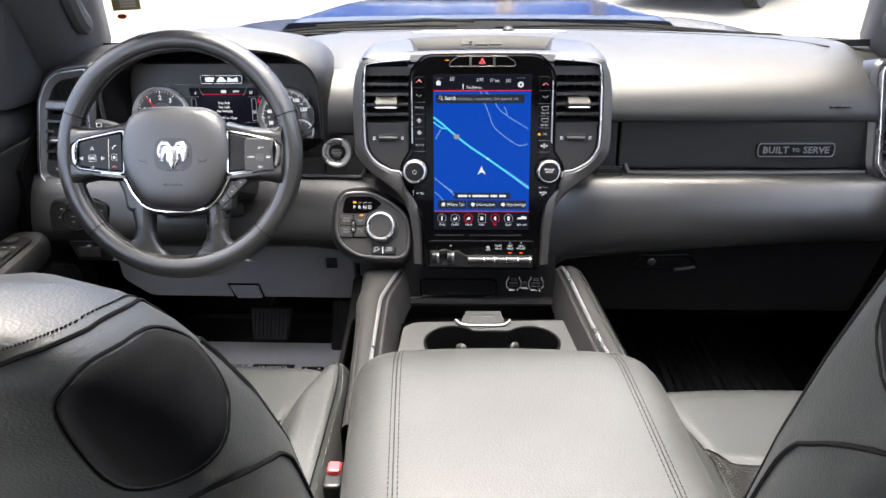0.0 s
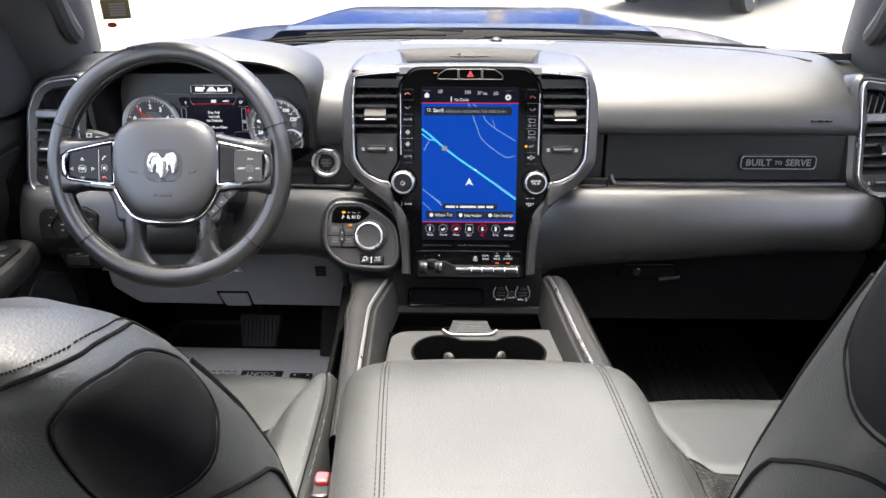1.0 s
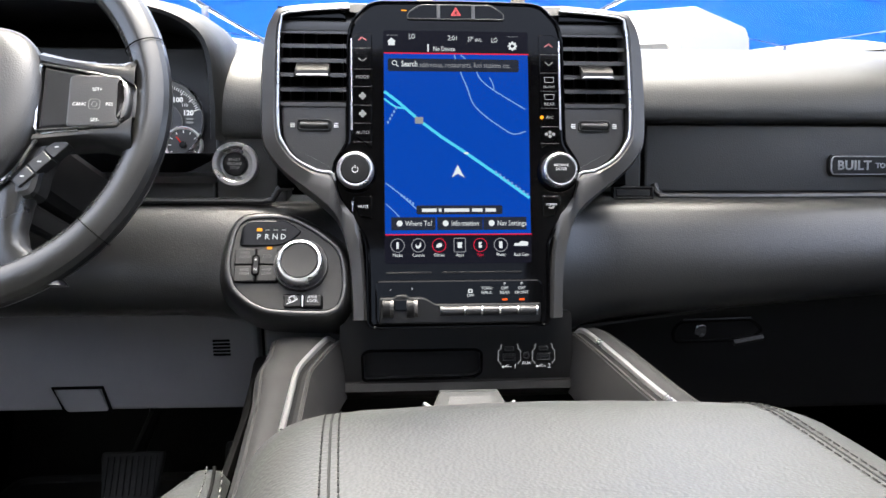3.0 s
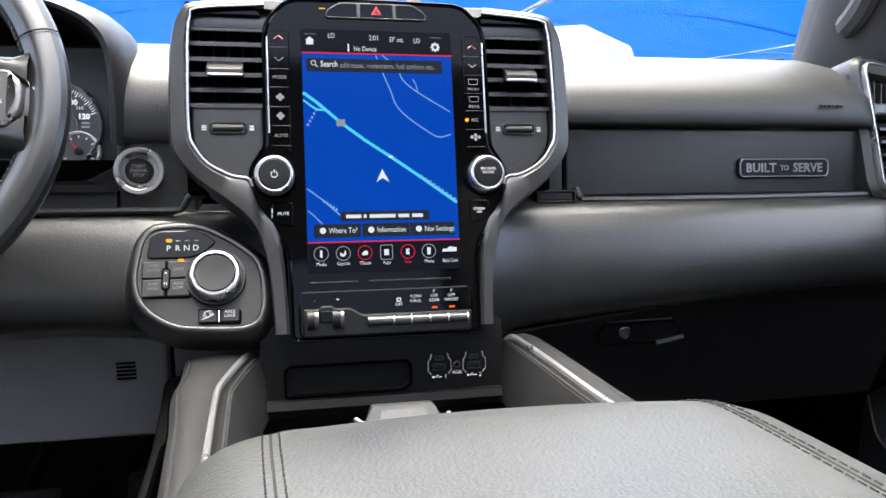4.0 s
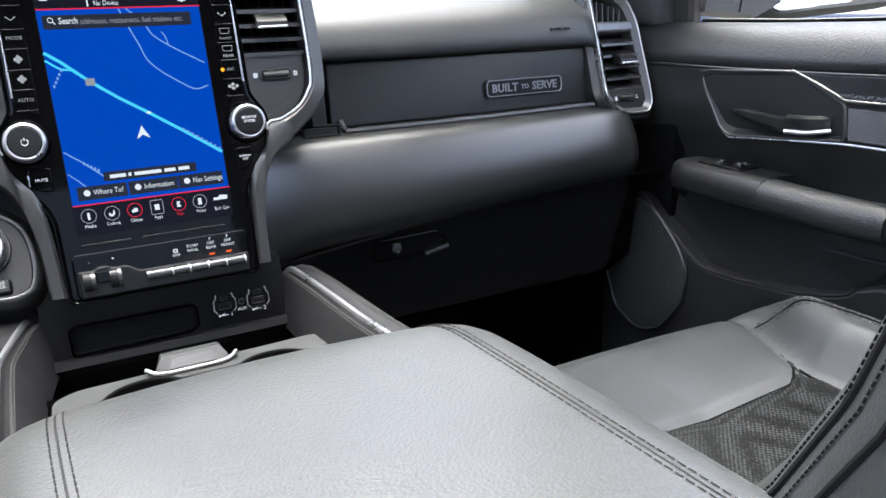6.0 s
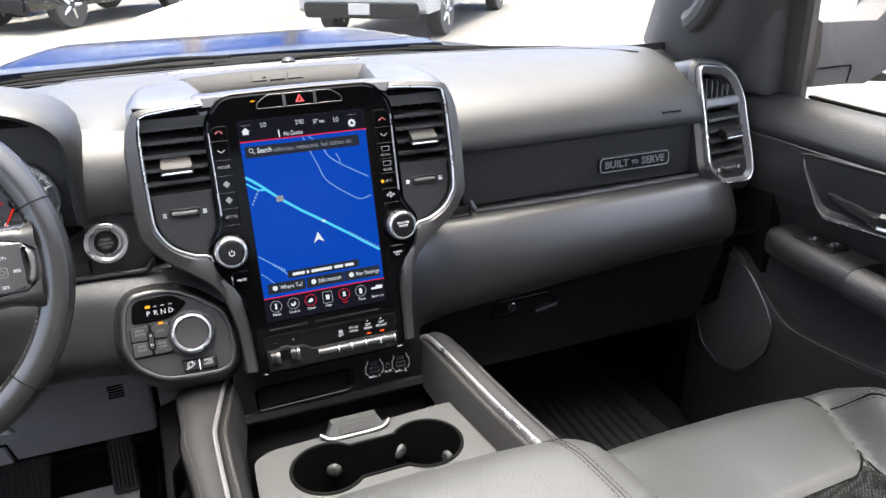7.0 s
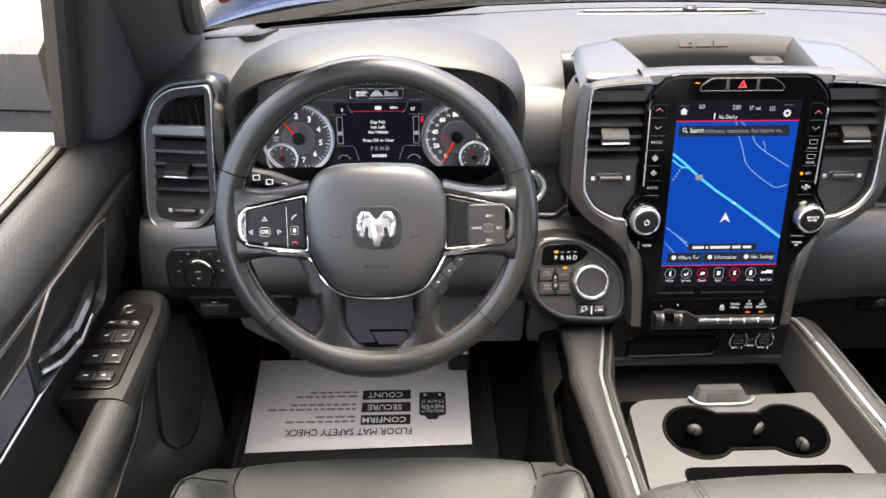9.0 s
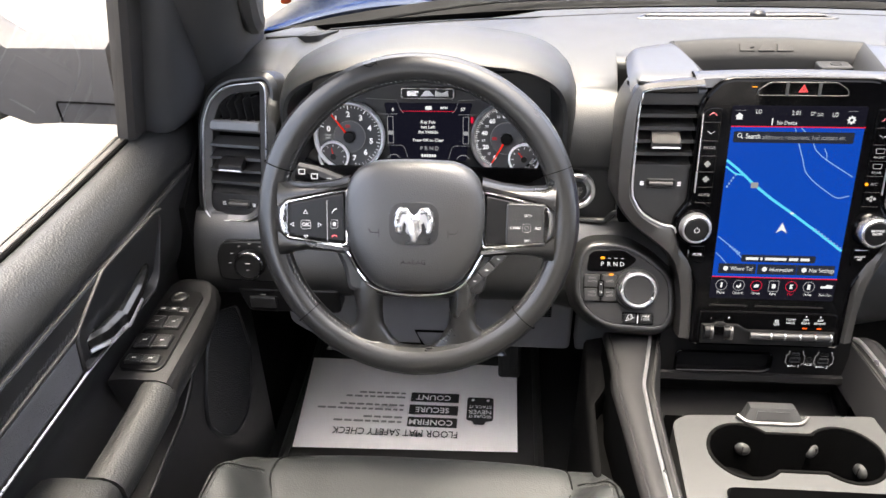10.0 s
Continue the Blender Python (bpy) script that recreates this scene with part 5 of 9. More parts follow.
# grey frame arms on both sides
for sx in (-1, 1):
    outer = [(0.120, 0.190), (0.190, 0.184), (0.205, 0.172), (0.213, 0.150), (0.2165, 0.11), (0.2165, 0.042), (0.210, 0.020), (0.190, -0.004), (0.160, -0.028), (0.136, -0.052), (0.124, -0.08), (0.119, -0.12), (0.1175, -0.164)]
    inner = [(0.118, 0.182), (0.185, 0.176), (0.1935, 0.165), (0.1955, 0.150), (0.1965, 0.11), (0.1965, 0.048), (0.191, 0.030), (0.178, 0.013), (0.154, 0.0), (0.137, -0.004), (0.130, -0.03), (0.108, -0.065), (0.101, -0.164)]
    bm = bmesh.new()
    fl = []
    o = [Vector((p.x, p.y)) for p in cr([(x, v, 0) for x, v in outer], 3)]
    i_ = [Vector((p.x, p.y)) for p in cr([(x, v, 0) for x, v in inner], 3)]
    for a, b in zip(o, i_):
        m1, m2 = a.lerp(b, 0.14), a.lerp(b, 0.8)
        fl.append([xf(S, (sx * q.x, q.y, n)) for q, n in ((a, -0.085), (a, -0.006), (m1, 0.0035), (m2, 0.0075), (b, 0.0035), (b, -0.03))])
    rings(bm, fl, closed=False)
    part("frame_arm", bm, TITAN, stack, "satin grey sculpted frame", sharp=45)
    bm = bmesh.new()
    pth = [xf(S, (sx * q.x, q.y, 0.0055)) for q in i_[:len(i_) * 10 // 12 - 1]]
    tube(bm, pth, 0.0015, seg=8)
    part("bright_edge", bm, SATIN, stack, "bright inner edge")
    # vent
    ven = thing("centre_air_vent", "black slatted air vent beside the screen", "air vent", "centre air vents", at=tuple(xf(S, (sx * 0.157, 0.09, 0))))
    Vn = S @ pose(sx * 0.1585, 0, 0)
    bm = bmesh.new()
    plate(bm, [(-0.045, -0.01), (0.045, -0.01), (0.045, 0.18), (-0.045, 0.18)], -0.06, -0.035, 0.001, Vn)
    part("duct", bm, HOLE, ven)
    for k in range(6):
        bm = bmesh.new()
        slat(bm, Vn, -0.038, 0.038, 0.164 - 0.0165 * k, -0.03, -0.006, 0.005, 0.0045)
        part("slat", bm, PLASTIC, ven)
    for k in range(5):
        bm = bmesh.new()
        box(bm, (-0.03 + 0.015 * k, 0.122, -0.032), (0.002, 0.09, 0.006), 0.0005, Vn)
        part("rear_vane", bm, DARK, ven)
    vent_tab(Vn @ pose(0, 0, -0.006), 0.001 * sx, 0.112, ven)
    bm = bmesh.new()
    lp = [(-0.037, 0.077), (0.037, 0.077), (0.037, 0.044), (0.032, 0.028), (0.018, 0.012), (0.0, 0.0), (-0.03, -0.006), (-0.037, -0.006)]
    plate(bm, rounded([(sx * x, v) for x, v in lp], 0.004, 3), -0.03, -0.008, 0.003, Vn)
    part("lower_plate", bm, PLASTIC, ven)
    thumb_wheel(Vn @ pose(0, 0, -0.008), 0, 0.053, ven)
    # dark mesh corner above the vent
    bm = bmesh.new()
    plate(bm, [(-0.04, 0.171), (0.036, 0.171), (0.034, 0.180), (-0.04, 0.186)], -0.03, -0.001, 0.002, Vn)
    part("corner_panel", bm, GLOSS, ven)

# crown with its shallow tray
CROWN = material("satin grey plastic", (0.010, 0.010, 0.0101), 0.6, grain=900, bump=0.08, var=0.1, spec=0.14)
WING = material("glossy grey lacquer", (0.014, 0.0138, 0.0136), 0.36, var=0.1, spec=0.4)
crown = thing("dash_crown", "glossy grey crown above the screen with a shallow rubber tray", "dash tray", at=(0, 0.13, 1.39))


def crown_rear(x):
    return 0.229 - 0.047 * (x / 0.2) ** 2


XT = [-0.128 + 0.256 * k / 16 for k in range(17)]
# rear ridge with a face sloping towards the cab
bm = bmesh.new()
rings(bm, [[(x, crown_rear(x) + dy, z) for dy, z in ((-0.030, 1.360), (-0.029, 1.381), (-0.026, 1.388), (-0.010, 1.3995), (-0.005, 1.4025), (0.004, 1.4025), (0.010, 1.399), (0.014, 1.386))] for x in XT], closed=False)
part("rear_rim", bm, CROWN, crown, "satin grey rear ridge", sharp=35)
# front lip over the screen
bm = bmesh.new()
rings(bm, [[(x, y + 0.010 * (1 - (x / 0.128) ** 2), z) for y, z in ((0.050, 1.394), (0.056, 1.4035), (0.062, 1.4055), (0.080, 1.405), (0.086, 1.4025), (0.092, 1.391), (0.095, 1.360))] for x in XT], closed=False)
part("front_lip", bm, WING, crown, "glossy front lip", sharp=35)
bm = bmesh.new()
tray = [(x, 0.096) for x in (-0.105, 0.0, 0.105)] + [(x, crown_rear(x) - 0.029) for x in (0.115, 0.06, 0.0, -0.06, -0.115)]
plate(bm, tray, 1.362, 1.3652, 0.0004)
part("tray_mat", bm, RUBBER, crown, "black rubber tray mat")
for sx in (-1, 1):
    bm = bmesh.new()
    rows = []
    for k in range(13):
        f = k / 12
        row = []
        xr = 0.131 + (0.206 - 0.131) * f
        yr = crown_rear(xr)
        ends = [(yr + 0.012, 1.388), (yr + 0.006, 1.3975), (yr, 1.4005)] + [(yr + (0.088 - yr) * q, 1.4015 + 0.0015 * math.sin(3.1 * q)) for q in (0.1, 0.3, 0.5, 0.7, 0.9)] + [(0.078, 1.4005), (0.066, 1.3965), (0.059, 1.3905), (0.0555, 1.383), (0.054, 1.374), (0.056, 1.37)]
        for y, z in ends:
            g = max(0.0, min(1.0, (y - 0.07) / (yr - 0.07)))
            # the tray's side leans outwards to the rear; the outer edge rolls down
            xin = 0.112 + 0.019 * g
            x = xin + (0.2065 - 0.010 * g * g - xin) * f
            row.append((sx * x, y, z - 0.010 * max(0.0, (f - 0.8) / 0.2) ** 2))
        rows.append(row)
    rings(bm, rows, closed=False)
    part("wing", bm, WING, crown, "glossy grey wing that mirrors the sky", sharp=35)
    bm = bmesh.new()
    cols = []
    for k in range(9):
        g = k / 8
        y = 0.086 + (crown_rear(0.131) + 0.004 - 0.086) * g
        xi = 0.112 + 0.019 * max(0.0, (y - 0.07) / (crown_rear(0.131) - 0.07))
        cols.append([(sx * (xi + dx), y, z) for dx, z in ((0.003, 1.4005), (0.0, 1.4025), (-0.003, 1.4015), (-0.012, 1.391), (-0.019, 1.360))])
    rings(bm, cols, closed=False)
    part("tray_side", bm, CROWN, crown, "sloping side of the tray", sharp=35)
SLOPE = local((0, crown_rear(0) - 0.0185, 1.3935), (1, 0, 0), (0, 0.80, 0.60))
for i, x in enumerate((-0.026, 0.0, 0.026)):
    bm = bmesh.new()
    sh_ = ([(-0.010, -0.006), (-0.010, 0.006), (0.009, 0.006), (0.010, 0.001), (0.004, -0.001), (0.010, -0.006)], [(-0.011, -0.006), (-0.003, 0.006), (0.003, 0.006), (0.011, -0.006)], [(-0.011, -0.006), (-0.010, 0.006), (0.0, 0.001), (0.010, 0.006), (0.011, -0.006)])[i]
    plate(bm, [(x + a, b) for a, b in sh_], -0.002, 0.0022, 0.0006, SLOPE)
    part("emblem_block", bm, CROWN, crown)
bm = bmesh.new()
box(bm, (0.083, 0.172, 1.374), (0.044, 0.030, 0.020), 0.003)
latch = part("tray_latch", bm, CROWN, crown)
bm = bmesh.new()
band(bm, rrect(0.014, 0.010, 0.003, 0.085, 0.172), 0.0012, 1.383, 1.3848, 0.0003)
part("latch_mark", bm, DARK, latch)

# hazard cluster
bm = bmesh.new()
plate(bm, rounded([(-0.055, 0.170), (0.055, 0.170), (0.054, 0.178), (0.040, 0.187), (-0.040, 0.187), (-0.054, 0.178)], 0.004, 3), 0.003, 0.0062, 0.0012, S)
hz = part("hazard_strip", bm, GLOSS, stack)
bm = bmesh.new()
band(bm, rounded([(-0.055, 0.170), (0.055, 0.170), (0.054, 0.178), (0.040, 0.187), (-0.040, 0.187), (-0.054, 0.178)], 0.004, 3), 0.0012, 0.004, 0.0068, 0.0004, S)
for x in (-0.0195, 0.0195):
    plate(bm, rrect(0.004, 0.0165, 0.001, x, 0.1785), 0.004, 0.0072, 0.0005, S)
part("strip_edge", bm, TITAN, hz)
bm = bmesh.new()
band(bm, [(-0.0058, 0.1745), (0.0058, 0.1745), (0, 0.1845)], 0.0012, 0.006, 0.0066, 0.0001, S)
band(bm, [(-0.0028, 0.1764), (0.0028, 0.1764), (0, 0.181)], 0.0006, 0.006, 0.0066, 0.0001, S)
part("hazard_triangle", bm, material("red print", (0.45, 0.03, 0.03), 0.5, var=0.05), hz)
bm = bmesh.new()
plate(bm, rrect(0.006, 0.0012, 0.0004, -0.058, 0.1805), 0.0035, 0.0045, 0.0001, S)
part("status_lamp", bm, UI_AMBER, bezel)

# touch screen
K = 0.000617


def uv(px, py):
    return (px - 768) * K, 0.1565 - (py - 50) * 0.00062


bm = bmesh.new()
plate(bm, rrect(0.163, 0.2605, 0.003, 0, 0.0275), 0.002, 0.0048, 0.0004, S)
scr = part("touch_screen", bm, UI_BLACK, stack, "lit portrait touch screen with a blue map")
T = S @ pose(0, 0, 0.0050)


def flat(name, poly, mat, n=0.0, parent=scr):
    bm = bmesh.new()
    plate(bm, poly, n - 0.0002, n + 0.0001, 0.00003, T)
    return part(name, bm, mat, parent)


def box_uv(x0, y0, x1, y1):
    (a, b), (c, d) = uv(x0, y0), uv(x1, y1)
    return [(a, d), (c, d), (c, b), (a, b)]


def road(name, pts, w, mat, n=0.0003, smooth=True):
    bm = bmesh.new()
    P2 = [Vector((*uv(*p), 0)) for p in pts]
    P2 = cr(P2, 5) if smooth else P2
    rw = []
    for i, p in enumerate(P2):
        d = (P2[min(i + 1, len(P2) - 1)] - P2[max(i - 1, 0)]).normalized()
        s = Vector((-d.y, d.x, 0)) * w / 2
        rw.append([T @ Vector((p.x + s.x, p.y + s.y, n)), T @ Vector((p.x - s.x, p.y - s.y, n))])
    rings(bm, rw, closed=False)
    return part(name, bm, mat, scr)


flat("map", box_uv(637, 90, 899, 416), UI_BLUE)
for y in (90, 417):
    flat("red_line", box_uv(637, y - 1.2, 901, y + 1.2), UI_RED, 0.0003)
road("main_road", [(637, 160), (660, 177), (700, 212), (740, 242), (784, 271), (840, 310), (898, 352)], 0.0034, UI_CYAN, smooth=False)
road("side_road", [(637, 173), (658, 188), (677, 192), (700, 212)], 0.0022, UI_CYAN)
road("minor_road", [(764, 92), (776, 125), (788, 155), (797, 180), (815, 200), (845, 222), (870, 236), (893, 231)], 0.0013, UI_PALE)
road("minor_road", [(776, 92), (800, 115), (812, 137), (838, 158), (893, 191)], 0.0013, UI_PALE)
road("minor_road", [(828, 133), (834, 145), (836, 157)], 0.0011, UI_PALE)
road("minor_road", [(639, 325), (665, 345), (694, 372)], 0.0013, UI_PALE, smooth=False)
road("minor_road", [(639, 362), (652, 374), (663, 386)], 0.0011, UI_PALE, smooth=False)
flat("route_shield", box_uv(692, 206, 707, 218), UI_GREY, 0.0005)
flat("road_mark", rounded([uv(780, 273), uv(788, 273), uv(788, 269), uv(780, 269)], 0.001, 2), UI_WHITE, 0.0005)
flat("position_arrow", [uv(757, 315), uv(768, 308), uv(780, 315), uv(768, 292)], UI_WHITE, 0.0005)
for a, b, w in (((834, 306), (898, 351), 0.003), ((664, 348), (690, 366), 0.003), ((642, 222), (660, 190), 0.0028)):
    n_ = 9 if w == 0.003 and a[0] > 800 else 5
    bm = bmesh.new()
    for k in range(n_):
        t = (k + 0.5) / n_
        c = uv(a[0] + (b[0] - a[0]) * t, a[1] + (b[1] - a[1]) * t - 3)
        plate(bm, rrect(0.0022, w, 0.0004, *c, 1), 0.0004, 0.0006, 0.00003, T)
    part("street_label_bars", bm, UI_PALE, scr)
flat("search_bar", rounded(box_uv(644, 100, 882, 123), 0.002, 2), UI_DARK, 0.0004)


def write(s, px, py, size, mat=UI_WHITE, align="CENTER", parent=scr, n=0.0007, bold=0.0, wide=None):
    a, b = uv(px, py)
    return letters(s, size, T @ pose(a, b, n), mat, parent, depth=0.00002, align=align, bold=bold, width=wide * K if wide else None)


write("Search", 668, 110, 0.0092, align="LEFT", bold=0.00012, wide=29)
write("addresses, restaurants, fuel stations etc.", 701, 111.5, 0.0082, UI_GREY, align="LEFT", wide=166)
bm = bmesh.new()
band(bm, circle(0.0028, *uv(656, 108), 16), 0.0007, 0.0006, 0.0008, 0.0001, T)
a, b = uv(659, 111)
tube(bm, [T @ Vector((a, b, 0.0007)), T @ Vector((a + 0.0025, b - 0.0025, 0.0007))], 0.0005, seg=4)
part("search_symbol", bm, UI_WHITE, scr)
write("LO", 688, 60, 0.0082, wide=11)
write("LO", 838, 65, 0.0082, wide=11)
write("2:01", 762, 62, 0.0082, wide=16)
write("57\u00b0 out.", 802, 64, 0.0075, wide=25)
write("No Device", 746, 82, 0.0078, wide=39)
flat("home_symbol", [uv(645, 76), uv(645, 69), uv(643, 69), uv(651, 62), uv(659, 69), uv(657, 69), uv(657, 76)], UI_WHITE, 0.0005)
flat("usb_symbol", rrect(0.0016, 0.009, 0.0007, *uv(717, 80)), UI_WHITE, 0.0005)
bm = bmesh.new()
band(bm, circle(0.0042, *uv(871, 75), 16), 0.0022, 0.0003, 0.0006, 0.0001, T)
for k in range(8):
    an = k * math.pi / 4
    c = uv(871, 75)
    plate(bm, circle(0.0011, c[0] + 0.0044 * math.cos(an), c[1] + 0.0044 * math.sin(an), 6), 0.0003, 0.0006, 0.0001, T)
part("settings_symbol", bm, UI_WHITE, scr)
for x0, x1, y in ((642, 662, 62), (862, 882, 62)):
    flat("tab_line", box_uv(x0, y - 4.6, x1, y - 4), UI_GREY, 0.0005)
flat("address_box", rounded(box_uv(693, 365, 848, 381), 0.002, 2), UI_DARK, 0.0004)
for k, (x0, x1) in enumerate(((703, 729), (733, 738), (743, 788), (793, 812), (817, 836))):
    flat("address_bar", box_uv(x0, 370.5, x1, 376.5), UI_WHITE, 0.0007)
for x0, x1, s in ((648, 727, "Where To?"), (730, 812, "Information"), (813, 891, "Nav Settings")):
    flat("menu_button", box_uv(x0, 386, x1, 409), UI_DARK, 0.0004)
    flat("menu_button_edge", box_uv(x0, 402, x1, 409), UI_GREY if False else UI_DARK, 0.0005)
    write(s, x0 + 25, 397.5, 0.0082, align="LEFT", wide={"Where To?": 48, "Information": 49, "Nav Settings": 52}[s])
    flat("menu_symbol", circle(0.0034, *uv(x0 + 15, 397), 10), UI_WHITE, 0.0007)
for i, s in enumerate(("Media", "Controls", "Climate", "Apps", "Nav", "Phone", "Back Cam")):
    px = 659 + 37 * i
    hot = i in (2, 4)
    if i < 6:
        bm = bmesh.new()
        (band(bm, circle(0.0078, *uv(px, 436), 20), 0.0008, 0.0003, 0.0006, 0.0001, T) if i != 3 else band(bm, rrect(0.0135, 0.016, 0.002, *uv(px, 436)), 0.0008, 0.0003, 0.0006, 0.0001, T))
        part("menu_ring", bm, UI_RED if hot else UI_GREY, scr)
        sy = ([(-2, -6), (2, -6), (2, 6), (-2, 6)], [(-5, -2), (0, 2), (4, -6), (5, 2), (0, 6), (-5, 4)], [(-5, 0), (0, -4), (5, -3), (5, 3), (0, 4), (-5, 4)], [(-4, -5), (4, -5), (4, 5), (-4, 5)], [(-3, -5), (3, -5), (3, -2), (0, -2), (3, 1), (3, 5), (-3, 5)], [(-3, -6), (3, -6), (3, 6), (-3, 6)])[i]
        flat("menu_symbol", [uv(px + a, 436 + b) for a, b in sy], UI_WHITE, 0.0006)
    else:
        flat("menu_symbol", [uv(px - 13, 438), uv(px - 12, 433), uv(px - 4, 433), uv(px, 429), uv(px + 6, 430), uv(px + 13, 431), uv(px + 12, 438)], UI_WHITE, 0.0006)
    write(s, px, 453.5, 0.0054, UI_RED if i == 4 else UI_WHITE, wide=(17, 22, 19, 14, 11, 16, 26)[i])

# keys beside the screen
for sx in (-1, 1):
    col = rounded([(sx * 0.0945, 0.024), (sx * 0.1165, 0.040), (sx * 0.1165, 0.148), (sx * 0.109, 0.1545), (sx * 0.0935, 0.1545)], 0.003, 3)
    bm = bmesh.new()
    plate(bm, col, 0.003, 0.0058, 0.001, S)
    kc = part("key_column", bm, GLOSS, stack)
    bm = bmesh.new()
    tube(bm, [xf(S, (sx * 0.1165, v, 0.0055)) for v in (0.045, 0.08, 0.115, 0.147)], 0.0012, seg=6)
    part("key_edge", bm, BRUSHED, kc)
    labels = ("^", "v", "MODE", "*", "*", "AUTO") if sx < 0 else ("^", "v", "FRONT", "REAR", "A/C", "~")
    vs = (0.147, 0.1235, 0.104, 0.083, 0.063, 0.042) if sx < 0 else (0.142, 0.121, 0.1005, 0.081, 0.060, 0.041)
    for s, v in zip(labels, vs):
        x = sx * 0.1045
        bm = bmesh.new()
        if s in "^v":
            g = 1 if s == "^" else -1
            tube(bm, [xf(S, (x + dx * 0.0045, v + dv * 0.003 * g, 0.0060)) for dx, dv in ((-1, -0.6), (0, 0.6), (1, -0.6))], 0.0006, seg=4)
            part("key_symbol", bm, UI_DIM if s == "v" else material("dim red print", (0.3, 0.06, 0.06), 0.5, var=0.05), kc)
        elif s in "*~":
            for k in range(4):
                an = k * math.pi / 2
                plate(bm, circle(0.002, x + (0.0022 if s == "*" else 0.004) * math.cos(an), v + 0.0022 * math.sin(an), 8), 0.0055, 0.0061, 0.0001, S)
            part("key_symbol", bm, UI_DIM, kc)
        else:
            bm.free()
            letters(s, 0.0052 if len(s) < 5 else 0.0042, S @ pose(x, v - (0.006 if s in ("FRONT", "REAR") else 0), 0.0060), UI_DIM, kc)
            if s in ("FRONT", "REAR"):
                bm = bmesh.new()
                band(bm, rounded([(x - 0.005, v - 0.001), (x + 0.005, v - 0.001), (x + 0.006, v + 0.0055), (x - 0.006, v + 0.0055)], 0.001, 2), 0.0007, 0.0055, 0.0061, 0.0001, S)
                part("key_symbol", bm, UI_DIM, kc)
        bm = bmesh.new()
        box(bm, (x, v - 0.0105, 0.0058), (0.02, 0.0005, 0.0004), 0.0001, S)
        part("key_gap", bm, TITAN, kc)
    if sx > 0:
        bm = bmesh.new()
        plate(bm, circle(0.0022, 0.0955, 0.060, 10), 0.0055, 0.0063, 0.0002, S)
        part("lamp", bm, UI_AMBER, kc, "lit amber lamp")
    # knob
    Kn = S @ pose(sx * 0.1125, -0.001, 0.004)
    knob = thing("volume_knob" if sx < 0 else "browse_knob", "black rotary knob with a bright knurled metal ring", "knob", "stack knobs", at=tuple(Kn.translation))
    bm = bmesh.new()
    lathe(bm, [(0.0235, -0.01), (0.0235, 0.002), (0.0215, 0.005)], Kn, 32)
    part("base", bm, GLOSS, knob)
    bm = bmesh.new()
    prof = [(0.0195, 0.003), (0.0205, 0.006), (0.0202, 0.012), (0.0188, 0.0165), (0.0172, 0.018), (0.0160, 0.0178), (0.0158, 0.014)]
    lathe(bm, prof, Kn, 44)
    part("ring", bm, BRUSHED, knob, "bright metal ring")
    bm = bmesh.new()
    lathe(bm, [(0.0157, 0.012), (0.0156, 0.0172), (0.0145, 0.0182), (0.001, 0.0185)], Kn, 32)
    cap = part("cap", bm, DARK, knob)
    if sx < 0:
        bm = bmesh.new()
        tube(bm, [Kn @ Vector((0.0032 * math.sin(a), 0.0032 * math.cos(a) - 0.0005, 0.0187)) for a in [radians(35 + 290 * k / 12) for k in range(13)]], 0.0005, seg=4)
        tube(bm, [Kn @ Vector((0, 0.001, 0.0187)), Kn @ Vector((0, 0.004, 0.0187))], 0.0005, seg=4)
        part("power_symbol", bm, UI_PRINT, cap)
    else:
        letters("BROWSE\nENTER", 0.0042, Kn @ pose(0, 0.002, 0.0188), UI_PRINT, cap)
    # mute, screen off
    M_ = S @ pose(sx * 0.1025, -0.041, 0.003)
    bm = bmesh.new()
    plate(bm, rounded([(sx * -0.008, -0.012), (sx * 0.006, -0.010), (sx * 0.014, 0.008), (sx * 0.012, 0.013), (sx * -0.008, 0.013)], 0.002, 3), 0.0, 0.003, 0.001, M_)
    mk = part("corner_key", bm, GLOSS, stack)
    letters("MUTE" if sx < 0 else "SCREEN\nOFF", 0.0046 if sx < 0 else 0.0036, M_ @ pose(0.002 * sx, 0.001, 0.0032), UI_PRINT, mk)
    bm = bmesh.new()
    tube(bm, [xf(M_, (sx * 0.0135, 0.007, 0.003)), xf(M_, (sx * 0.0135, -0.004, 0.003))] if sx < 0 else [xf(M_, (-0.006, 0.012, 0.003)), xf(M_, (0.01, 0.012, 0.003))], 0.0008, seg=4)
    part("key_edge", bm, BRUSHED, mk)

# lower switch bank
bm = bmesh.new()
plate(bm, rounded([(-0.092, -0.121), (0.092, -0.121), (0.092, -0.169), (-0.092, -0.169)], 0.006, 3), 0.003, 0.0065, 0.002, S)
bank = part("switch_bank", bm, GLOSS, stack)
bm = bmesh.new()
plate(bm, rounded([(-0.088, -0.1395), (-0.072, -0.1395), (-0.069, -0.1365), (-0.058, -0.1365), (-0.055, -0.1395), (-0.039, -0.1395), (-0.027, -0.147), (0.090, -0.147), (0.089, -0.169), (-0.088, -0.169)], 0.002, 2), 0.006, 0.010, 0.002, S)
part("switch_shelf", bm, DARK, bank)


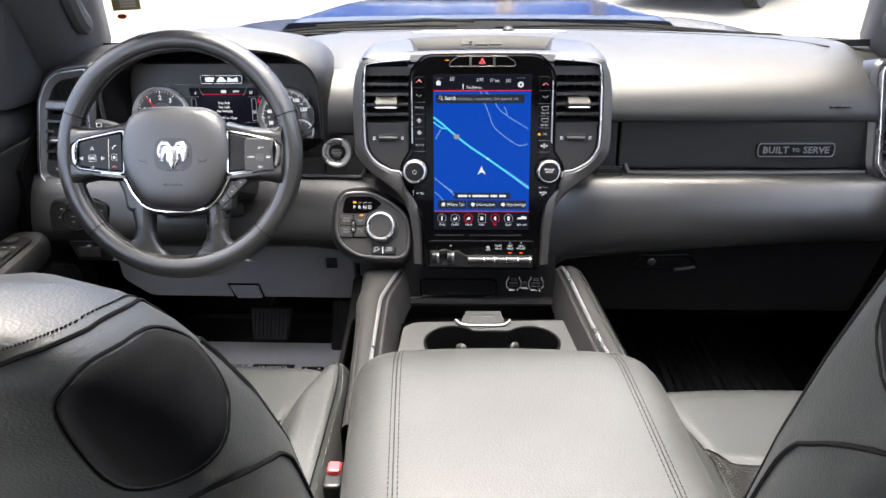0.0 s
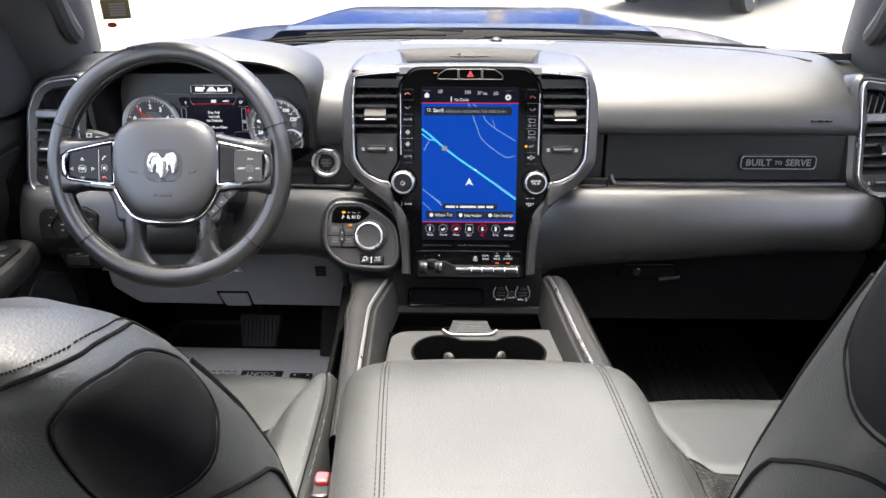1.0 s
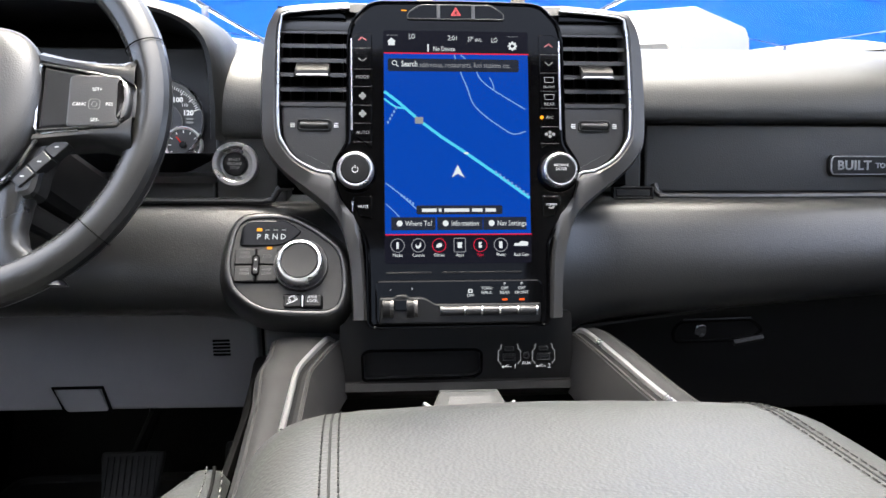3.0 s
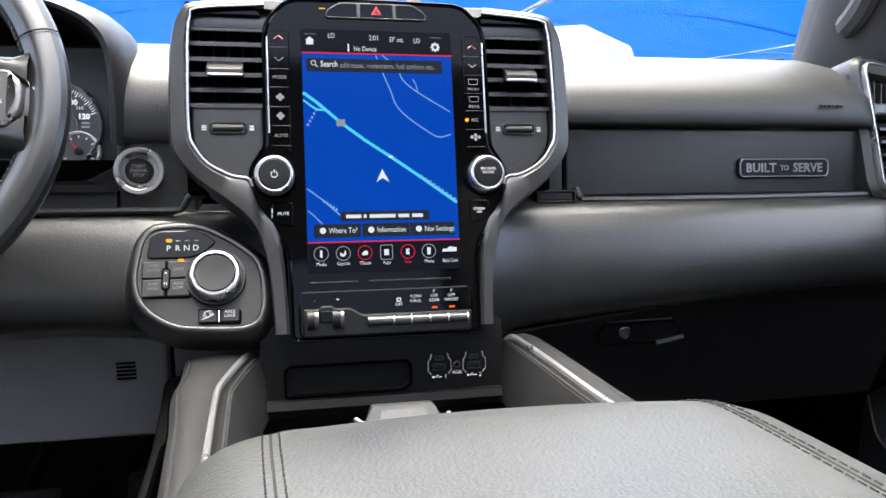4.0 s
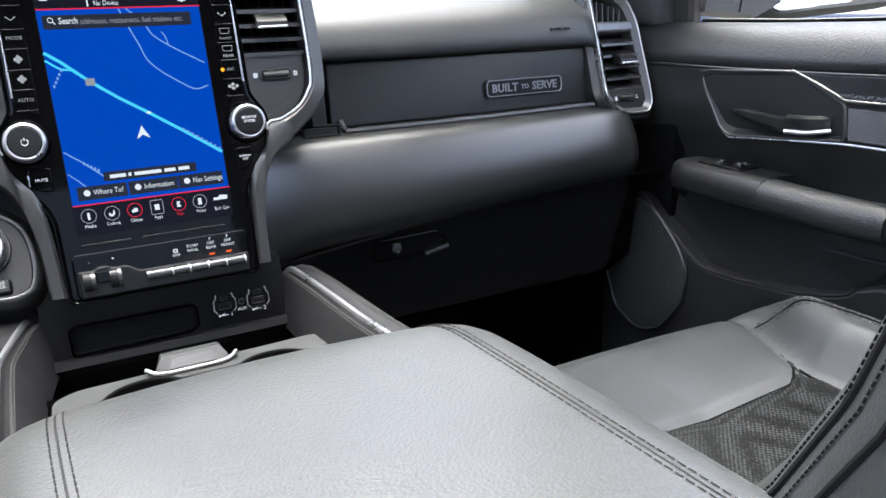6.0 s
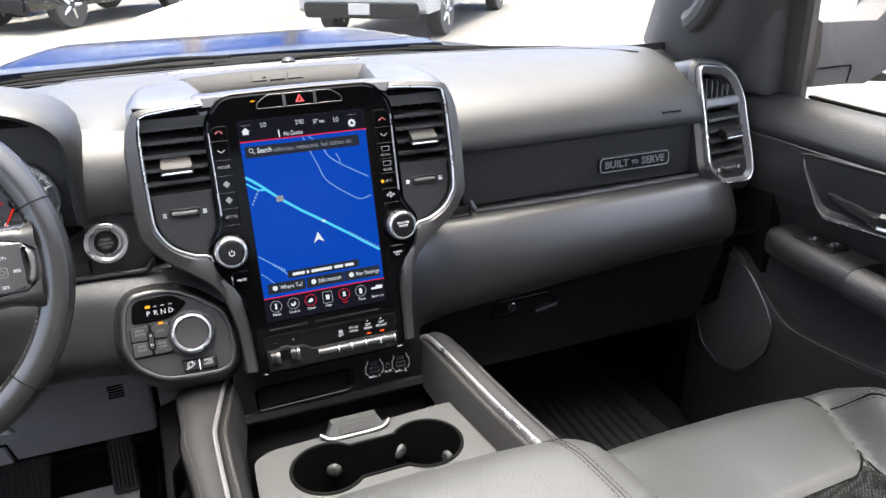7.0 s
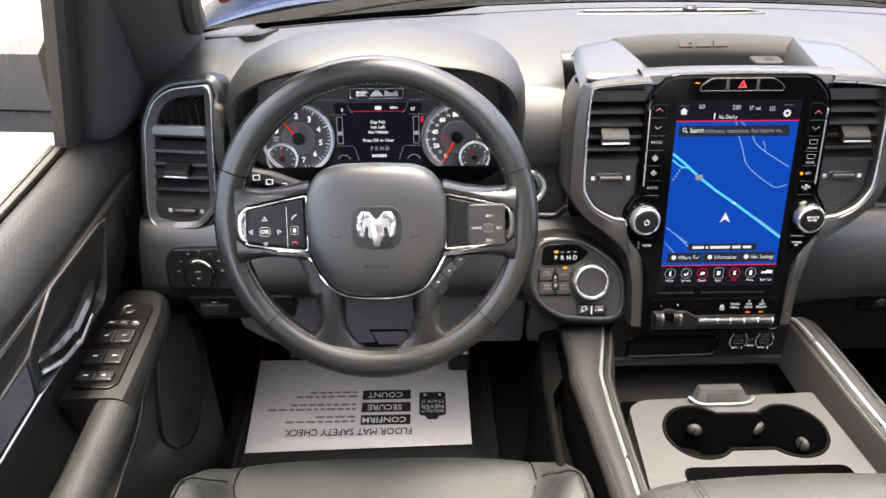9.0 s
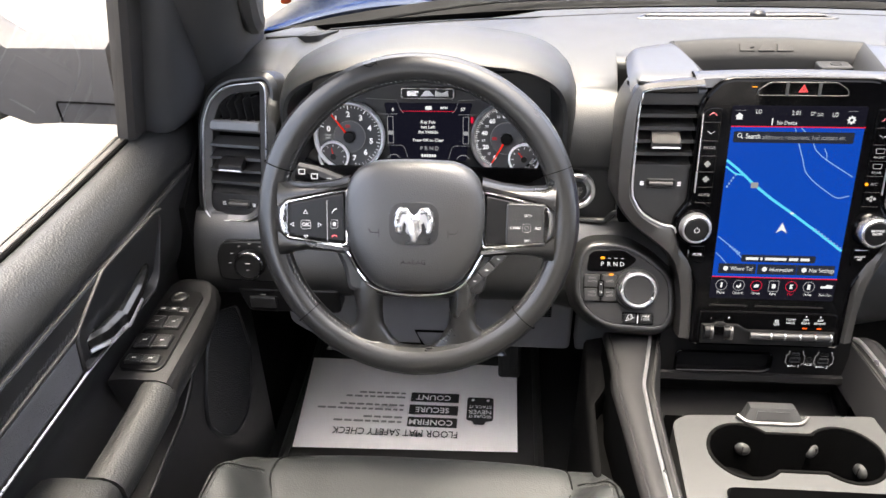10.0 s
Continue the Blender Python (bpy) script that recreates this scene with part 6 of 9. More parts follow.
def round_key(name, x0, x1, v, h, n, mat, parent, label=""):
    """A key with a rounded back, lying along the row."""
    bm = bmesh.new()
    arc = [(v + h / 2 * math.cos(a), 0.008 + (n - 0.008) * math.sin(a) ** 0.7) for a in [math.pi * k / 10 for k in range(11)]]
    rings(bm, [[xf(S, (x, y_, z_)) for y_, z_ in arc] for x in (x0, x1)], True, True, closed=True)
    return part(name, bm, mat, parent, label, sharp=50)


for x in (-0.0785, -0.0525):
    tg = round_key("toggle", x - 0.0055, x + 0.0022, -0.1515, 0.020, 0.0165, DARK, bank)
    round_key("toggle_edge", x + 0.0024, x + 0.0062, -0.1515, 0.020, 0.0175, TITAN, tg)
bm = bmesh.new()
plate(bm, rrect(0.016, 0.012, 0.002, -0.0635, -0.148), 0.008, 0.012, 0.001, S)
part("toggle_bridge", bm, GLOSS, bank)
for k in range(5):
    x0, x1 = ((-0.0218, 0.0043), (0.0065, 0.0228), (0.0250, 0.0426), (0.0448, 0.0626), (0.0648, 0.0838))[k]
    kb = round_key("switch", x0, x1, -0.1548, 0.0105, 0.0150, KEYSILVER, bank, "satin grey rocker switch")
    round_key("switch_edge", x1 + 0.0002, x1 + 0.0018, -0.1548, 0.0110, 0.0155, SATIN, kb)
for x, s, on in ((0.0121, "OFF", 0), (0.0303, "TOW/\nHAUL", 0), (0.0503, "P\nOFF\nREAR", 1), (0.0692, "P\nOFF\nFRONT", 1)):
    letters(s, 0.0047, S @ pose(x, (-0.1385 if s == "OFF" else -0.1355) + 0.0023 * s.count("\n"), 0.0068), UI_WHITE, bank)
    if s == "OFF":
        bm = bmesh.new()
        band(bm, rrect(0.005, 0.0042, 0.001, x, -0.1335), 0.0012, 0.0062, 0.007, 0.0001, S)
        part("key_symbol", bm, UI_WHITE, bank)
    if on:
        bm = bmesh.new()
        plate(bm, rrect(0.006, 0.0022, 0.0006, x, -0.1432), 0.006, 0.0071, 0.0002, S)
        part("lamp", bm, UI_ORANGE, bank, "lit amber lamp")
letters("+", 0.006, S @ pose(-0.0518, -0.1308, 0.0068), UI_PRINT, bank)
letters("-", 0.006, S @ pose(-0.0753, -0.1308, 0.0068), UI_PRINT, bank)
for k in range(3):
    bm = bmesh.new()
    plate(bm, rrect((0.05, 0.028, 0.06)[k], 0.0022, 0.0008, (-0.055, -0.005, 0.04)[k], -0.113), 0.0035, 0.0048, 0.0004, S)
    part("slot_mark", bm, DARK, bank)

# ---- steering wheel ----
W = local((-0.4665, -0.1025, 1.287), (1, 0, 0), (0, 0.391, 0.9205))
wheel = thing("steering_wheel", "black leather steering wheel with silver-framed button pods", "steering wheel", at=tuple(W.translation))
RR, rr = 0.1744, 0.0168
bm = bmesh.new()
NS, NT = 96, 16
loops = []
for k in range(NS):
    a = 2 * math.pi * k / NS
    # thicker grips near ten, two, four and eight o'clock
    g = 1 + 0.07 * sum(math.exp(-((math.degrees(a) - c + 180) % 360 - 180) ** 2 / 160) for c in (38, 142)) + 0.1 * math.exp(-((math.degrees(a) - 270 + 180) % 360 - 180) ** 2 / 900)
    loops.append([W @ Vector(((RR + rr * g * math.cos(b)) * math.cos(a), (RR + rr * g * math.cos(b)) * math.sin(a), rr * g * 0.92 * math.sin(b))) for b in [2 * math.pi * j / NT for j in range(NT)]])
loops.append(loops[0])
rings(bm, loops)
bmesh.ops.remove_doubles(bm, verts=bm.verts[:], dist=1e-6)
rim = part("rim", bm, WHEEL, wheel, "worn black leather rim")
for deg in (20, 160, 222, 318):
    a = radians(deg)
    bm = bmesh.new()
    c = Vector((RR * math.cos(a), RR * math.sin(a), 0))
    d = Vector((math.cos(a), math.sin(a), 0))
    tube(bm, [W @ (c + d * (rr * 1.075) * math.cos(b) + Vector((0, 0, rr * 1.03 * math.sin(b)))) for b in [2 * math.pi * j / 20 for j in range(20)]], 0.0006, closed=True, seg=4)
    part("leather_seam", bm, DSTITCH, rim)
bm = bmesh.new()
for deg in [d for d in range(-40, 221, 2)] + list(range(226, 314, 2)):
    a = radians(deg)
    r1 = RR - rr * 0.93
    p = Vector((r1 * math.cos(a), r1 * math.sin(a), rr * 0.38))
    q = Vector(((r1 + 0.001) * math.cos(a + 0.014), (r1 + 0.001) * math.sin(a + 0.014), rr * 0.52))
    tube(bm, [W @ p, W @ q], 0.0007, seg=4)
tagged(part("rim_stitching", bm, material("pale thread", (0.07, 0.07, 0.069), 0.8, var=0.1), rim), kind="stuff")

# spoke carrier behind the hub
bm = bmesh.new()
car_ = mirror([(0.0, 0.045), (0.07, 0.042), (0.085, 0.036), (0.150, 0.024), (0.166, 0.018), (0.166, -0.016), (0.150, -0.026), (0.100, -0.033), (0.086, -0.058), (0.082, -0.088), (0.0, -0.096)])
plate(bm, rounded(car_, 0.01, 3), -0.012, 0.012, 0.006, W)
part("spoke", bm, PLASTIC, wheel)
for sx in (-1, 1):
    # lower spokes
    rows = []
    for v, x0, x1, n in ((-0.074, 0.034, 0.082, 0.012), (-0.090, 0.041, 0.075, 0.0135), (-0.115, 0.0415, 0.071, 0.012), (-0.130, 0.040, 0.074, 0.010), (-0.146, 0.030, 0.094, 0.009), (-0.165, 0.010, 0.11, 0.004)):
        mid = (x0 + x1) / 2
        rows.append([xf(W, (sx * x, v, z)) for x, z in ((x0, -0.008), (x0 - 0.001, 0.0), (x0 + 0.006, n * 0.8), (mid - 0.006, n), (mid + 0.006, n), (x1 - 0.006, n * 0.8), (x1 + 0.001, 0.0), (x1, -0.008))])
    bm = bmesh.new()
    rings(bm, rows, True, True)
    part("lower_spoke", bm, WHEEL, wheel, sharp=60)
    # pods
    o = rounded([(sx * x, v) for x, v in ((0.078, 0.036), (0.116, 0.0285), (0.151, 0.0205), (0.1585, 0.012), (0.1595, -0.002), (0.1575, -0.015), (0.151, -0.0235), (0.116, -0.0285), (0.078, -0.032))], 0.006, 4)
    bm = bmesh.new()
    band(bm, o, 0.0030, 0.010, 0.0205, 0.0012, W)
    fr_ = part("pod_frame", bm, DCHROME, wheel, "bright thin pod frame")
    bm = bmesh.new()
    plate(bm, rounded([(sx * x, v) for x, v in ((0.148, 0.0205), (0.1585, 0.0125), (0.160, -0.002), (0.158, -0.0155), (0.149, -0.0235), (0.1505, -0.013), (0.1525, 0.0), (0.151, 0.011))], 0.003, 3), 0.012, 0.0215, 0.003, W)
    part("frame_end", bm, SATIN if sx < 0 else FRAMESATIN, fr_, "wide satin silver end of the pod frame")
    # leather of the side spokes, above and below the pod
    for vs in (((0.078, 0.037, 0.050), (0.10, 0.0325, 0.044), (0.13, 0.0265, 0.040), (0.15, 0.0215, 0.041), (0.162, 0.012, 0.050)), ((0.078, -0.033, -0.045), (0.10, -0.0315, -0.042), (0.13, -0.0275, -0.040), (0.15, -0.0245, -0.044), (0.162, -0.014, -0.054))):
        bm = bmesh.new()
        rings(bm, [[xf(W, (sx * x, v0 + (v1 - v0) * f, n)) for f, n in ((0.0, 0.004), (0.05, 0.0185), (0.4, 0.0195), (0.8, 0.013), (1.0, 0.0), (1.0, -0.01))] for x, v0, v1 in vs], closed=False)
        part("side_spoke", bm, WHEEL, wheel, sharp=60)
    bm = bmesh.new()
    plate(bm, offs(ccw(o), 0.004), 0.010, 0.0185, 0.002, W)
    pod = part("button_pod", bm, DARK, wheel)
    if sx < 0:
        bm = bmesh.new()
        box(bm, (-0.103, -0.003, 0.0186), (0.0005, 0.05, 0.0006), 0.0001, W)
        for c in ((-0.1445, -0.0073, 2), (-0.1125, -0.0073, 0), (-0.1285, 0.0072, 1), (-0.1285, -0.0215, 3)):
            d = radians(90 * c[2])
            tri_ = [(c[0] + 0.0033 * math.cos(d + k * 2.094), c[1] + 0.0033 * math.sin(d + k * 2.094)) for k in range(3)]
            band(bm, ccw(tri_), 0.0006, 0.0183, 0.0190, 0.0001, W)
        band(bm, rrect(0.012, 0.0105, 0.003, -0.1285, -0.0073), 0.0004, 0.0183, 0.0189, 0.0001, W)
        part("symbols", bm, UI_PRINT, pod)
        letters("OK", 0.0062, W @ pose(-0.1285, -0.0073, 0.0190), UI_PRINT, pod, bold=0.0002)
        bm = bmesh.new()
        tube(bm, cr([W @ Vector(p) for p in ((-0.0970, 0.0065, 0.0188), (-0.0960, 0.0090, 0.0188), (-0.0935, 0.0115, 0.0188), (-0.0915, 0.0120, 0.0188))], 4), 0.0007, seg=4)
        band(bm, rrect(0.0085, 0.010, 0.002, -0.0945, -0.006), 0.0003, 0.018, 0.0189, 0.0001, W)
        plate(bm, rrect(0.0035, 0.0045, 0.001, -0.0945, -0.006), 0.018, 0.0190, 0.0002, W)
        part("phone_symbols", bm, UI_PRINT, pod)
        bm = bmesh.new()
        tube(bm, [W @ Vector((-0.0945 + 0.003 * math.cos(a), -0.0215 + 0.0022 * math.sin(a), 0.0188)) for a in [math.pi * k / 6 for k in range(7)]], 0.0007, seg=4)
        part("hang_up_symbol", bm, material("red print key", (0.35, 0.03, 0.03), 0.5, var=0.05), pod)
    else:
        bm = bmesh.new()
        plate(bm, rrect(0.046, 0.05, 0.006, 0.129, -0.002), 0.012, 0.0205, 0.002, W)
        pad_ = part("cruise_pad", bm, PLASTIC, pod)
        bm = bmesh.new()
        band(bm, rrect(0.010, 0.010, 0.003, 0.1295, -0.0056), 0.0005, 0.0200, 0.0210, 0.0001, W)
        band(bm, circle(0.0026, 0.1295, -0.0056, 12), 0.0005, 0.0200, 0.0209, 0.0001, W)
        part("cruise_button", bm, UI_DIM, pad_)
        for s, x, v in (("CANC", 0.1165, -0.0056), ("RES", 0.1425, -0.0056), ("SET+", 0.131, 0.0085), ("SET-", 0.131, -0.0205)):
            letters(s, 0.0042, W @ pose(x, v, 0.0207), UI_PRINT, pad_)
# side buttons below the right pod
for k in range(3):
    bm = bmesh.new()
    B = W @ pose(0.098 - 0.0135 * k, -0.0435 - 0.0135 * k, 0.0, 0, 0, -45)
    plate(bm, rrect(0.0115, 0.0180, 0.0015, 0, 0), 0.002, 0.0145, 0.001, B)
    sb_ = part("side_button", bm, PLASTIC, wheel)
    bm = bmesh.new()
    plate(bm, rrect(0.0035, 0.0012, 0.0003, 0, 0), 0.014, 0.0148, 0.0001, B @ pose(0, 0, 0, 0, 0, 45))
    part("button_print", bm, UI_PRINT, sb_)
# hub
bm = bmesh.new()
hub_o = mirror([(0.0, -0.086), (0.030, -0.0845), (0.051, -0.0755), (0.066, -0.056), (0.0785, -0.032), (0.083, 0.0), (0.082, 0.025), (0.077, 0.046), (0.064, 0.062), (0.045, 0.0695), (0.0, 0.071)])
hub_o = rounded(hub_o, 0.012, 3)
hub_o = ccw(hub_o)
loops = []
for d, n in ((0.002, 0.004), (0.0, 0.010), (0.0, 0.017), (0.002, 0.0215), (0.007, 0.0255), (0.014, 0.028), (0.026, 0.0300), (0.042, 0.0310)):
    s = 1 - d / 0.085
    loops.append([xf(W, (x * s, -0.008 + (v + 0.008) * s, n)) for x, v in hub_o])
rings(bm, loops, True, True)
hub = part("airbag_cover", bm, HUBSKIN, wheel, "rounded black airbag cover", sharp=60)
bm = bmesh.new()
edge_ = [(0.0, -0.0885), (0.030, -0.0865), (0.0505, -0.0795), (0.066, -0.0640), (0.080, -0.0390), (0.091, -0.0315), (0.116, -0.0290)]
tube(bm, [xf(W, (p.x, p.y, 0.0165)) for p in cr([(-x, v, 0) for x, v in edge_[:0:-1]] + [(x, v, 0) for x, v in edge_], 4)], 0.0022, seg=8)
part("lower_trim", bm, DCHROME, wheel, "thin bright line under the hub")
# plain emblem in one piece
E_ = W @ pose(0.001, -0.002, 0.0303)
bm = bmesh.new()
plate(bm, rrect(0.058, 0.050, 0.018, 0, 0, 6), -0.002, 0.001, 0.0008, E_)
em = part("emblem_field", bm, WHEEL, hub)
bm = bmesh.new()
em_o = mirror([(0.0, -0.0217), (0.0035, -0.021), (0.005, -0.0148), (0.0097, -0.0086), (0.009, -0.001), (0.011, 0.0024), (0.0131, -0.0028), (0.0145, -0.0117), (0.0207, -0.0097), (0.0228, 0.0007), (0.0214, 0.0128), (0.0166, 0.019), (0.0076, 0.0183), (0.0041, 0.0128), (0.0, 0.0093)])
plate(bm, em_o, 0.0, 0.0040, 0.0012, E_)
part("emblem_plate", bm, SATIN, em)
bm = bmesh.new()
plate(bm, mirror([(0.0, -0.0205), (0.0028, -0.020), (0.0038, -0.0140), (0.0068, -0.0080), (0.0062, 0.0), (0.0072, 0.0060), (0.0032, 0.0085), (0.0, 0.0075)]), 0.0042, 0.0075, 0.0022, E_)
for sx in (-1, 1):
    tube(bm, [E_ @ p for p in cr([(sx * x, v, 0.0038) for x, v in ((0.0075, 0.0142), (0.0110, 0.0152), (0.0152, 0.0142), (0.0185, 0.0080), (0.0192, 0.0), (0.0172, -0.0080))], 5)], 0.0036, seg=8)
part("emblem", bm, EMBLEM, em, "bright silver emblem", sharp=25)
letters("AIRBAG", 0.0078, W @ pose(0, -0.047, 0.0306), HOLE, hub, depth=0.0004, spacing=1.1)
for sx in (-1, 1):
    bm = bmesh.new()
    tube(bm, [W @ Vector((sx * x, v, 0.0306)) for x, v in ((0.040, -0.018), (0.040, -0.009), (0.040, -0.013), (0.049, -0.013), (0.052, -0.009))], 0.0007, seg=4)
    part("horn_mark", bm, DARK, hub)
# column
col = thing("steering_column", "black plastic steering column shroud with control stalks", "steering column", at=(-0.4665, 0.03, 1.23))
bm = bmesh.new()
rows = []
for k, (n, w_, h_) in enumerate(((-0.012, 0.05, 0.036), (-0.03, 0.052, 0.038), (-0.10, 0.056, 0.042), (-0.22, 0.06, 0.045))):
    rows.append([xf(W, (x, v - 0.03, n)) for x, v in rrect(w_ * 2, h_ * 2, 0.03, 0, 0, 4)])
rings(bm, rows, True, True)
part("shroud", bm, DARK, col)
bm = bmesh.new()
pts = [W @ Vector(p) for p in ((-0.05, 0.010, -0.085), (-0.09, 0.026, -0.075), (-0.135, 0.044, -0.06), (-0.158, 0.050, -0.06))]
tube(bm, pts, [0.012, 0.012, 0.0135, 0.012], seg=12)
stk = part("stalk", bm, DARK, col)
bm = bmesh.new()
for k in range(4):
    top_ = (-0.0588, -0.0518, -0.0462, -0.0468)[k]
    band(bm, rrect(0.0085, 0.007, 0.001, -(0.102 + 0.016 * k), 0.033 + 0.0056 * k), 0.0011, top_ - 0.003, top_, 0.0002, W)
part("stalk_print", bm, UI_PRINT, stk)
bm = bmesh.new()
rings(bm, [[xf(W, (x, v, n)) for x, v in rrect(0.10, 0.03, 0.01, 0.0, -0.085)] for n in (-0.16, -0.05)], True, True)
part("tilt_lever", bm, DARK, col)

# ---- instrument cluster ----
C = local((-0.478, 0.167, 1.281), (1, 0, 0), (0, 0.2, 0.98))
clu = thing("instrument_cluster", "instrument cluster with two round dials and a small display", "instrument cluster", at=tuple(C.translation))
bm = bmesh.new()
plate(bm, rounded([(-0.20, -0.09), (0.21, -0.09), (0.21, 0.085), (-0.20, 0.085)], 0.03, 4), -0.02, -0.004, 0.002, C)
part("backing", bm, material("cluster backing", (0.009, 0.009, 0.0092), 0.4, var=0.2, spec=0.4), clu)
bm = bmesh.new()
plate(bm, rounded([(-0.19, -0.088), (0.2, -0.088), (0.2, -0.045), (0.15, -0.072), (-0.15, -0.072), (-0.19, -0.045)], 0.008, 3), -0.01, 0.012, 0.005, C)
part("lower_cowl", bm, DARK, clu)
NEEDLE = glow("red needle", (0.7, 0.02, 0.01), 0.5, (0.5, 0.02, 0.01))
DIAL = material("dial face", (0.03, 0.03, 0.0305), 0.5, var=0.15)
DIALMID = material("dial centre", (0.07, 0.07, 0.071), 0.42, var=0.12, metal=0.3)
for gx, labels, a0, a1, na in ((-0.119, "01234567", 160, -80, 128), (0.117, ("0", "20", "40", "60", "80", "100", "120"), 240, 20, 240)):
    G = C @ pose(gx, -0.011, 0)
    bm = bmesh.new()
    lathe(bm, [(0.0535, -0.004), (0.0535, 0.010), (0.0515, 0.012), (0.0490, 0.007), (0.0485, 0.0)], G, 56, False)
    # the left ring's stronger glare is put into a paler material
    dial = part("dial_ring", bm, SILVER if gx < 0 else SATIN, clu, "metal dial ring, the left one coloured paler for its glare")
    bm = bmesh.new()
    lathe(bm, [(0.0487, -0.004), (0.0486, 0.0005), (0.024, -0.001), (0.0235, 0.002), (0.001, 0.002)], G, 48)
    part("dial_face", bm, DIAL, dial)
    bm = bmesh.new()
    plate(bm, circle(0.0236, 0, 0, 32), 0.001, 0.0023, 0.0003, G)
    part("dial_centre", bm, DIALMID, dial, "grey brushed dial centre")
    bm = bmesh.new()
    n = 35 if gx < 0 else 60
    for k in range(n + 1):
        a = radians(a0 + (a1 - a0) * k / n)
        big = k % 5 == 0
        r0, r1 = (0.041 if big else 0.0435), 0.0475
        tube(bm, [G @ Vector((r0 * math.cos(a), r0 * math.sin(a), 0.0012)), G @ Vector((r1 * math.cos(a), r1 * math.sin(a), 0.0016))], 0.0006 if big else 0.0004, seg=4)
    tagged(part("tick_marks", bm, DIAL_PRINT, dial), kind="stuff")
    for i, s in enumerate(labels):
        a = radians(a0 + (a1 - a0) * i / (len(labels) - 1))
        letters(s, 0.0112 if gx < 0 else 0.0088, G @ pose(0.0335 * math.cos(a), 0.0335 * math.sin(a), 0.0018), DIAL_PRINT, dial, bold=0.00035)
    if gx > 0:
        for i in range(6):
            a = radians(a0 + (a1 - a0) * (2 * i + 1) / 12)
            letters(str(20 * i + 10), 0.0055, G @ pose(0.0345 * math.cos(a), 0.0345 * math.sin(a), 0.0018), DIAL_PRINT, dial)
    bm = bmesh.new()
    for v in (0.0, -0.0045):
        box(bm, (-0.033 if gx < 0 else 0.033, (0.002 if gx < 0 else 0.004) + v, 0.0012), (0.009, 0.0022, 0.0006), 0.0002, G)
    part("unit_print", bm, UI_GREY, dial)
    bm = bmesh.new()
    band(bm, circle(0.0245, 0, 0, 32), 0.0006, 0.0, 0.0026, 0.0002, G)
    part("inner_ring", bm, UI_DIM, dial)
    bm = bmesh.new()
    plate(bm, rrect(0.007, 0.005, 0.0015, -0.002 if gx < 0 else -0.018, 0.016 if gx < 0 else 0.0), 0.001, 0.0026, 0.0002, G)
    part("warning_lamp", bm, RED, dial, "small red warning lamp")
    bm = bmesh.new()
    a = radians(na)
    tube(bm, [G @ Vector((0, 0, 0.005)), G @ Vector((0.043 * math.cos(a), 0.043 * math.sin(a), 0.004))], [0.0017, 0.0008], seg=6)
    part("needle", bm, NEEDLE, dial)
    bm = bmesh.new()
    lathe(bm, [(0.009, 0.002), (0.009, 0.006), (0.0075, 0.0075), (0.001, 0.0078)], G, 20)
    part("needle_hub", bm, DARK, dial)
    sg = G @ pose(-0.0255 if gx < 0 else 0.0265, -0.030, 0.004)
    bm = bmesh.new()
    lathe(bm, [(0.0235, -0.006), (0.0235, 0.004), (0.0222, 0.0052), (0.0205, 0.003), (0.0203, 0.001)], sg, 40, False)
    sd = part("small_dial_ring", bm, SILVER, clu, "bright small dial ring")
    bm = bmesh.new()
    lathe(bm, [(0.0204, -0.004), (0.0203, 0.0015), (0.001, 0.0015)], sg, 32)
    part("small_dial_face", bm, DIAL, sd)
    bm = bmesh.new()
    for k in range(9):
        a = radians(210 - 240 * k / 8)
        tube(bm, [sg @ Vector((0.0155 * math.cos(a), 0.0155 * math.sin(a), 0.002)), sg @ Vector((0.0185 * math.cos(a), 0.0185 * math.sin(a), 0.002))], 0.0005, seg=4)
    part("small_ticks", bm, DIAL_PRINT, sd)
    bm = bmesh.new()
    a = radians(100 if gx < 0 else 130)
    tube(bm, [sg @ Vector((0, 0, 0.003)), sg @ Vector((0.0135 * math.cos(a), 0.0135 * math.sin(a), 0.003))], [0.001, 0.0005], seg=4)
    part("small_needle", bm, NEEDLE, sd)
    bm = bmesh.new()
    lathe(bm, [(0.0045, 0.001), (0.0045, 0.004), (0.001, 0.0045)], sg, 14)
    part("needle_hub", bm, DARK, sd)
# badge over the display
bm = bmesh.new()
plate(bm, rrect(0.078, 0.0155, 0.004, 0.0, 0.0555), -0.004, 0.006, 0.0015, C)
bd = part("cluster_badge", bm, DARK, clu)
bm = bmesh.new()
band(bm, rrect(0.078, 0.0155, 0.004, 0.0, 0.0555), 0.0014, 0.004, 0.0072, 0.0005, C)
part("badge_rim", bm, BRUSHED, bd)
for i, x in enumerate((-0.021, 0.0, 0.021)):
    sh_ = ([(-0.009, -0.0042), (-0.009, 0.0042), (0.008, 0.0042), (0.009, 0.0005), (0.004, -0.0008), (0.009, -0.0042)], [(-0.01, -0.0042), (-0.003, 0.0042), (0.003, 0.0042), (0.01, -0.0042)], [(-0.01, -0.0042), (-0.009, 0.0042), (0.0, 0.0005), (0.009, 0.0042), (0.01, -0.0042)])[i]
    bm = bmesh.new()
    plate(bm, [(x + a, 0.0555 + b) for a, b in sh_], 0.004, 0.0072, 0.0005, C)
    part("badge_block", bm, BRUSHED, bd)
bm = bmesh.new()
plate(bm, rounded([(-0.066, 0.040), (0.066, 0.040), (0.062, 0.026), (0.058, -0.046), (-0.058, -0.046), (-0.062, 0.026)], 0.004, 3), -0.004, 0.001, 0.001, C)
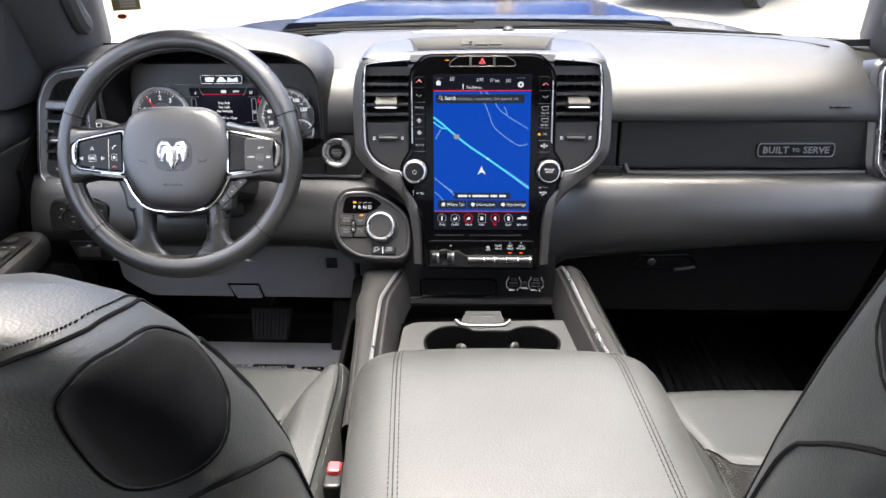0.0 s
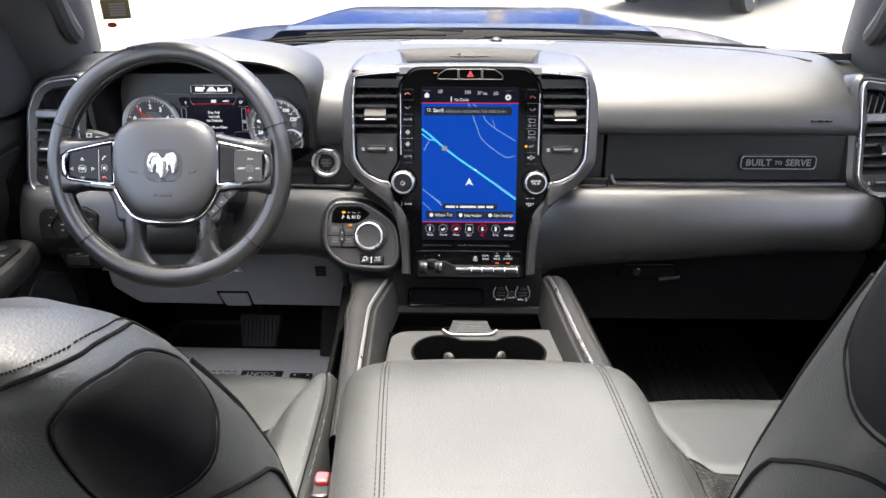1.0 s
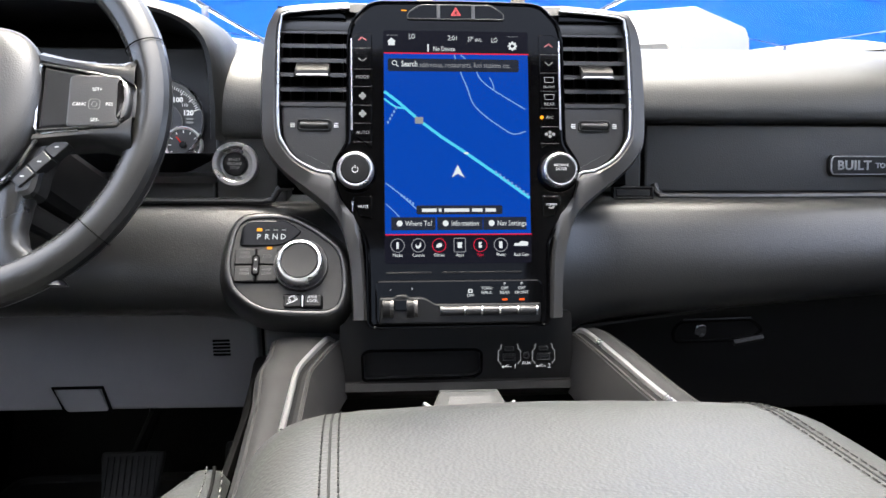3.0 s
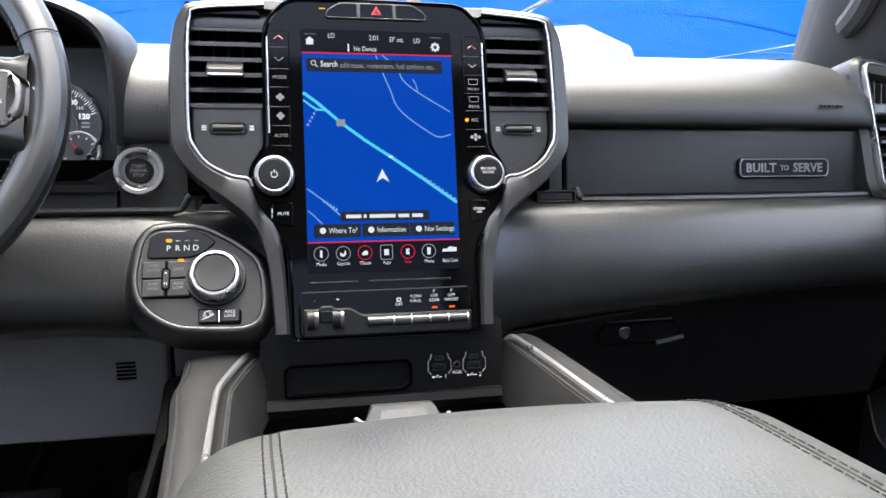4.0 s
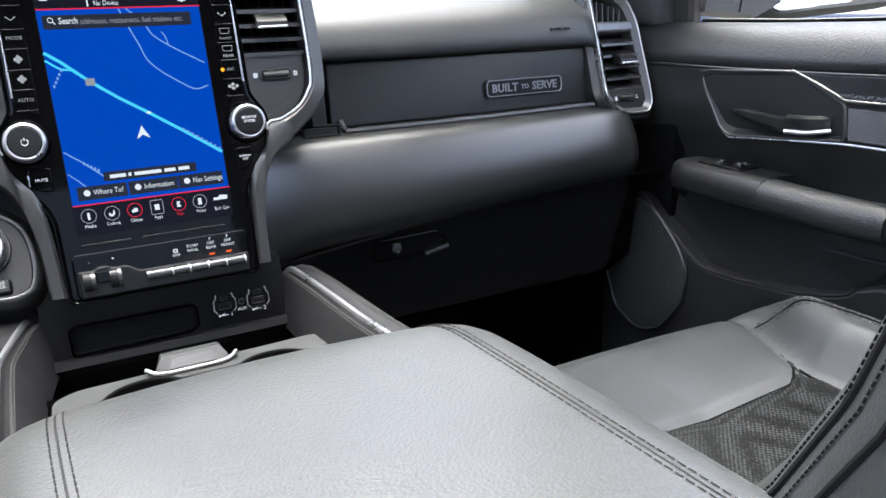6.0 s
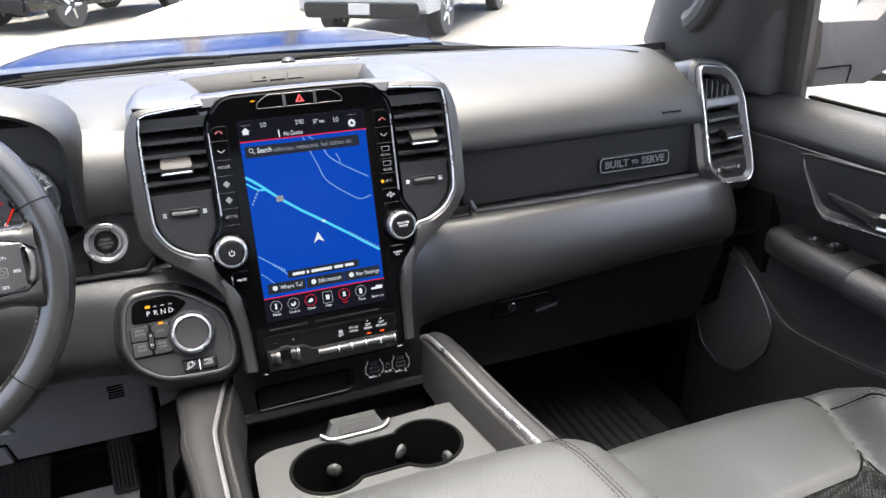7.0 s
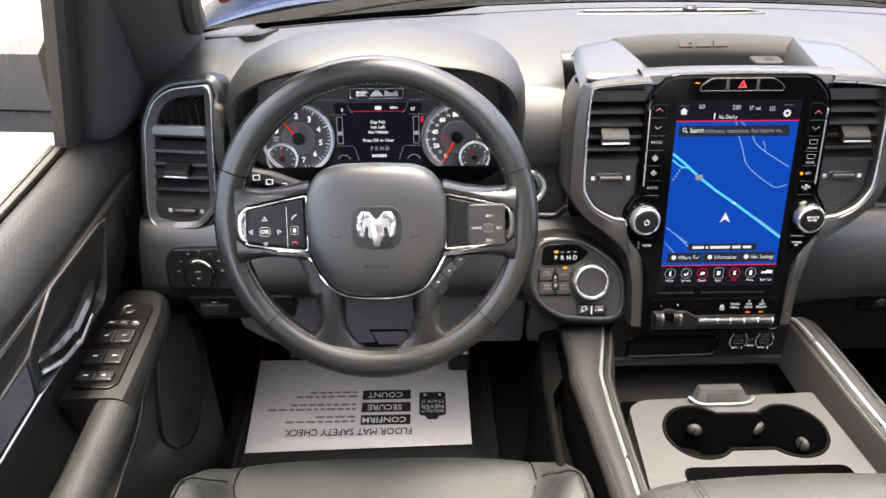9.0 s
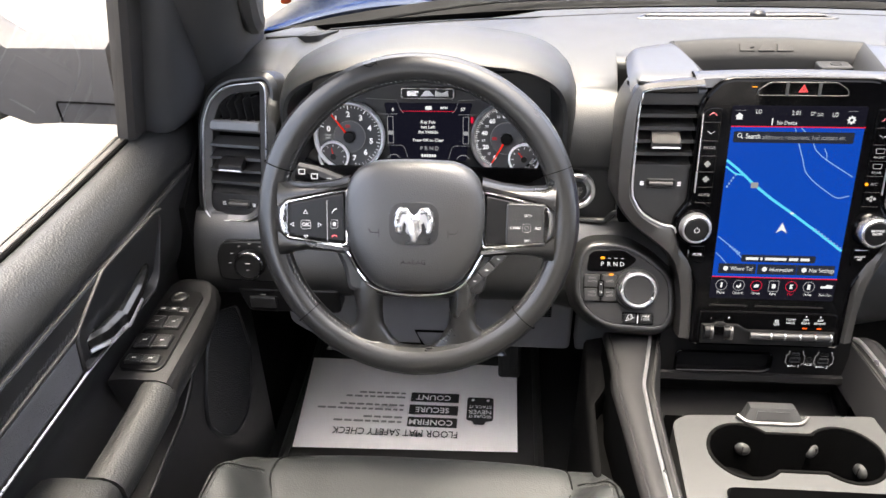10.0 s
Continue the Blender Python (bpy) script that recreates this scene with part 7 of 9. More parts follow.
ds = part("display", bm, UI_BLACK, clu, "small lit message display")
Dm = C @ pose(0, 0, 0.0014)
for s, x, v, z in (("Key Fob", 0, 0.0125, 0.0066), ("has Left", 0, 0.0050, 0.0066), ("the Vehicle", 0, -0.0025, 0.0066), ("Press OK to Clear", 0, -0.0150, 0.0061), ("P R N D", 0.002, -0.0275, 0.0082), ("MPH", 0.024, 0.0335, 0.0054), ("57", 0.052, 0.0315, 0.0066), ("0", -0.052, 0.0305, 0.0066)):
    letters(s, z, Dm @ pose(x, v, 0), UI_WHITE if s != "P R N D" else UI_GREY, ds, depth=0.0001, bold=0.00015)
bm = bmesh.new()
plate(bm, rrect(0.0095, 0.0055, 0.001, 0.001, 0.0335), 0.0, 0.0003, 0.0001, Dm)
part("display_mark", bm, UI_WHITE, ds)
bm = bmesh.new()
for k in range(6):
    plate(bm, rrect(0.003, 0.0045, 0.0005, -0.009 + 0.0038 * k, -0.0385, 1), 0.0, 0.0003, 0.0001, Dm)
tagged(part("odometer_bars", bm, UI_WHITE, ds), kind="stuff")
bm = bmesh.new()
plate(bm, [(-0.04, 0.0282), (0.04, 0.0282), (0.04, 0.0290), (-0.04, 0.0290)], 0.0, 0.0003, 0.0001, Dm)
plate(bm, rrect(0.004, 0.009, 0.001, 0.0655, 0.016), 0.0, 0.0003, 0.0001, Dm)
part("red_marks", bm, UI_RED, ds)
for sx in (-1, 1):
    # thin frame lines of the corner cells
    for ln in (((0.092, 0.047), (0.046, 0.045), (0.041, 0.031), (0.036, 0.026)), ((0.046, 0.024), (0.078, 0.024), (0.092, 0.029)), ((0.030, -0.045), (0.036, -0.026), (0.040, -0.023), (0.064, -0.023))):
        bm = bmesh.new()
        tube(bm, [Dm @ Vector((sx * x, v, 0.0004)) for x, v in ln], 0.0004, seg=4)
        part("cell_line", bm, UI_DIM, ds)
for x in (-0.0565, 0.0565):
    bm = bmesh.new()
    band(bm, rrect(0.009, 0.041, 0.001, x, 0.0005), 0.0008, 0.0, 0.0005, 0.0001, Dm)
    plate(bm, rrect(0.007, 0.006, 0.001, x, -0.004), 0.0, 0.0005, 0.0001, Dm)
    part("bar_gauge", bm, UI_GREY, ds)
    bm = bmesh.new()
    tube(bm, [Dm @ Vector((x * 0.93 + 0.010 * math.cos(a), -0.047 + 0.010 * math.sin(a), 0.0004)) for a in [radians(20 + 140 * k / 8) for k in range(9)]], 0.0005, seg=4)
    part("arc_gauge", bm, UI_GREY, ds)

# ---- console ----
con = thing("centre_console", "grey and black centre console with high side rails", "console", at=(0.02, -0.2, 0.57))
TZ = 0.99
RL = [(-0.140, 0.030, 1.020), (-0.146, 0.0, 1.034), (-0.152, -0.025, 1.036), (-0.160, -0.06, 1.036), (-0.168, -0.094, 1.034), (-0.169, -0.12, 1.033), (-0.168, -0.18, 1.03), (-0.165, -0.28, 1.03), (-0.160, -0.42, 1.03)]
RRt = [(0.140, 0.030, 1.020), (0.148, 0.010, 1.036), (0.156, -0.03, 1.036), (0.164, -0.09, 1.034), (0.176, -0.18, 1.03), (0.190, -0.28, 1.03), (0.21, -0.42, 1.03)]
RAILW = ((-0.42, 0.026), (-0.30, 0.028), (-0.165, 0.034), (-0.07, 0.044), (-0.025, 0.056), (0.0, 0.064), (0.03, 0.068))


for pts, sx in ((RL, -1), (RRt, 1)):
    ctr = cr(pts, 4)
    cap_, low_, floor_ = [], [], []
    for p in ctr:
        w_ = ramp(RAILW, p.y) if sx < 0 else 0.03
        # an open slot runs along the outer side of the driver's rail
        g = max(w_ + 0.002, 0.226 + p.x) if sx < 0 else w_ + 0.002
        drop = ramp(((-0.42, 0.11), (-0.32, 0.09), (-0.22, 0.06), (-0.06, 0.05), (0.0, 0.03), (0.03, 0.0)), p.y) if sx < 0 else 0.0
        shut = ramp(((-0.42, 1.0), (-0.36, 1.0), (-0.33, 0.0), (-0.07, 0.0), (-0.045, 1.0), (0.03, 1.0)), p.y) if sx < 0 else 1.0
        inn = g + (w_ + 0.0005 - g) * shut
        cap_.append([p + Vector((sx * dx, 0, dz)) for dx, dz in ((w_ + 0.0015, -0.09), (w_ + 0.001, -0.012), (w_ - 0.001, -0.006), (w_ - 0.005, -0.0025), (w_ - 0.007, -0.0035), (w_ - 0.010, -0.001), (w_ * 0.5, 0.001), (0.004, 0.0), (0.0, -0.004))])
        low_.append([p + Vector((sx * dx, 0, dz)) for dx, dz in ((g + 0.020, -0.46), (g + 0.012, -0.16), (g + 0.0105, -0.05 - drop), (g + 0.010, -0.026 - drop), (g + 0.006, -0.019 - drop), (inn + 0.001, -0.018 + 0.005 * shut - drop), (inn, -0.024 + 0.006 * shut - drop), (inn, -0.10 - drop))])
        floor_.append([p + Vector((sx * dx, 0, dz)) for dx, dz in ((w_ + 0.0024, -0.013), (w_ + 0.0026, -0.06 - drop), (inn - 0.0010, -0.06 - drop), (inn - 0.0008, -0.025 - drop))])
    # the side wall's shade is put into its colour
    for nm_, rows, mt, lb in (("rail_cap", cap_, RAILGREY, "grey moulded rail"), ("side_wall", low_, WALLSHADE, "moulded side wall, its shade put into a near-black colour"), ("side_slot", floor_, HOLE, "")):
        bm = bmesh.new()
        rings(bm, rows, closed=False)
        part(nm_, bm, mt, con, lb, sharp=60)
    bm = bmesh.new()
    rings(bm, [[p + Vector((sx * dx, 0, dz)) for dx, dz in ((0.003, -0.002), (0.0005, 0.0012), (-0.002, -0.001), (-0.0025, -0.005), (0.003, -0.006))] for p in ctr], True, True)
    part("rail_edge", bm, SATIN, con, "bright satin rail edge")
    bm = bmesh.new()
    rings(bm, [[p + Vector((sx * dx, 0, dz)) for dx, dz in ((-0.002, -0.005), (-0.006, -0.007), (-0.0105, -0.006), (-0.0105, -0.012), (-0.002, -0.012))] for p in ctr], True, True)
    part("rail_groove", bm, DARK, con)
    bm = bmesh.new()
    tube(bm, [p + Vector((sx * -0.0115, 0, -0.005)) for p in ctr], 0.0013, seg=8)
    part("inner_edge", bm, TITAN, con, "thin satin line")
    bm = bmesh.new()
    rows = []
    for p in ctr:
        k = 1.0 if p.y < -0.1 else max(0.25, 1 - (p.y + 0.1) / 0.12)
        rows.append([p + Vector((sx * dx, 0, dz)) for dx, dz in ((-0.0115, -0.006), (-0.014, -0.0065), (-0.018 - 0.006 * k, -0.03), (-0.022 - 0.008 * k, -0.07))])
    rings(bm, rows, closed=False)
    part("rail_liner", bm, RAILGREY, con, "grey inner rail", sharp=50)

# tray with two cup wells
bm = bmesh.new()
tray_o = rounded([(-0.137, -0.305), (0.172, -0.305), (0.158, -0.112), (0.140, -0.098), (-0.110, -0.108), (-0.130, -0.122)], 0.014, 4)
CX1, CX2, CY, CR = -0.046, 0.080, -0.168, 0.0445
cup = []
neck = 0.030
a0 = math.asin(neck / CR)
for k in range(29):
    a = a0 + (2 * math.pi - 2 * a0) * k / 28
    cup.append((CX1 + CR * math.cos(a), CY + CR * math.sin(a)))
for k in range(29):
    a = math.pi + a0 + (2 * math.pi - 2 * a0) * k / 28
    cup.append((CX2 + CR * math.cos(a), CY + CR * math.sin(a)))
slot = rrect(0.216, 0.07, 0.014, 0.022, -0.262)
holed(bm, tray_o, [cup, slot], TZ, (0.088, 0.085, 0.06))
part("tray", bm, GREYPLASTIC, con, "grey tray with two cup wells", sharp=35)
bm = bmesh.new()
band(bm, offs(ccw(cup), -0.0035), 0.0045, TZ - 0.002, TZ + 0.0022, 0.001)
plate(bm, offs(ccw(cup), 0.001), TZ - 0.084, TZ - 0.080, 0.001)
rings(bm, [[Vector((x, y, z)) for x, y in offs(ccw(cup), 0.0012)] for z in (TZ - 0.083, TZ + 0.0005)])
part("cup_liner", bm, HOLE, con, "black cup holder liner")
for cx_, ang, z in ((CX1, 71, 0.9504), (CX2, 126, 0.9576), (CX2, 27, 0.9396)):
    # a rounded spring tongue with a slit, set into the wall of the well
    J = pose(cx_, CY, z, 0, 0, ang) @ pose(CR - 0.0012, 0, 0, 0, -90, 0)
    bm = bmesh.new()
    rings(bm, [[xf(J, (x * s_, y * s_, n)) for x, y in circle(0.0105, 0, 0, 20)] for s_, n in ((1.0, -0.003), (1.0, 0.001), (0.9, 0.004), (0.6, 0.0062), (0.15, 0.007))], False, True)
    fg = part("cup_finger", bm, RUBBER, con, sharp=60)
    bm = bmesh.new()
    box(bm, (0.0, 0.0, 0.0062), (0.017, 0.0009, 0.0022), 0.0002, J)
    part("finger_slit", bm, HOLE, fg)
bm = bmesh.new()
plate(bm, offs(ccw(slot), 0.0015), TZ - 0.059, TZ - 0.055, 0.001)
rings(bm, [[Vector((x, y, z)) for x, y in offs(ccw(slot), 0.0012)] for z in (TZ - 0.057, TZ + 0.0005)])
part("slot_liner", bm, DARK, con)
# tray pull
bm = bmesh.new()
rings(bm, [[(-0.036, -0.098, TZ - 0.01), (0.043, -0.098, TZ - 0.01), (0.043, -0.117, TZ + 0.001), (-0.036, -0.117, TZ + 0.001)],
           [(-0.026, -0.092, TZ + 0.013), (0.033, -0.092, TZ + 0.013), (0.033, -0.106, TZ + 0.016), (-0.026, -0.106, TZ + 0.016)]], True, True)
pull = part("tray_pull", bm, GREYPLASTIC, con)
bm = bmesh.new()
rings(bm, [[(-0.020, -0.1145, TZ + 0.004), (0.027, -0.1145, TZ + 0.004), (0.024, -0.1085, TZ + 0.0125), (-0.017, -0.1085, TZ + 0.0125)], [(-0.020, -0.1165, TZ + 0.0045), (0.027, -0.1165, TZ + 0.0045), (0.024, -0.1095, TZ + 0.013), (-0.017, -0.1095, TZ + 0.013)]], True, True)
part("pull_recess", bm, PLASTIC, pull)
bm = bmesh.new()
tube(bm, cr([(-0.043, -0.110, TZ + 0.006), (-0.030, -0.1195, TZ + 0.0025), (0.0, -0.1205, TZ + 0.002), (0.036, -0.1195, TZ + 0.0025), (0.049, -0.110, TZ + 0.006)], 4), 0.0026, seg=8)
part("pull_edge", bm, FRAMESATIN, pull, "satin metal lower edge")

# socket panel and cubby under the screen
U = local((0, -0.008, 1.01), (1, 0, 0), (0, 0.12, 1))
outer = rounded([(-0.135, -0.028), (0.135, -0.028), (0.132, 0.052), (-0.132, 0.052)], 0.006, 3)
cub = rounded([(-0.1055, -0.0235), (0.0180, -0.0215), (0.0265, -0.017), (0.0265, 0.004), (0.022, 0.0072), (-0.1015, 0.0072), (-0.1062, 0.004)], 0.003, 3)
bm = bmesh.new()
holed(bm, outer, [cub], 0.0, (0.01, 0.05), U)
upanel = part("socket_panel", bm, DARK, con, "black panel with a slot and two charging sockets")
bm = bmesh.new()
band(bm, offs(ccw(cub), -0.003), 0.003, -0.001, 0.0025, 0.001, U)
part("slot_edge", bm, GLOSS, upanel)
for x, s in ((0.0602, "1"), (0.0998, "2")):
    so = None
    for sg in (-1, 1):
        # two bright brackets with a notch
        bm = bmesh.new()
        tube(bm, [U @ Vector((x + sg * a_, v_, 0.0012)) for a_, v_ in ((0.0085, 0.0135), (0.0098, 0.0128), (0.0100, 0.0088), (0.0128, 0.0062), (0.0130, -0.0052), (0.0104, -0.0076), (0.0100, -0.0092))], 0.0009, seg=6)
        br = part("socket_frame", bm, UI_DIM, upanel, "pale bracket round the socket")
        so = so or br
    bm = bmesh.new()
    band(bm, rrect(0.011, 0.0052, 0.0016, x, 0.0085), 0.0009, 0.0, 0.0014, 0.0003, U)
    plate(bm, rrect(0.0092, 0.0034, 0.0008, x, 0.0085), -0.002, 0.0003, 0.0002, U)
    part("small_socket", bm, PLASTIC, so)
    bm = bmesh.new()
    band(bm, rrect(0.0150, 0.0082, 0.001, x, -0.0012), 0.0012, 0.0, 0.0018, 0.0004, U)
    plate(bm, rrect(0.0110, 0.0035, 0.0004, x, -0.0005), -0.001, 0.0010, 0.0002, U)
    part("socket", bm, PLASTIC, so)
    letters(s, 0.0072, U @ pose(x + 0.0068, -0.0122, 0.0008), UI_PRINT, upanel)
    bm = bmesh.new()
    tube(bm, [U @ Vector((x - 0.0075, -0.0122, 0.0008)), U @ Vector((x + 0.0025, -0.0122, 0.0008))], 0.0004, seg=4)
    tube(bm, [U @ Vector((x - 0.005, -0.0122, 0.0008)), U @ Vector((x - 0.003, -0.0102, 0.0008)), U @ Vector((x - 0.0008, -0.0102, 0.0008))], 0.0004, seg=4)
    plate(bm, circle(0.0013, x - 0.0072, -0.0122, 10), 0.0, 0.0012, 0.0003, U)
    part("usb_symbol", bm, UI_PRINT, upanel)
bm = bmesh.new()
lathe(bm, [(0.0042, 0.0), (0.0042, 0.0016), (0.0028, 0.0018), (0.0024, -0.002)], U @ pose(0.080, 0.0004, 0), 16)
part("aux_socket", bm, TITAN, upanel)
letters("AUX", 0.0052, U @ pose(0.080, -0.0082, 0.0008), UI_PRINT, upanel)
bm = bmesh.new()
rings(bm, [[(x, y, z) for x in (-0.136, 0.0, 0.14)] for y, z in ((-0.006, 0.985), (-0.016, 0.983), (-0.020, 0.975), (-0.012, 0.966), (0.01, 0.955), (0.02, 0.92), (-0.02, 0.905), (-0.10, 0.905), (-0.105, 0.985))], closed=False)
part("lower_cubby", bm, DARK, con)
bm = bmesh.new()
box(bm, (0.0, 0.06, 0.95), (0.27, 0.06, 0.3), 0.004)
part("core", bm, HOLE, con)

# armrest lid
arm = thing("armrest", "wide grey leather centre armrest with twin stitched seams", "armrest", at=(0.035, -0.5, 1.04))


def arm_pt(u, y):
    """u across from -1 to 1; y along. Top surface with rounded front and sides."""
    f = (-0.293 - y)
    cx = 0.0265 - 0.07 * (y + 0.28)
    half = 0.2135
    e = max(0.0, 1 - max(f, 0.0) / 0.085)
    front = 1 - (1 - math.sqrt(max(0.0, 1 - e * e))) * 1.0
    a = abs(u)
    side = math.sqrt(max(0.0, 1 - max(0.0, (a - 0.68) / 0.32) ** 2.4))
    crown_ = 0.010 * (1 - a * a)
    z = 1.029 + 0.056 * side * (0.25 + 0.75 * front) + crown_ * front
    bowx = 0.012 * (a ** 2) * math.exp(-max(f, 0) / 0.08)
    return Vector((cx + u * half * (1 - 0.05 * math.exp(-max(f, 0) / 0.05)), y + 0.0 - bowx, z))


us = [-1, -0.985, -0.95, -0.9, -0.85, -0.8, -0.74, -0.66, -0.55, -0.4, -0.2, 0, 0.2, 0.4, 0.55, 0.66, 0.74, 0.8, 0.85, 0.9, 0.95, 0.985, 1]
ys = [-0.293, -0.2945, -0.298, -0.304, -0.312, -0.323, -0.34, -0.365, -0.40, -0.45, -0.52, -0.6, -0.68, -0.76, -0.83]
bm = bmesh.new()
rows = [[arm_pt(u, -0.294) + Vector((0, 0.002, -0.055)) for u in us]] + [[arm_pt(u, y) for u in us] for y in ys]
rings(bm, rows, closed=False)
lid = part("lid", bm, ARMREST, arm, sharp=70)
bm = bmesh.new()
for sgn in (-1, 1):
    rws = [[arm_pt(sgn, y) + Vector((0, 0, dz)) for dz in (0.0, -0.03)] for y in ys]
    rings(bm, rws, closed=False)
part("lid_side", bm, ARMREST, arm)
bm = bmesh.new()
box(bm, (0.035, -0.57, 0.79), (0.36, 0.53, 0.44), 0.012)
part("bin", bm, PLASTIC, arm, "black console bin under the lid")
LIDTHREAD = material("dark grey thread", (0.010, 0.010, 0.010), 0.85, var=0.1, spec=0.1)
for u in (-0.723, -0.676, 0.676, 0.723):
    bm = bmesh.new()
    yy = -0.297
    while yy > -0.8:
        a_, b_ = arm_pt(u, yy), arm_pt(u, yy - 0.0055)
        tube(bm, [a_ + Vector((0, 0, 0.0004)), b_ + Vector((0, 0, 0.0004))], 0.0006, seg=4)
        yy -= 0.0078
    tagged(part("stitching", bm, LIDTHREAD, lid), kind="stuff")
for u in (-0.70, 0.70):
    bm = bmesh.new()
    tube(bm, [arm_pt(u, -0.295 - 0.52 * k / 24) + Vector((0, 0, -0.0002)) for k in range(25)], 0.0008, seg=6)
    part("seam", bm, LIDTHREAD, lid)

# ---- floor things ----
mat1 = thing("rubber_floor_mat", "black ribbed rubber floor mat in the passenger footwell", "floor mat", at=(0.48, 0.3, FLOOR))
bm = bmesh.new()
plate(bm, rounded([(0.24, -0.05), (0.76, -0.05), (0.74, 0.58), (0.26, 0.58)], 0.05, 4), FLOOR, FLOOR + 0.008, 0.003)
part("base", bm, RUBBER, mat1)
rib = bmesh.new()
box(rib, (0, 0.26, 0), (0.010, 0.54, 0.012), 0.003)
rib_me = mesh_of(rib, "rib", RUBBER)
for k in range(19):
    ob = share("rib", rib_me, Matrix.Translation((0.29 + 0.023 * k - 0.48, -0.3, 0.012)), mat1)
mat2 = thing("rubber_floor_mat", "black rubber floor mat in the driver footwell", "floor mat", at=(-0.5, 0.3, FLOOR))
bm = bmesh.new()
plate(bm, rounded([(-0.80, -0.06), (-0.27, -0.06), (-0.27, 0.58), (-0.80, 0.58)], 0.05, 4), FLOOR, FLOOR + 0.008, 0.003)
band(bm, rounded([(-0.80, -0.06), (-0.27, -0.06), (-0.27, 0.58), (-0.80, 0.58)], 0.05, 4), 0.018, FLOOR, FLOOR + 0.018, 0.006)
part("base", bm, RUBBER, mat2)
# paper sheet on the driver's mat, its text read from the front
PZ = FLOOR + 0.02
paper = thing("paper_floor_sheet", "white printed paper sheet lying on the driver floor mat", "paper", at=(-0.55, 0.3, PZ))
bm = bmesh.new()
cs = [Vector((-0.775, 0.16)), Vector((-0.322, 0.172)), Vector((-0.322, 0.421)), Vector((-0.79, 0.427))]
rws = []
for j in range(13):
    t = j / 12
    a_, b_ = cs[0].lerp(cs[3], t), cs[1].lerp(cs[2], t)
    rws.append([Vector((*a_.lerp(b_, k / 12), PZ + 0.002 * math.sin(k * 0.9) * math.sin(t * 3) + 0.01 * max(0, t - 0.7))) for k in range(13)])
rings(bm, rws, closed=False)
part("sheet", bm, PAPER, paper)
PF = local((-0.55, 0.30, PZ + 0.006), (-1, 0, 0), (0, -1, 0))


letters("FLOOR MAT SAFETY CHECK", 0.0255, PF @ pose(0.022, 0.094, 0), INK, paper, depth=0.0003, width=0.258)
for s, v in (("CONFIRM", 0.063), ("SECURE", 0.0275), ("COUNT", -0.009)):
    bm = bmesh.new()
    plate(bm, rrect(0.103, 0.0265, 0.001, -0.052, v), -0.0004, 0.0002, 0.0001, PF)
    br = part("black_bar", bm, INK, paper)
    letters(s, 0.021, PF @ pose(-0.049, v, 0.0004), PAPER, br, depth=0.0002, bold=0.0003)
bm = bmesh.new()
for v, n_ in ((0.066, 26), (0.053, 13), (0.031, 34), (0.018, 27), (-0.006, 24), (-0.018, 17)):
    x = 0.012
    rng = random.Random(int(v * 1000))
    while x < 0.012 + n_ * 0.0052:
        w_ = rng.uniform(0.008, 0.022)
        plate(bm, rrect(w_, 0.005, 0.001, x + w_ / 2, v, 1), -0.0003, 0.0001, 0.00005, PF)
        x += w_ + 0.004
tagged(part("fine_print", bm, PALEINK, paper), kind="stuff")
bm = bmesh.new()
plate(bm, rounded([(-0.178, -0.014), (-0.122, -0.014), (-0.122, 0.052), (-0.136, 0.055), (-0.138, 0.064), (-0.160, 0.064), (-0.162, 0.055), (-0.178, 0.052)], 0.006, 3), -0.0004, 0.0002, 0.0001, PF)
mt = part("mat_symbol", bm, INK, paper)
for s, z, v in (("SECURE IT", 0.0105, 0.041), ("NEVER", 0.0165, 0.028), ("STACK IT", 0.0115, 0.013)):
    letters(s, z, PF @ pose(-0.150, v, 0.0004), PAPER, mt, depth=0.0002)
bm = bmesh.new()
for x in (-0.166, -0.134):
    plate(bm, circle(0.0035, x, -0.006, 12), 0.0, 0.0004, 0.0001, PF)
part("symbol_holes", bm, PAPER, mt)
# pedals
for nm, x, w_, h_, y, z, lab in (("brake_pedal", -0.505, 0.105, 0.08, 0.36, 0.69, "black ribbed rubber brake pedal"), ("accelerator_pedal", -0.34, 0.048, 0.125, 0.40, 0.662, "black ribbed accelerator pedal")):
    P = local((x, y, z), (1, 0, 0), (0, 0.55, 0.83))
    pd = thing(nm, lab + " in the footwell", "pedal", "foot pedals", at=(x, y, z))
    bm = bmesh.new()
    k_ = 0.8 if nm == "brake_pedal" else 1.0
    plate(bm, rounded([(-w_ / 2 * k_, -h_ / 2), (w_ / 2 * k_, -h_ / 2), (w_ / 2, h_ / 2), (-w_ / 2, h_ / 2)], 0.008, 3), -0.012, 0.0, 0.004, P)
    part("pad", bm, RUBBER, pd)
    for k in range(9 if nm == "brake_pedal" else 6):
        bm = bmesh.new()
        n_ = 9 if nm == "brake_pedal" else 6
        xx = -w_ / 2 * 0.75 + w_ * 0.75 * k / (n_ - 1)
        box(bm, (xx, 0, 0.001), (0.0035, h_ * 0.8, 0.004), 0.001, P)
        part("pad_rib", bm, RUBBER, pd)
    bm = bmesh.new()
    tube(bm, [P @ Vector((0, h_ * 0.3, -0.012)), P @ Vector((0, h_ * 0.3 + 0.1, -0.10)), (x, y + 0.22, z + 0.32), (x, y + 0.40, z + 0.33)], 0.012, seg=8)
    part("lever", bm, DARK, pd)

# ---- seats ----


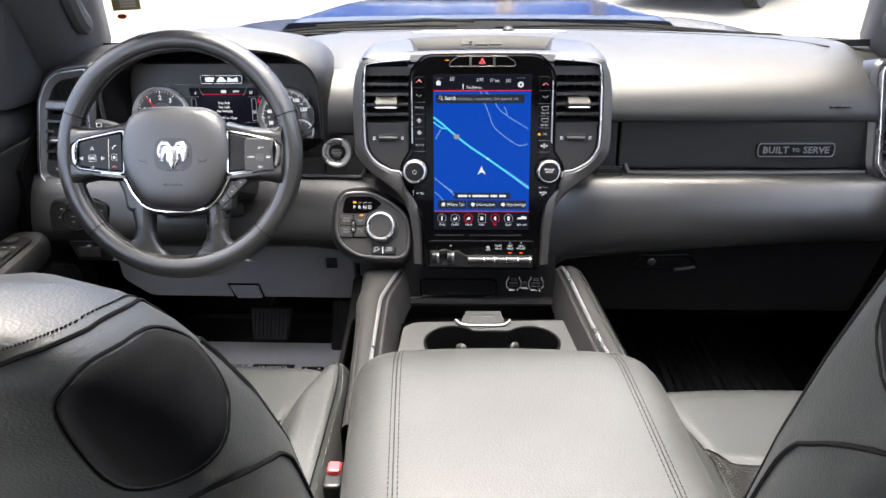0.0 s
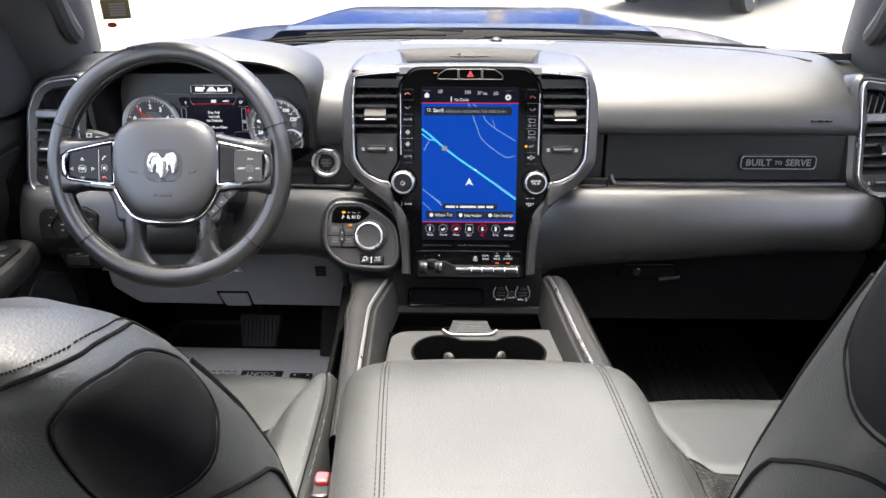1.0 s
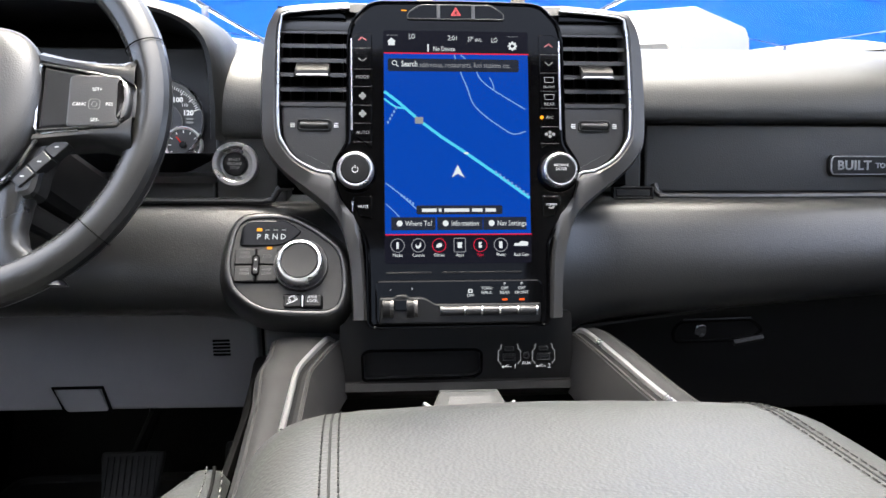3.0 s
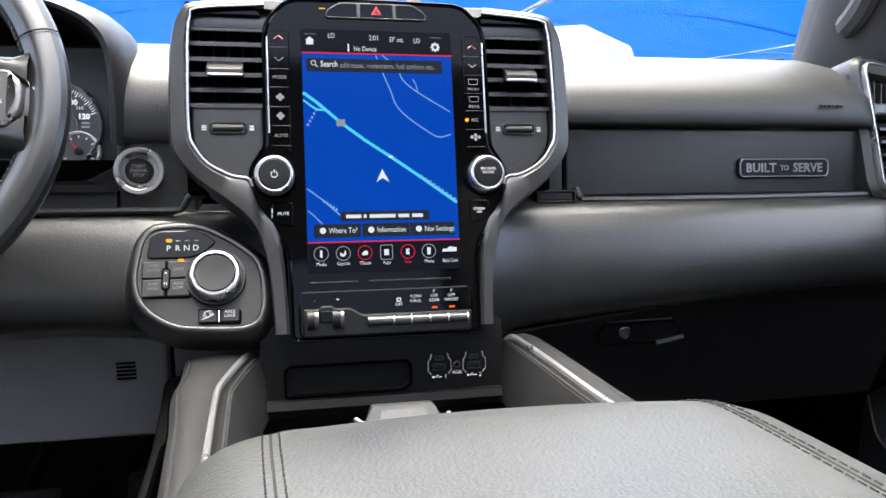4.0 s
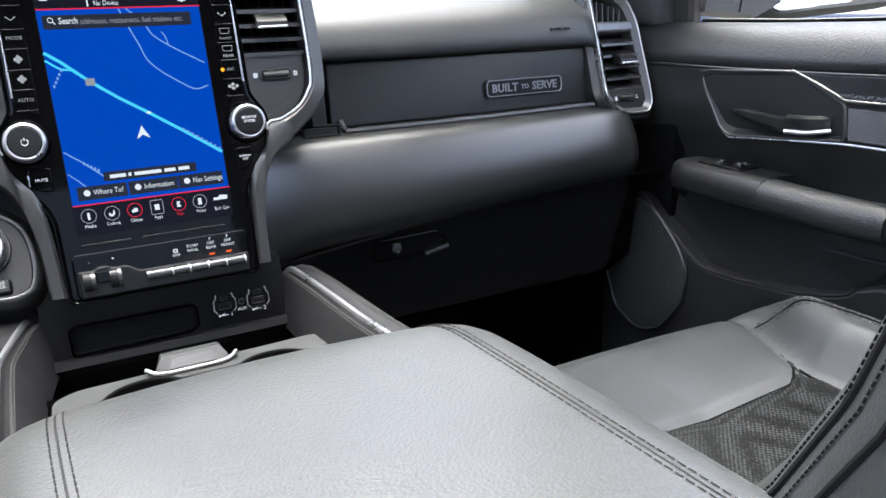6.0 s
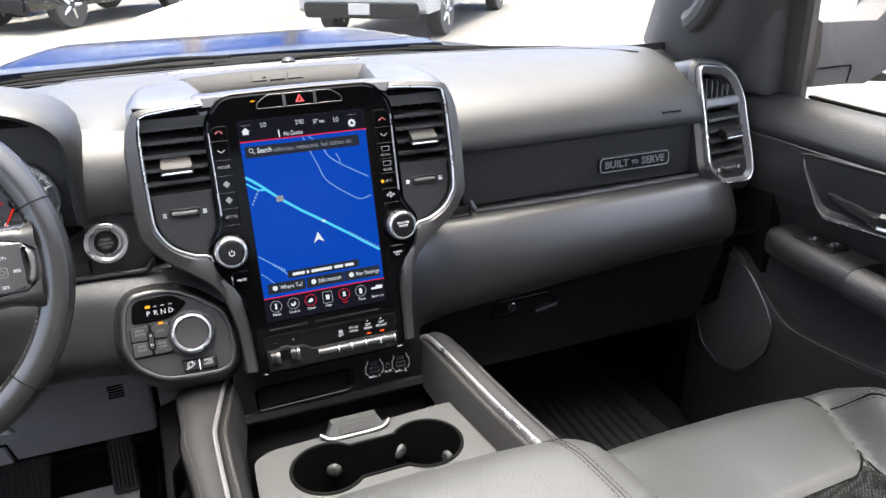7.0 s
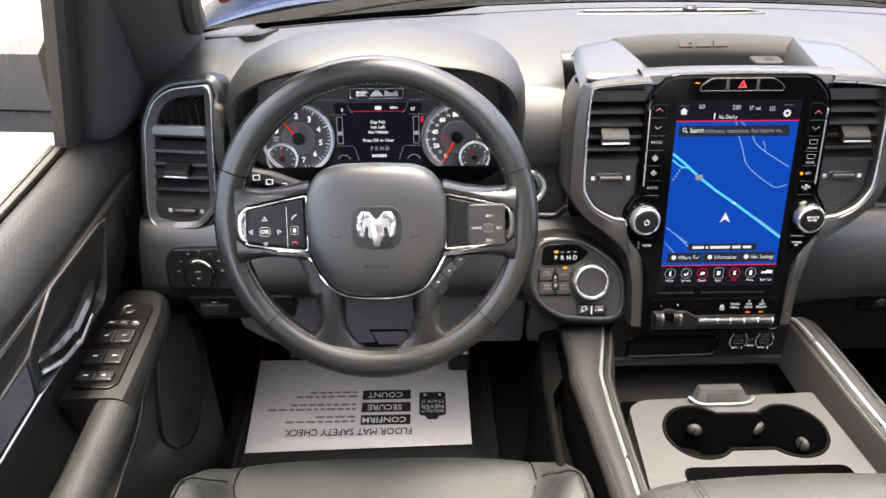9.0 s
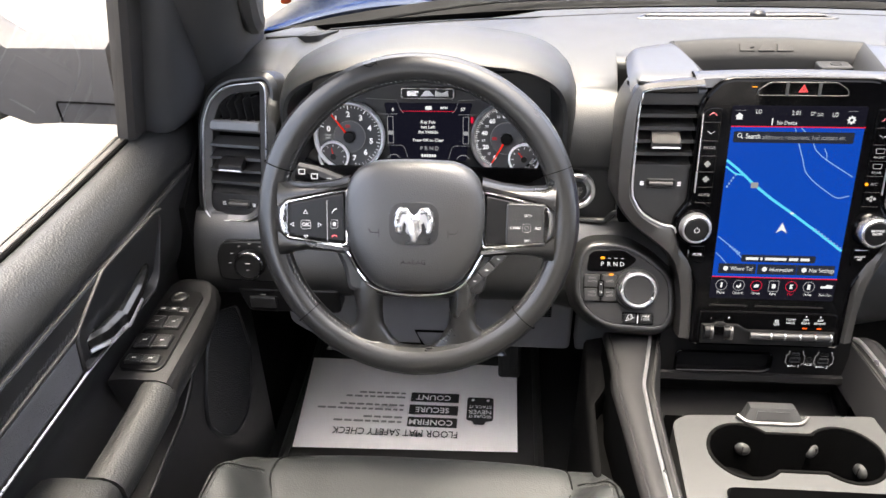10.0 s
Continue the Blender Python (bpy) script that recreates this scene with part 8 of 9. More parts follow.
def seat(cx, sx, yf):
    """A front seat; sx is -1 for the driver, whose inner side is +x."""
    st = thing("front_seat", "dark grey leather front seat with a mesh cloth middle" if sx > 0 else "dark grey leather driver seat with a worn shoulder and suede insert", "seat", "front seats", at=(cx, -0.4, FLOOR))

    # cushion
    def seam_u(f):
        """How far out the seam of the side bolster runs, f metres behind the front edge."""
        pts_ = [(0.0, 0.77), (0.06, 0.745), (0.105, 0.68), (0.15, 0.61), (0.19, 0.57), (0.3, 0.56), (1.0, 0.56)]
        for (f0, u0), (f1, u1) in zip(pts_, pts_[1:]):
            if f <= f1:
                return u0 + (u1 - u0) * (f - f0) / (f1 - f0)
        return 0.56

    def cush(u, y):
        a = abs(u)
        f = max(0.0, yf - y)
        e = max(0.0, 1 - f / 0.04)
        z = 0.932 - 0.045 * (1 - math.sqrt(max(0, 1 - e * e)))
        us = seam_u(f)
        k = max(0.0, min(1.0, (a - us + 0.01) / 0.2))
        k = k * k * (3 - 2 * k)
        z += (0.068 if sx < 0 else 0.052) * k * min(1.0, max(0.0, (f - 0.01) / 0.10)) - 0.02 * min(1.0, max(0.0, (f - 0.05) / 0.25)) * (1 - min(1.0, a / 0.62))
        z -= 0.005 * math.exp(-((a - us) / 0.02) ** 2) * min(1.0, f / 0.03)
        if a < us:
            z -= 0.006 * math.exp(-((f - 0.19) / 0.008) ** 2)
        s = max(0.0, (a - 0.88) / 0.12)
        z -= 0.09 * s ** 2.2
        half = (0.281 if sx < 0 else 0.272) - 0.03 * math.exp(-f / 0.04)
        return Vector((cx + u * half, y - 0.03 * a ** 3 * math.exp(-f / 0.06), z))

    us_ = sorted([-1 + 0.025 * j for j in range(81)] + [-0.985, 0.985])
    yv = [yf - d for d in (0, 0.002, 0.006, 0.014, 0.025, 0.04, 0.055, 0.07, 0.085, 0.1, 0.115, 0.13, 0.145, 0.16, 0.17, 0.176, 0.182, 0.187, 0.19, 0.193, 0.198, 0.205, 0.215, 0.24, 0.28, 0.34, 0.44, 0.52)]
    bm = bmesh.new()
    rings(bm, [[cush(u, yf) + Vector((0, -0.03, -0.13)) for u in us_], [cush(u, yf) + Vector((0, 0.0, -0.04)) for u in us_]] + [[cush(u, y) for u in us_] for y in yv], closed=False)
    for sg in (-1, 1):
        rings(bm, [[cush(sg, y) for y in yv], [cush(sg, y) + Vector((sg * 0.004, 0, -0.15)) for y in yv]], closed=False)
    cu = part("cushion", bm, LEATHER, st, sharp=70)

    def mesh_f(v):
        return 0.192 - 0.026 * max(0.0, (abs(v) - 0.8) / 0.2) ** 2

    def mesh_pt(v, f, up):
        return cush(v * (seam_u(f) - 0.012), yf - f) + Vector((0, 0, up))

    bm = bmesh.new()
    rows = []
    for k in range(16):
        rows.append([mesh_pt(-1 + 0.1 * j, mesh_f(-1 + 0.1 * j) + 0.022 * k, 0.0025 + 0.002 * min(1, k)) for j in range(21)])
    rings(bm, rows, closed=False)
    part("mesh_panel", bm, CLOTH, cu, "woven black mesh cloth panel")
    bm = bmesh.new()
    tube(bm, [mesh_pt(v, mesh_f(v) - 0.002, 0.001) for v in [-1 + 0.05 * j for j in range(41)]], 0.0016, seg=6)
    part("seam", bm, DSTITCH, cu)
    for sg in (-1, 1):
        bm = bmesh.new()
        tube(bm, [cush(sg * seam_u(d), yf - d) + Vector((0, 0, 0.0006)) for d in [0.004 + 0.01 * j for j in range(45)]], 0.0016, seg=6)
        part("seam", bm, DSTITCH, cu)
        path = cr([(0.775, 0.055, 0), (0.815, 0.060, 0), (0.865, 0.085, 0), (0.895, 0.125, 0), (0.905, 0.20, 0), (0.90, 0.42, 0)] if sx < 0 else [(0.745, 0.072, 0), (0.79, 0.092, 0), (0.835, 0.13, 0), (0.855, 0.18, 0), (0.86, 0.26, 0), (0.855, 0.42, 0)], 24)
        bm = bmesh.new()
        tube(bm, [cush(sg * p.x, yf - p.y) + Vector((0, 0, 0.0002)) for p in path], 0.0014, seg=6)
        part("seam", bm, DSTITCH, cu)
        bm = bmesh.new()
        for off in (0.022, -0.022):
            acc, last, on = 0.0, None, None
            for p in path:
                q = cush(sg * (p.x + off * (1 if p.y > 0.075 else 0.6)), yf - p.y + off * (0.15 if p.y < 0.1 else 0.0)) + Vector((0, 0, 0.0008))
                if last is not None:
                    acc += (q - last).length
                    if on is None and acc > 0.0025:
                        on, acc = q, 0.0
                    elif on is not None and acc > 0.0045:
                        tube(bm, [on, q], 0.0008, seg=4)
                        on, acc = None, 0.0
                last = q
        tagged(part("bolster_stitching", bm, STITCH, cu), kind="stuff")
    # seat base
    bm = bmesh.new()
    box(bm, (cx, yf - 0.31, 0.72), (0.44, 0.44, 0.24), 0.02)
    part("seat_base", bm, DARK, st)
    # backrest: stacked rounded sections, leaning back
    lev = [(0.93, -0.46, 0.262, 0.14), (1.0, -0.52, 0.274, 0.15), (1.08, -0.575, 0.279, 0.16), (1.16, -0.618, 0.282, 0.165), (1.24, -0.652, 0.281, 0.165), (1.31, -0.685, 0.271, 0.162), (1.36, -0.712, 0.258, 0.158), (1.40, -0.738, 0.248, 0.152), (1.43, -0.762, 0.234, 0.14), (1.455, -0.79, 0.205, 0.11), (1.470, -0.815, 0.15, 0.07), (1.475, -0.838, 0.06, 0.02)]
    bm = bmesh.new()
    lps = []
    dy0 = 0.0 if sx < 0 else -0.028
    bxc = cx + (0.022 if sx < 0 else 0.019)
    if sx > 0:
        lev = [(z + 0.4 * max(0.0, z - 1.2), y + 0.08 * (z - 1.05), h + 0.1 * max(0.0, z - 1.3) * (h > 0.1), d) for z, y, h, d in lev]
    for z, yfront, half, depth in lev:
        lp = []
        for k in range(40):
            a = 2 * math.pi * k / 40
            c_, s_ = math.cos(a), math.sin(a)
            px = math.copysign(abs(c_) ** 0.42, c_) * half
            py = math.copysign(abs(s_) ** 0.75, s_)
            scoop = 0.045 * (1 - min(1.0, abs(px) / 0.17) ** 2) if py > 0 else 0.0
            lp.append(Vector((bxc + px, yfront + dy0 - depth / 2 + py * depth / 2 - scoop * max(py, 0), z - 0.012 * (py > 0) * py * 0)))
        lps.append(lp)
    rings(bm, lps, True, True)
    bk = part("backrest", bm, LEATHER, st, sharp=80)

    def back_pt(t, ang, out=0.0):
        """A place on the backrest's skin at height step t, round by ang degrees from the inner side."""
        i = min(int(t), len(lev) - 2)
        f = t - i
        z, y_, h_, d_ = [lev[i][j] * (1 - f) + lev[i + 1][j] * f for j in range(4)]
        a = radians(ang)
        c_, s_ = math.cos(a), math.sin(a)
        px = math.copysign(abs(c_) ** 0.42, c_) * (h_ + out)
        py = math.copysign(abs(s_) ** 0.75, s_)
        scoop = 0.045 * (1 - min(1.0, abs(px) / 0.17) ** 2) if py > 0 else 0.0
        return Vector((bxc - sx * px, y_ + dy0 - d_ / 2 + py * (d_ / 2 + out) - scoop * max(py, 0), z))

    # dark suede insert on the inner rear shoulder
    oval = cr([(x, y, 0) for x, y in ((7.55, -44), (8.05, -30), (8.15, -12), (7.8, 8), (7.0, 16), (6.1, 8), (5.5, -8), (5.25, -36), (5.35, -54), (6.3, -53))], 5, closed=True)
    mid = Vector((6.7, -20, 0))
    bm = bmesh.new()
    rows = [[back_pt(*mid.lerp(p, f).xy, 0.0018 + o) for p in oval] for f, o in ((0.03, 0.0), (0.3, 0.0), (0.55, 0.0), (0.8, 0.0), (0.95, 0.0), (1.0, -0.004))]
    rings(bm, rows, True, False)
    part("suede_insert", bm, MESH, bk, "black suede shoulder insert", sharp=80)
    bm = bmesh.new()
    tube(bm, [back_pt(*mid.lerp(p, 1.02).xy, -0.0002) for p in oval], 0.0013, closed=True, seg=6)
    part("insert_piping", bm, DSTITCH, bk)
    # double seam down the front inner edge, and a seam over the shoulder
    for ang in (23, 37):
        bm = bmesh.new()
        t = 0.5
        while t < 6.6:
            tube(bm, [back_pt(t, ang, 0.0004), back_pt(t + 0.032, ang, 0.0004)], 0.0007, seg=4)
            t += 0.05
        tagged(part("back_stitching", bm, DSTITCH, bk), kind="stuff")
    bm = bmesh.new()
    tube(bm, [back_pt(t_, 30, 0.0002) for t_ in [0.5 + 0.2 * j for j in range(31)]], 0.0022, seg=6)
    part("seam", bm, DSTITCH, bk)
    shoulder = cr([(8.9, -70, 0), (8.7, -48, 0), (8.75, -30, 0), (8.65, -8, 0), (8.3, 16, 0), (7.9, 34, 0), (7.3, 42, 0), (6.3, 44, 0)], 24)
    bm = bmesh.new()
    tube(bm, [back_pt(*p.xy, 0.0004) for p in shoulder], 0.0014, seg=6)
    part("seam", bm, DSTITCH, bk)
    bm = bmesh.new()
    for p, q in list(zip(shoulder, shoulder[1:]))[:144:2]:
        tube(bm, [back_pt(p.x + 0.22, p.y, 0.0008), back_pt(q.x + 0.22, q.y, 0.0006)], 0.0007, seg=4)
    tagged(part("shoulder_stitching", bm, DSTITCH, bk), kind="stuff")
    bm = bmesh.new()
    tube(bm, [back_pt(*p.xy, 0.0) for p in cr([(3.6, -80, 0), (4.5, -58, 0), (4.85, -36, 0), (4.65, -10, 0), (4.2, 4, 0), (3.3, 10, 0), (2.0, 12, 0)], 8)], 0.0022, seg=6)
    part("seam", bm, DSTITCH, bk)
    # headrest
    hr = bmesh.new()
    lps = []
    for z, half, depth, yo in ((1.49, 0.10, 0.05, 0.0), (1.505, 0.125, 0.075, 0.0), (1.55, 0.14, 0.092, 0.004), (1.60, 0.138, 0.09, 0.006), (1.635, 0.125, 0.078, 0.005), (1.652, 0.10, 0.055, 0.004), (1.658, 0.05, 0.02, 0.0)):
        lp = []
        for k in range(28):
            a = 2 * math.pi * k / 28
            c_, s_ = math.cos(a), math.sin(a)
            lp.append(Vector((cx + math.copysign(abs(c_) ** 0.6, c_) * half, -0.865 + dy0 + yo + math.copysign(abs(s_) ** 0.8, s_) * depth / 2, z)))
        lps.append(lp)
    rings(hr, lps, True, True)
    part("headrest", hr, LEATHER, st, sharp=80)
    for dx in (-0.055, 0.055):
        bm = bmesh.new()
        tube(bm, [(cx + dx, -0.84 + dy0, 1.42), (cx + dx, -0.862 + dy0, 1.52)], 0.006, seg=10)
        part("headrest_post", bm, CHROME, st)
    # belt buckle beside the armrest
    bx = cx - sx * 0.282
    bm = bmesh.new()
    box(bm, (bx, yf - 0.36, 0.955), (0.024, 0.045, 0.11), 0.004, None)
    bc = part("belt_buckle", bm, DARK, st)
    bm = bmesh.new()
    box(bm, (bx, yf - 0.355, 1.013), (0.016, 0.018, 0.008), 0.002)
    part("release_button", bm, RED, bc, "red release button")
    return st


seat(-0.468, -1, -0.130)
seat(0.478, 1, -0.182)

# ---- front doors ----


def door(sx, nm, n_sw):
    """A front door; all places are given for the right side and mirrored by sx."""
    d = thing(nm, "black front door panel with a silver-edged handle pocket and armrest", "door", kind="structure", at=(sx * 0.83, -0.4, 0.9))

    far = 0.02 if sx < 0 else 0.0

    def P(x, y, z):
        return Vector((sx * x, y, z))

    def out(x):
        """The inner faces of the driver's door stand a little further out."""
        return x + far * max(0.0, min(1.0, (0.905 - x) / 0.085))

    # upper roll and window sill
    ys_ = [0.20, 0.13, 0.05, -0.05, -0.2, -0.4, -0.6, -0.8, -0.9]
    roll = [(0.905, 1.295), (0.888, 1.303), (0.868, 1.302), (0.846, 1.292), (0.830, 1.275), (0.822, 1.258), (0.820, 1.246), (0.826, 1.241)]
    bm = bmesh.new()
    rings(bm, [[P(out(x) - 0.03 * max(0.0, (y - 0.02)) * 1.2, y, z + 0.05 * max(0.0, -y - 0.1) * 0.5) for x, z in roll] for y in ys_], closed=False)
    part("sill_pad", bm, DOORSOFT, d, "soft padded window sill", sharp=60)
    # middle panel, lower panel
    low = [(0.826, 1.241), (0.818, 1.237), (0.820, 1.20), (0.824, 1.16), (0.838, 1.125), (0.855, 1.098), (0.857, 1.06), (0.846, 1.01), (0.842, 0.97), (0.842, 0.93), (0.835, 0.86), (0.838, 0.70), (0.842, 0.58)]
    bm = bmesh.new()
    rings(bm, [[P(out(x) - 0.03 * max(0.0, (y - 0.02)) * 1.2, y, z + (0.05 * max(0.0, -y - 0.1) * 0.5 if z > 1.2 else 0)) for x, z in low] for y in ys_], closed=False)
    part("panel", bm, PLASTIC, d, sharp=60)
    bm = bmesh.new()
    tube(bm, [P(0.819 + far - 0.03 * max(0.0, (y - 0.02)) * 1.2, y, 1.2405 + 0.025 * max(0.0, -y - 0.1)) for y in ys_], 0.0016, seg=6)
    part("panel_groove", bm, TITAN, d)
    # outer skin to close the door
    bm = bmesh.new()
    rings(bm, [[P(x, y, z) for x, z in ((0.915, 1.29), (0.97, 1.22), (1.0, 1.0), (0.99, 0.5), (0.86, 0.5))] for y in (0.35, -0.2, -0.95)], closed=False)
    part("outer_skin", bm, BLUEPAINT, d)
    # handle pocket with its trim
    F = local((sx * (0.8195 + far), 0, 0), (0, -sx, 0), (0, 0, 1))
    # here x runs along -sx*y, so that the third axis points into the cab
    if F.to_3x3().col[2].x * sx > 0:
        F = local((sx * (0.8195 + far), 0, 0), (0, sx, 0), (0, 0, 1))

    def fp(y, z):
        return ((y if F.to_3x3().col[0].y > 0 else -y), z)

    pocket = rounded(ccw([fp(*q) for q in ((0.0, 1.226), (-0.01, 1.205), (-0.045, 1.152), (-0.062, 1.143), (-0.248, 1.160), (-0.242, 1.205), (-0.205, 1.222), (-0.165, 1.240), (-0.02, 1.232))]), 0.008, 4)
    bm = bmesh.new()
    band(bm, offs(pocket, -0.004), 0.006, -0.012, 0.003, 0.002, F)
    part("pocket_trim", bm, TITAN, d, "satin grey pocket trim")
    bm = bmesh.new()
    L = []
    for o_, n in ((0.0015, 0.002), (0.006, -0.004), (0.018, -0.014), (0.028, -0.016)):
        L.append([xf(F, (x, v, n)) for x, v in offs(pocket, o_)])
    rings(bm, L, False, True)
    part("handle_pocket", bm, DARK, d)
    bm = bmesh.new()
    pts = [fp(-0.062, 1.181), fp(-0.085, 1.179), fp(-0.12, 1.176), fp(-0.165, 1.171), fp(-0.169, 1.175), fp(-0.20, 1.176), fp(-0.226, 1.179)]
    rows = []
    for (x, v), h_, n in zip(pts, (0.004, 0.006, 0.009, 0.011, 0.012, 0.012, 0.010), (-0.004, 0.004, 0.010, 0.012, 0.012, 0.008, -0.006)):
        rows.append([xf(F, (x, v + dv * h_, n + dn)) for dv, dn in ((-1, -0.006), (-1, 0.002), (-0.4, 0.006), (0.6, 0.005), (1, 0.0), (1, -0.006))])
    rings(bm, rows, True, True)
    hd = part("door_handle", bm, BLACKBAR, d, "glossy black door handle", sharp=30)
    bm = bmesh.new()
    tube(bm, [xf(F, (x, v - h_ * 0.9, n + 0.0035)) for (x, v), h_, n in list(zip(pts, (0.004, 0.006, 0.009, 0.011, 0.012, 0.012, 0.010), (-0.004, 0.004, 0.010, 0.012, 0.012, 0.008, -0.006)))[2 if sx < 0 else 4:]], 0.0032, seg=8)
    part("handle_edge", bm, SATIN, hd, "bright lower edge")
    # carbon strip and suede panel behind the pocket
    bm = bmesh.new()
    plate(bm, rounded(ccw([fp(*q) for q in ((-0.170, 1.240), (-0.210, 1.222), (-0.245, 1.207), (-0.88, 1.212), (-0.88, 1.246), (-0.2, 1.244))]), 0.004, 3), -0.01, 0.0005, 0.002, F)
    part("patterned_strip", bm, MESHSTRIP, d, "black ribbed trim strip")
    bm = bmesh.new()
    tube(bm, [xf(F, (*fp(y, z), 0.0032)) for y, z in ((0.002, 1.231), (-0.02, 1.236), (-0.165, 1.243), (-0.21, 1.226), (-0.245, 1.211), (-0.88, 1.216))], 0.0022, seg=10)
    part("trim_edge", bm, TITAN, d, "satin silver trim line")
    bm = bmesh.new()
    tube(bm, [xf(F, (*fp(y, z), 0.001)) for y, z in ((-0.050, 1.147), (-0.062, 1.140), (-0.15, 1.148), (-0.25, 1.156), (-0.88, 1.165))], 0.0018, seg=10)
    part("trim_edge", bm, SATIN, d, "bright trim line")
    bm = bmesh.new()
    plate(bm, rounded(ccw([fp(*q) for q in ((-0.252, 1.160), (-0.246, 1.203), (-0.88, 1.208), (-0.88, 1.168))]), 0.004, 3), -0.01, 0.0, 0.002, F)
    part("suede_panel", bm, SUEDE, d, "dark grey suede inlay")
    # armrest with switch deck
    y_end = -0.192 if sx < 0 else -0.158
    sec = [(0.860, 1.090), (0.850, 1.094), (0.830, 1.096), (0.794, 1.0955), (0.782, 1.092), (0.775, 1.083), (0.773, 1.066), (0.778, 1.053), (0.80, 1.044), (0.850, 1.038)]
    bm = bmesh.new()
    rows = []
    for y, inn, dz in ((0.045, 0.06, -0.02), (0.035, 0.03, -0.006), (0.02, 0.014, -0.001), (-0.02, 0.004, 0.0), (-0.08, 0.0, 0.0), (y_end, 0.0, 0.0)):
        rows.append([P(x + inn * (0.85 - x) / 0.08, y, z + dz) for x, z in sec])
    rings(bm, rows, True, True)
    part("switch_deck", bm, DOORLOW, d, sharp=35)
    sec2 = [(0.815, 1.088), (0.808, 1.095), (0.790, 1.0955), (0.778, 1.090), (0.771, 1.080), (0.770, 1.064), (0.776, 1.051), (0.80, 1.043), (0.812, 1.048)]
    bm = bmesh.new()
    rows = []
    for y, dx, dz in ((y_end - 0.0025, 0.0, 0.0), (-0.24, 0.0, -0.002), (-0.30, 0.0, -0.002), (-0.345, 0.0, 0.0)):
        rows.append([P(x + dx, y, z + dz) for x, z in sec2])
    rings(bm, rows, True, True)
    part("pull_grip", bm, DOORSOFT, d, "soft padded pull grip", sharp=50)
    bm = bmesh.new()
    rows = []
    for y, dz in ((-0.348, 0.0), (-0.37, 0.008), (-0.42, 0.010), (-0.6, 0.008), (-0.75, -0.02)):
        rows.append([P(x, y, z + dz) for x, z in sec])
    rings(bm, rows, True, True)
    part("armrest_pad", bm, DOORSOFT, d, "padded leather armrest", sharp=50)
    # switches
    F2 = local((sx * 0.824, -0.098 if sx < 0 else -0.075, 1.0955), (1, 0, 0), (0, 1, 0.0))
    bm = bmesh.new()
    if sx < 0:
        po = rounded([(-0.018, 0.092), (0.022, 0.092), (0.030, 0.080), (0.031, -0.070), (0.023, -0.080), (-0.024, -0.078), (-0.031, -0.068)], 0.008, 3)
    else:
        po = rounded([(-0.024, 0.055), (0.012, 0.055), (0.022, -0.02), (0.016, -0.03), (-0.026, -0.028)], 0.006, 3)
    plate(bm, po, -0.004, 0.0035, 0.0015, F2)
    sw = part("switch_plate", bm, DARK, d)
    if sx < 0:
        bm = bmesh.new()
        lathe(bm, [(0.0125, 0.003), (0.012, 0.0075), (0.009, 0.0085), (0.006, 0.007), (0.001, 0.007)], F2 @ pose(-0.001, 0.072, 0), 24)
        part("mirror_knob", bm, PLASTIC, sw)
        for v, items in ((0.046, (-0.016, 0.0, 0.016)), (0.014, (-0.0115, 0.0125)), (-0.026, (-0.0115, 0.0125)), (-0.062, (-0.0105, 0.0115))):
            for x in items:
                bm = bmesh.new()
                w_ = 0.0145 if len(items) == 3 else 0.0225
                plate(bm, rrect(w_, 0.011 if v == 0.046 else (0.026 if v > -0.05 else 0.016), 0.002, x, v), 0.003, 0.0085 if len(items) == 2 else 0.005, 0.002, F2)
                b_ = part("switch", bm, PLASTIC, sw)
                bm = bmesh.new()
                plate(bm, rrect(0.0058, 0.0019, 0.0006, x, v), 0.004, 0.0088 if len(items) == 2 else 0.0053, 0.0002, F2)
                part("switch_print", bm, UI_PRINT, b_)
    else:
        for x, v in ((-0.008, 0.02), (-0.006, -0.012), (0.006, -0.012)):
            bm = bmesh.new()
            plate(bm, rrect(0.010 if v < 0 else 0.018, 0.014, 0.002, x, v), 0.003, 0.007, 0.002, F2)
            b_ = part("switch", bm, PLASTIC, sw)
            bm = bmesh.new()
            plate(bm, rrect(0.004, 0.0013, 0.0004, x, v), 0.004, 0.0073, 0.0002, F2)
            part("switch_print", bm, UI_PRINT, b_)
    # map pocket edge, speaker
    F3 = local((sx * (0.838 + far * 0.5), 0, 0), tuple(F.to_3x3().col[0]), (0, 0, 1))
    if sx < 0:
        lip = [(0.2, 1.06), (0.06, 1.04), (-0.015, 1.012), (-0.045, 0.996), (-0.077, 0.969), (-0.116, 0.951), (-0.174, 0.944), (-0.24, 0.935), (-0.29, 0.945)]
        edge = [(0.06, 1.012), (0.023, 1.006), (-0.007, 0.986), (-0.044, 0.925), (-0.059, 0.88), (-0.03, 0.824), (0.017, 0.776), (0.075, 0.762), (0.116, 0.786), (0.15, 0.85), (0.13, 0.97)]
    else:
        lip = [(0.2, 1.05), (0.1, 1.012), (0.076, 0.995), (0.014, 0.954), (-0.03, 0.928), (-0.063, 0.924), (-0.123, 0.928), (-0.209, 0.939), (-0.278, 0.957), (-0.30, 0.972)]
        edge = [(0.105, 1.008), (0.059, 0.988), (0.011, 0.945), (-0.011, 0.91), (-0.007, 0.854), (0.043, 0.786), (0.10, 0.765), (0.16, 0.79), (0.19, 0.86), (0.18, 0.985)]
    curve = [(p.x, p.y) for p in cr([(y, z, 0) for y, z in lip], 4)]
    shell = ccw([fp(*q) for q in curve + [(-0.33, 0.985), (-0.62, 0.99), (-0.62, 0.58), (0.2, 0.58)]])
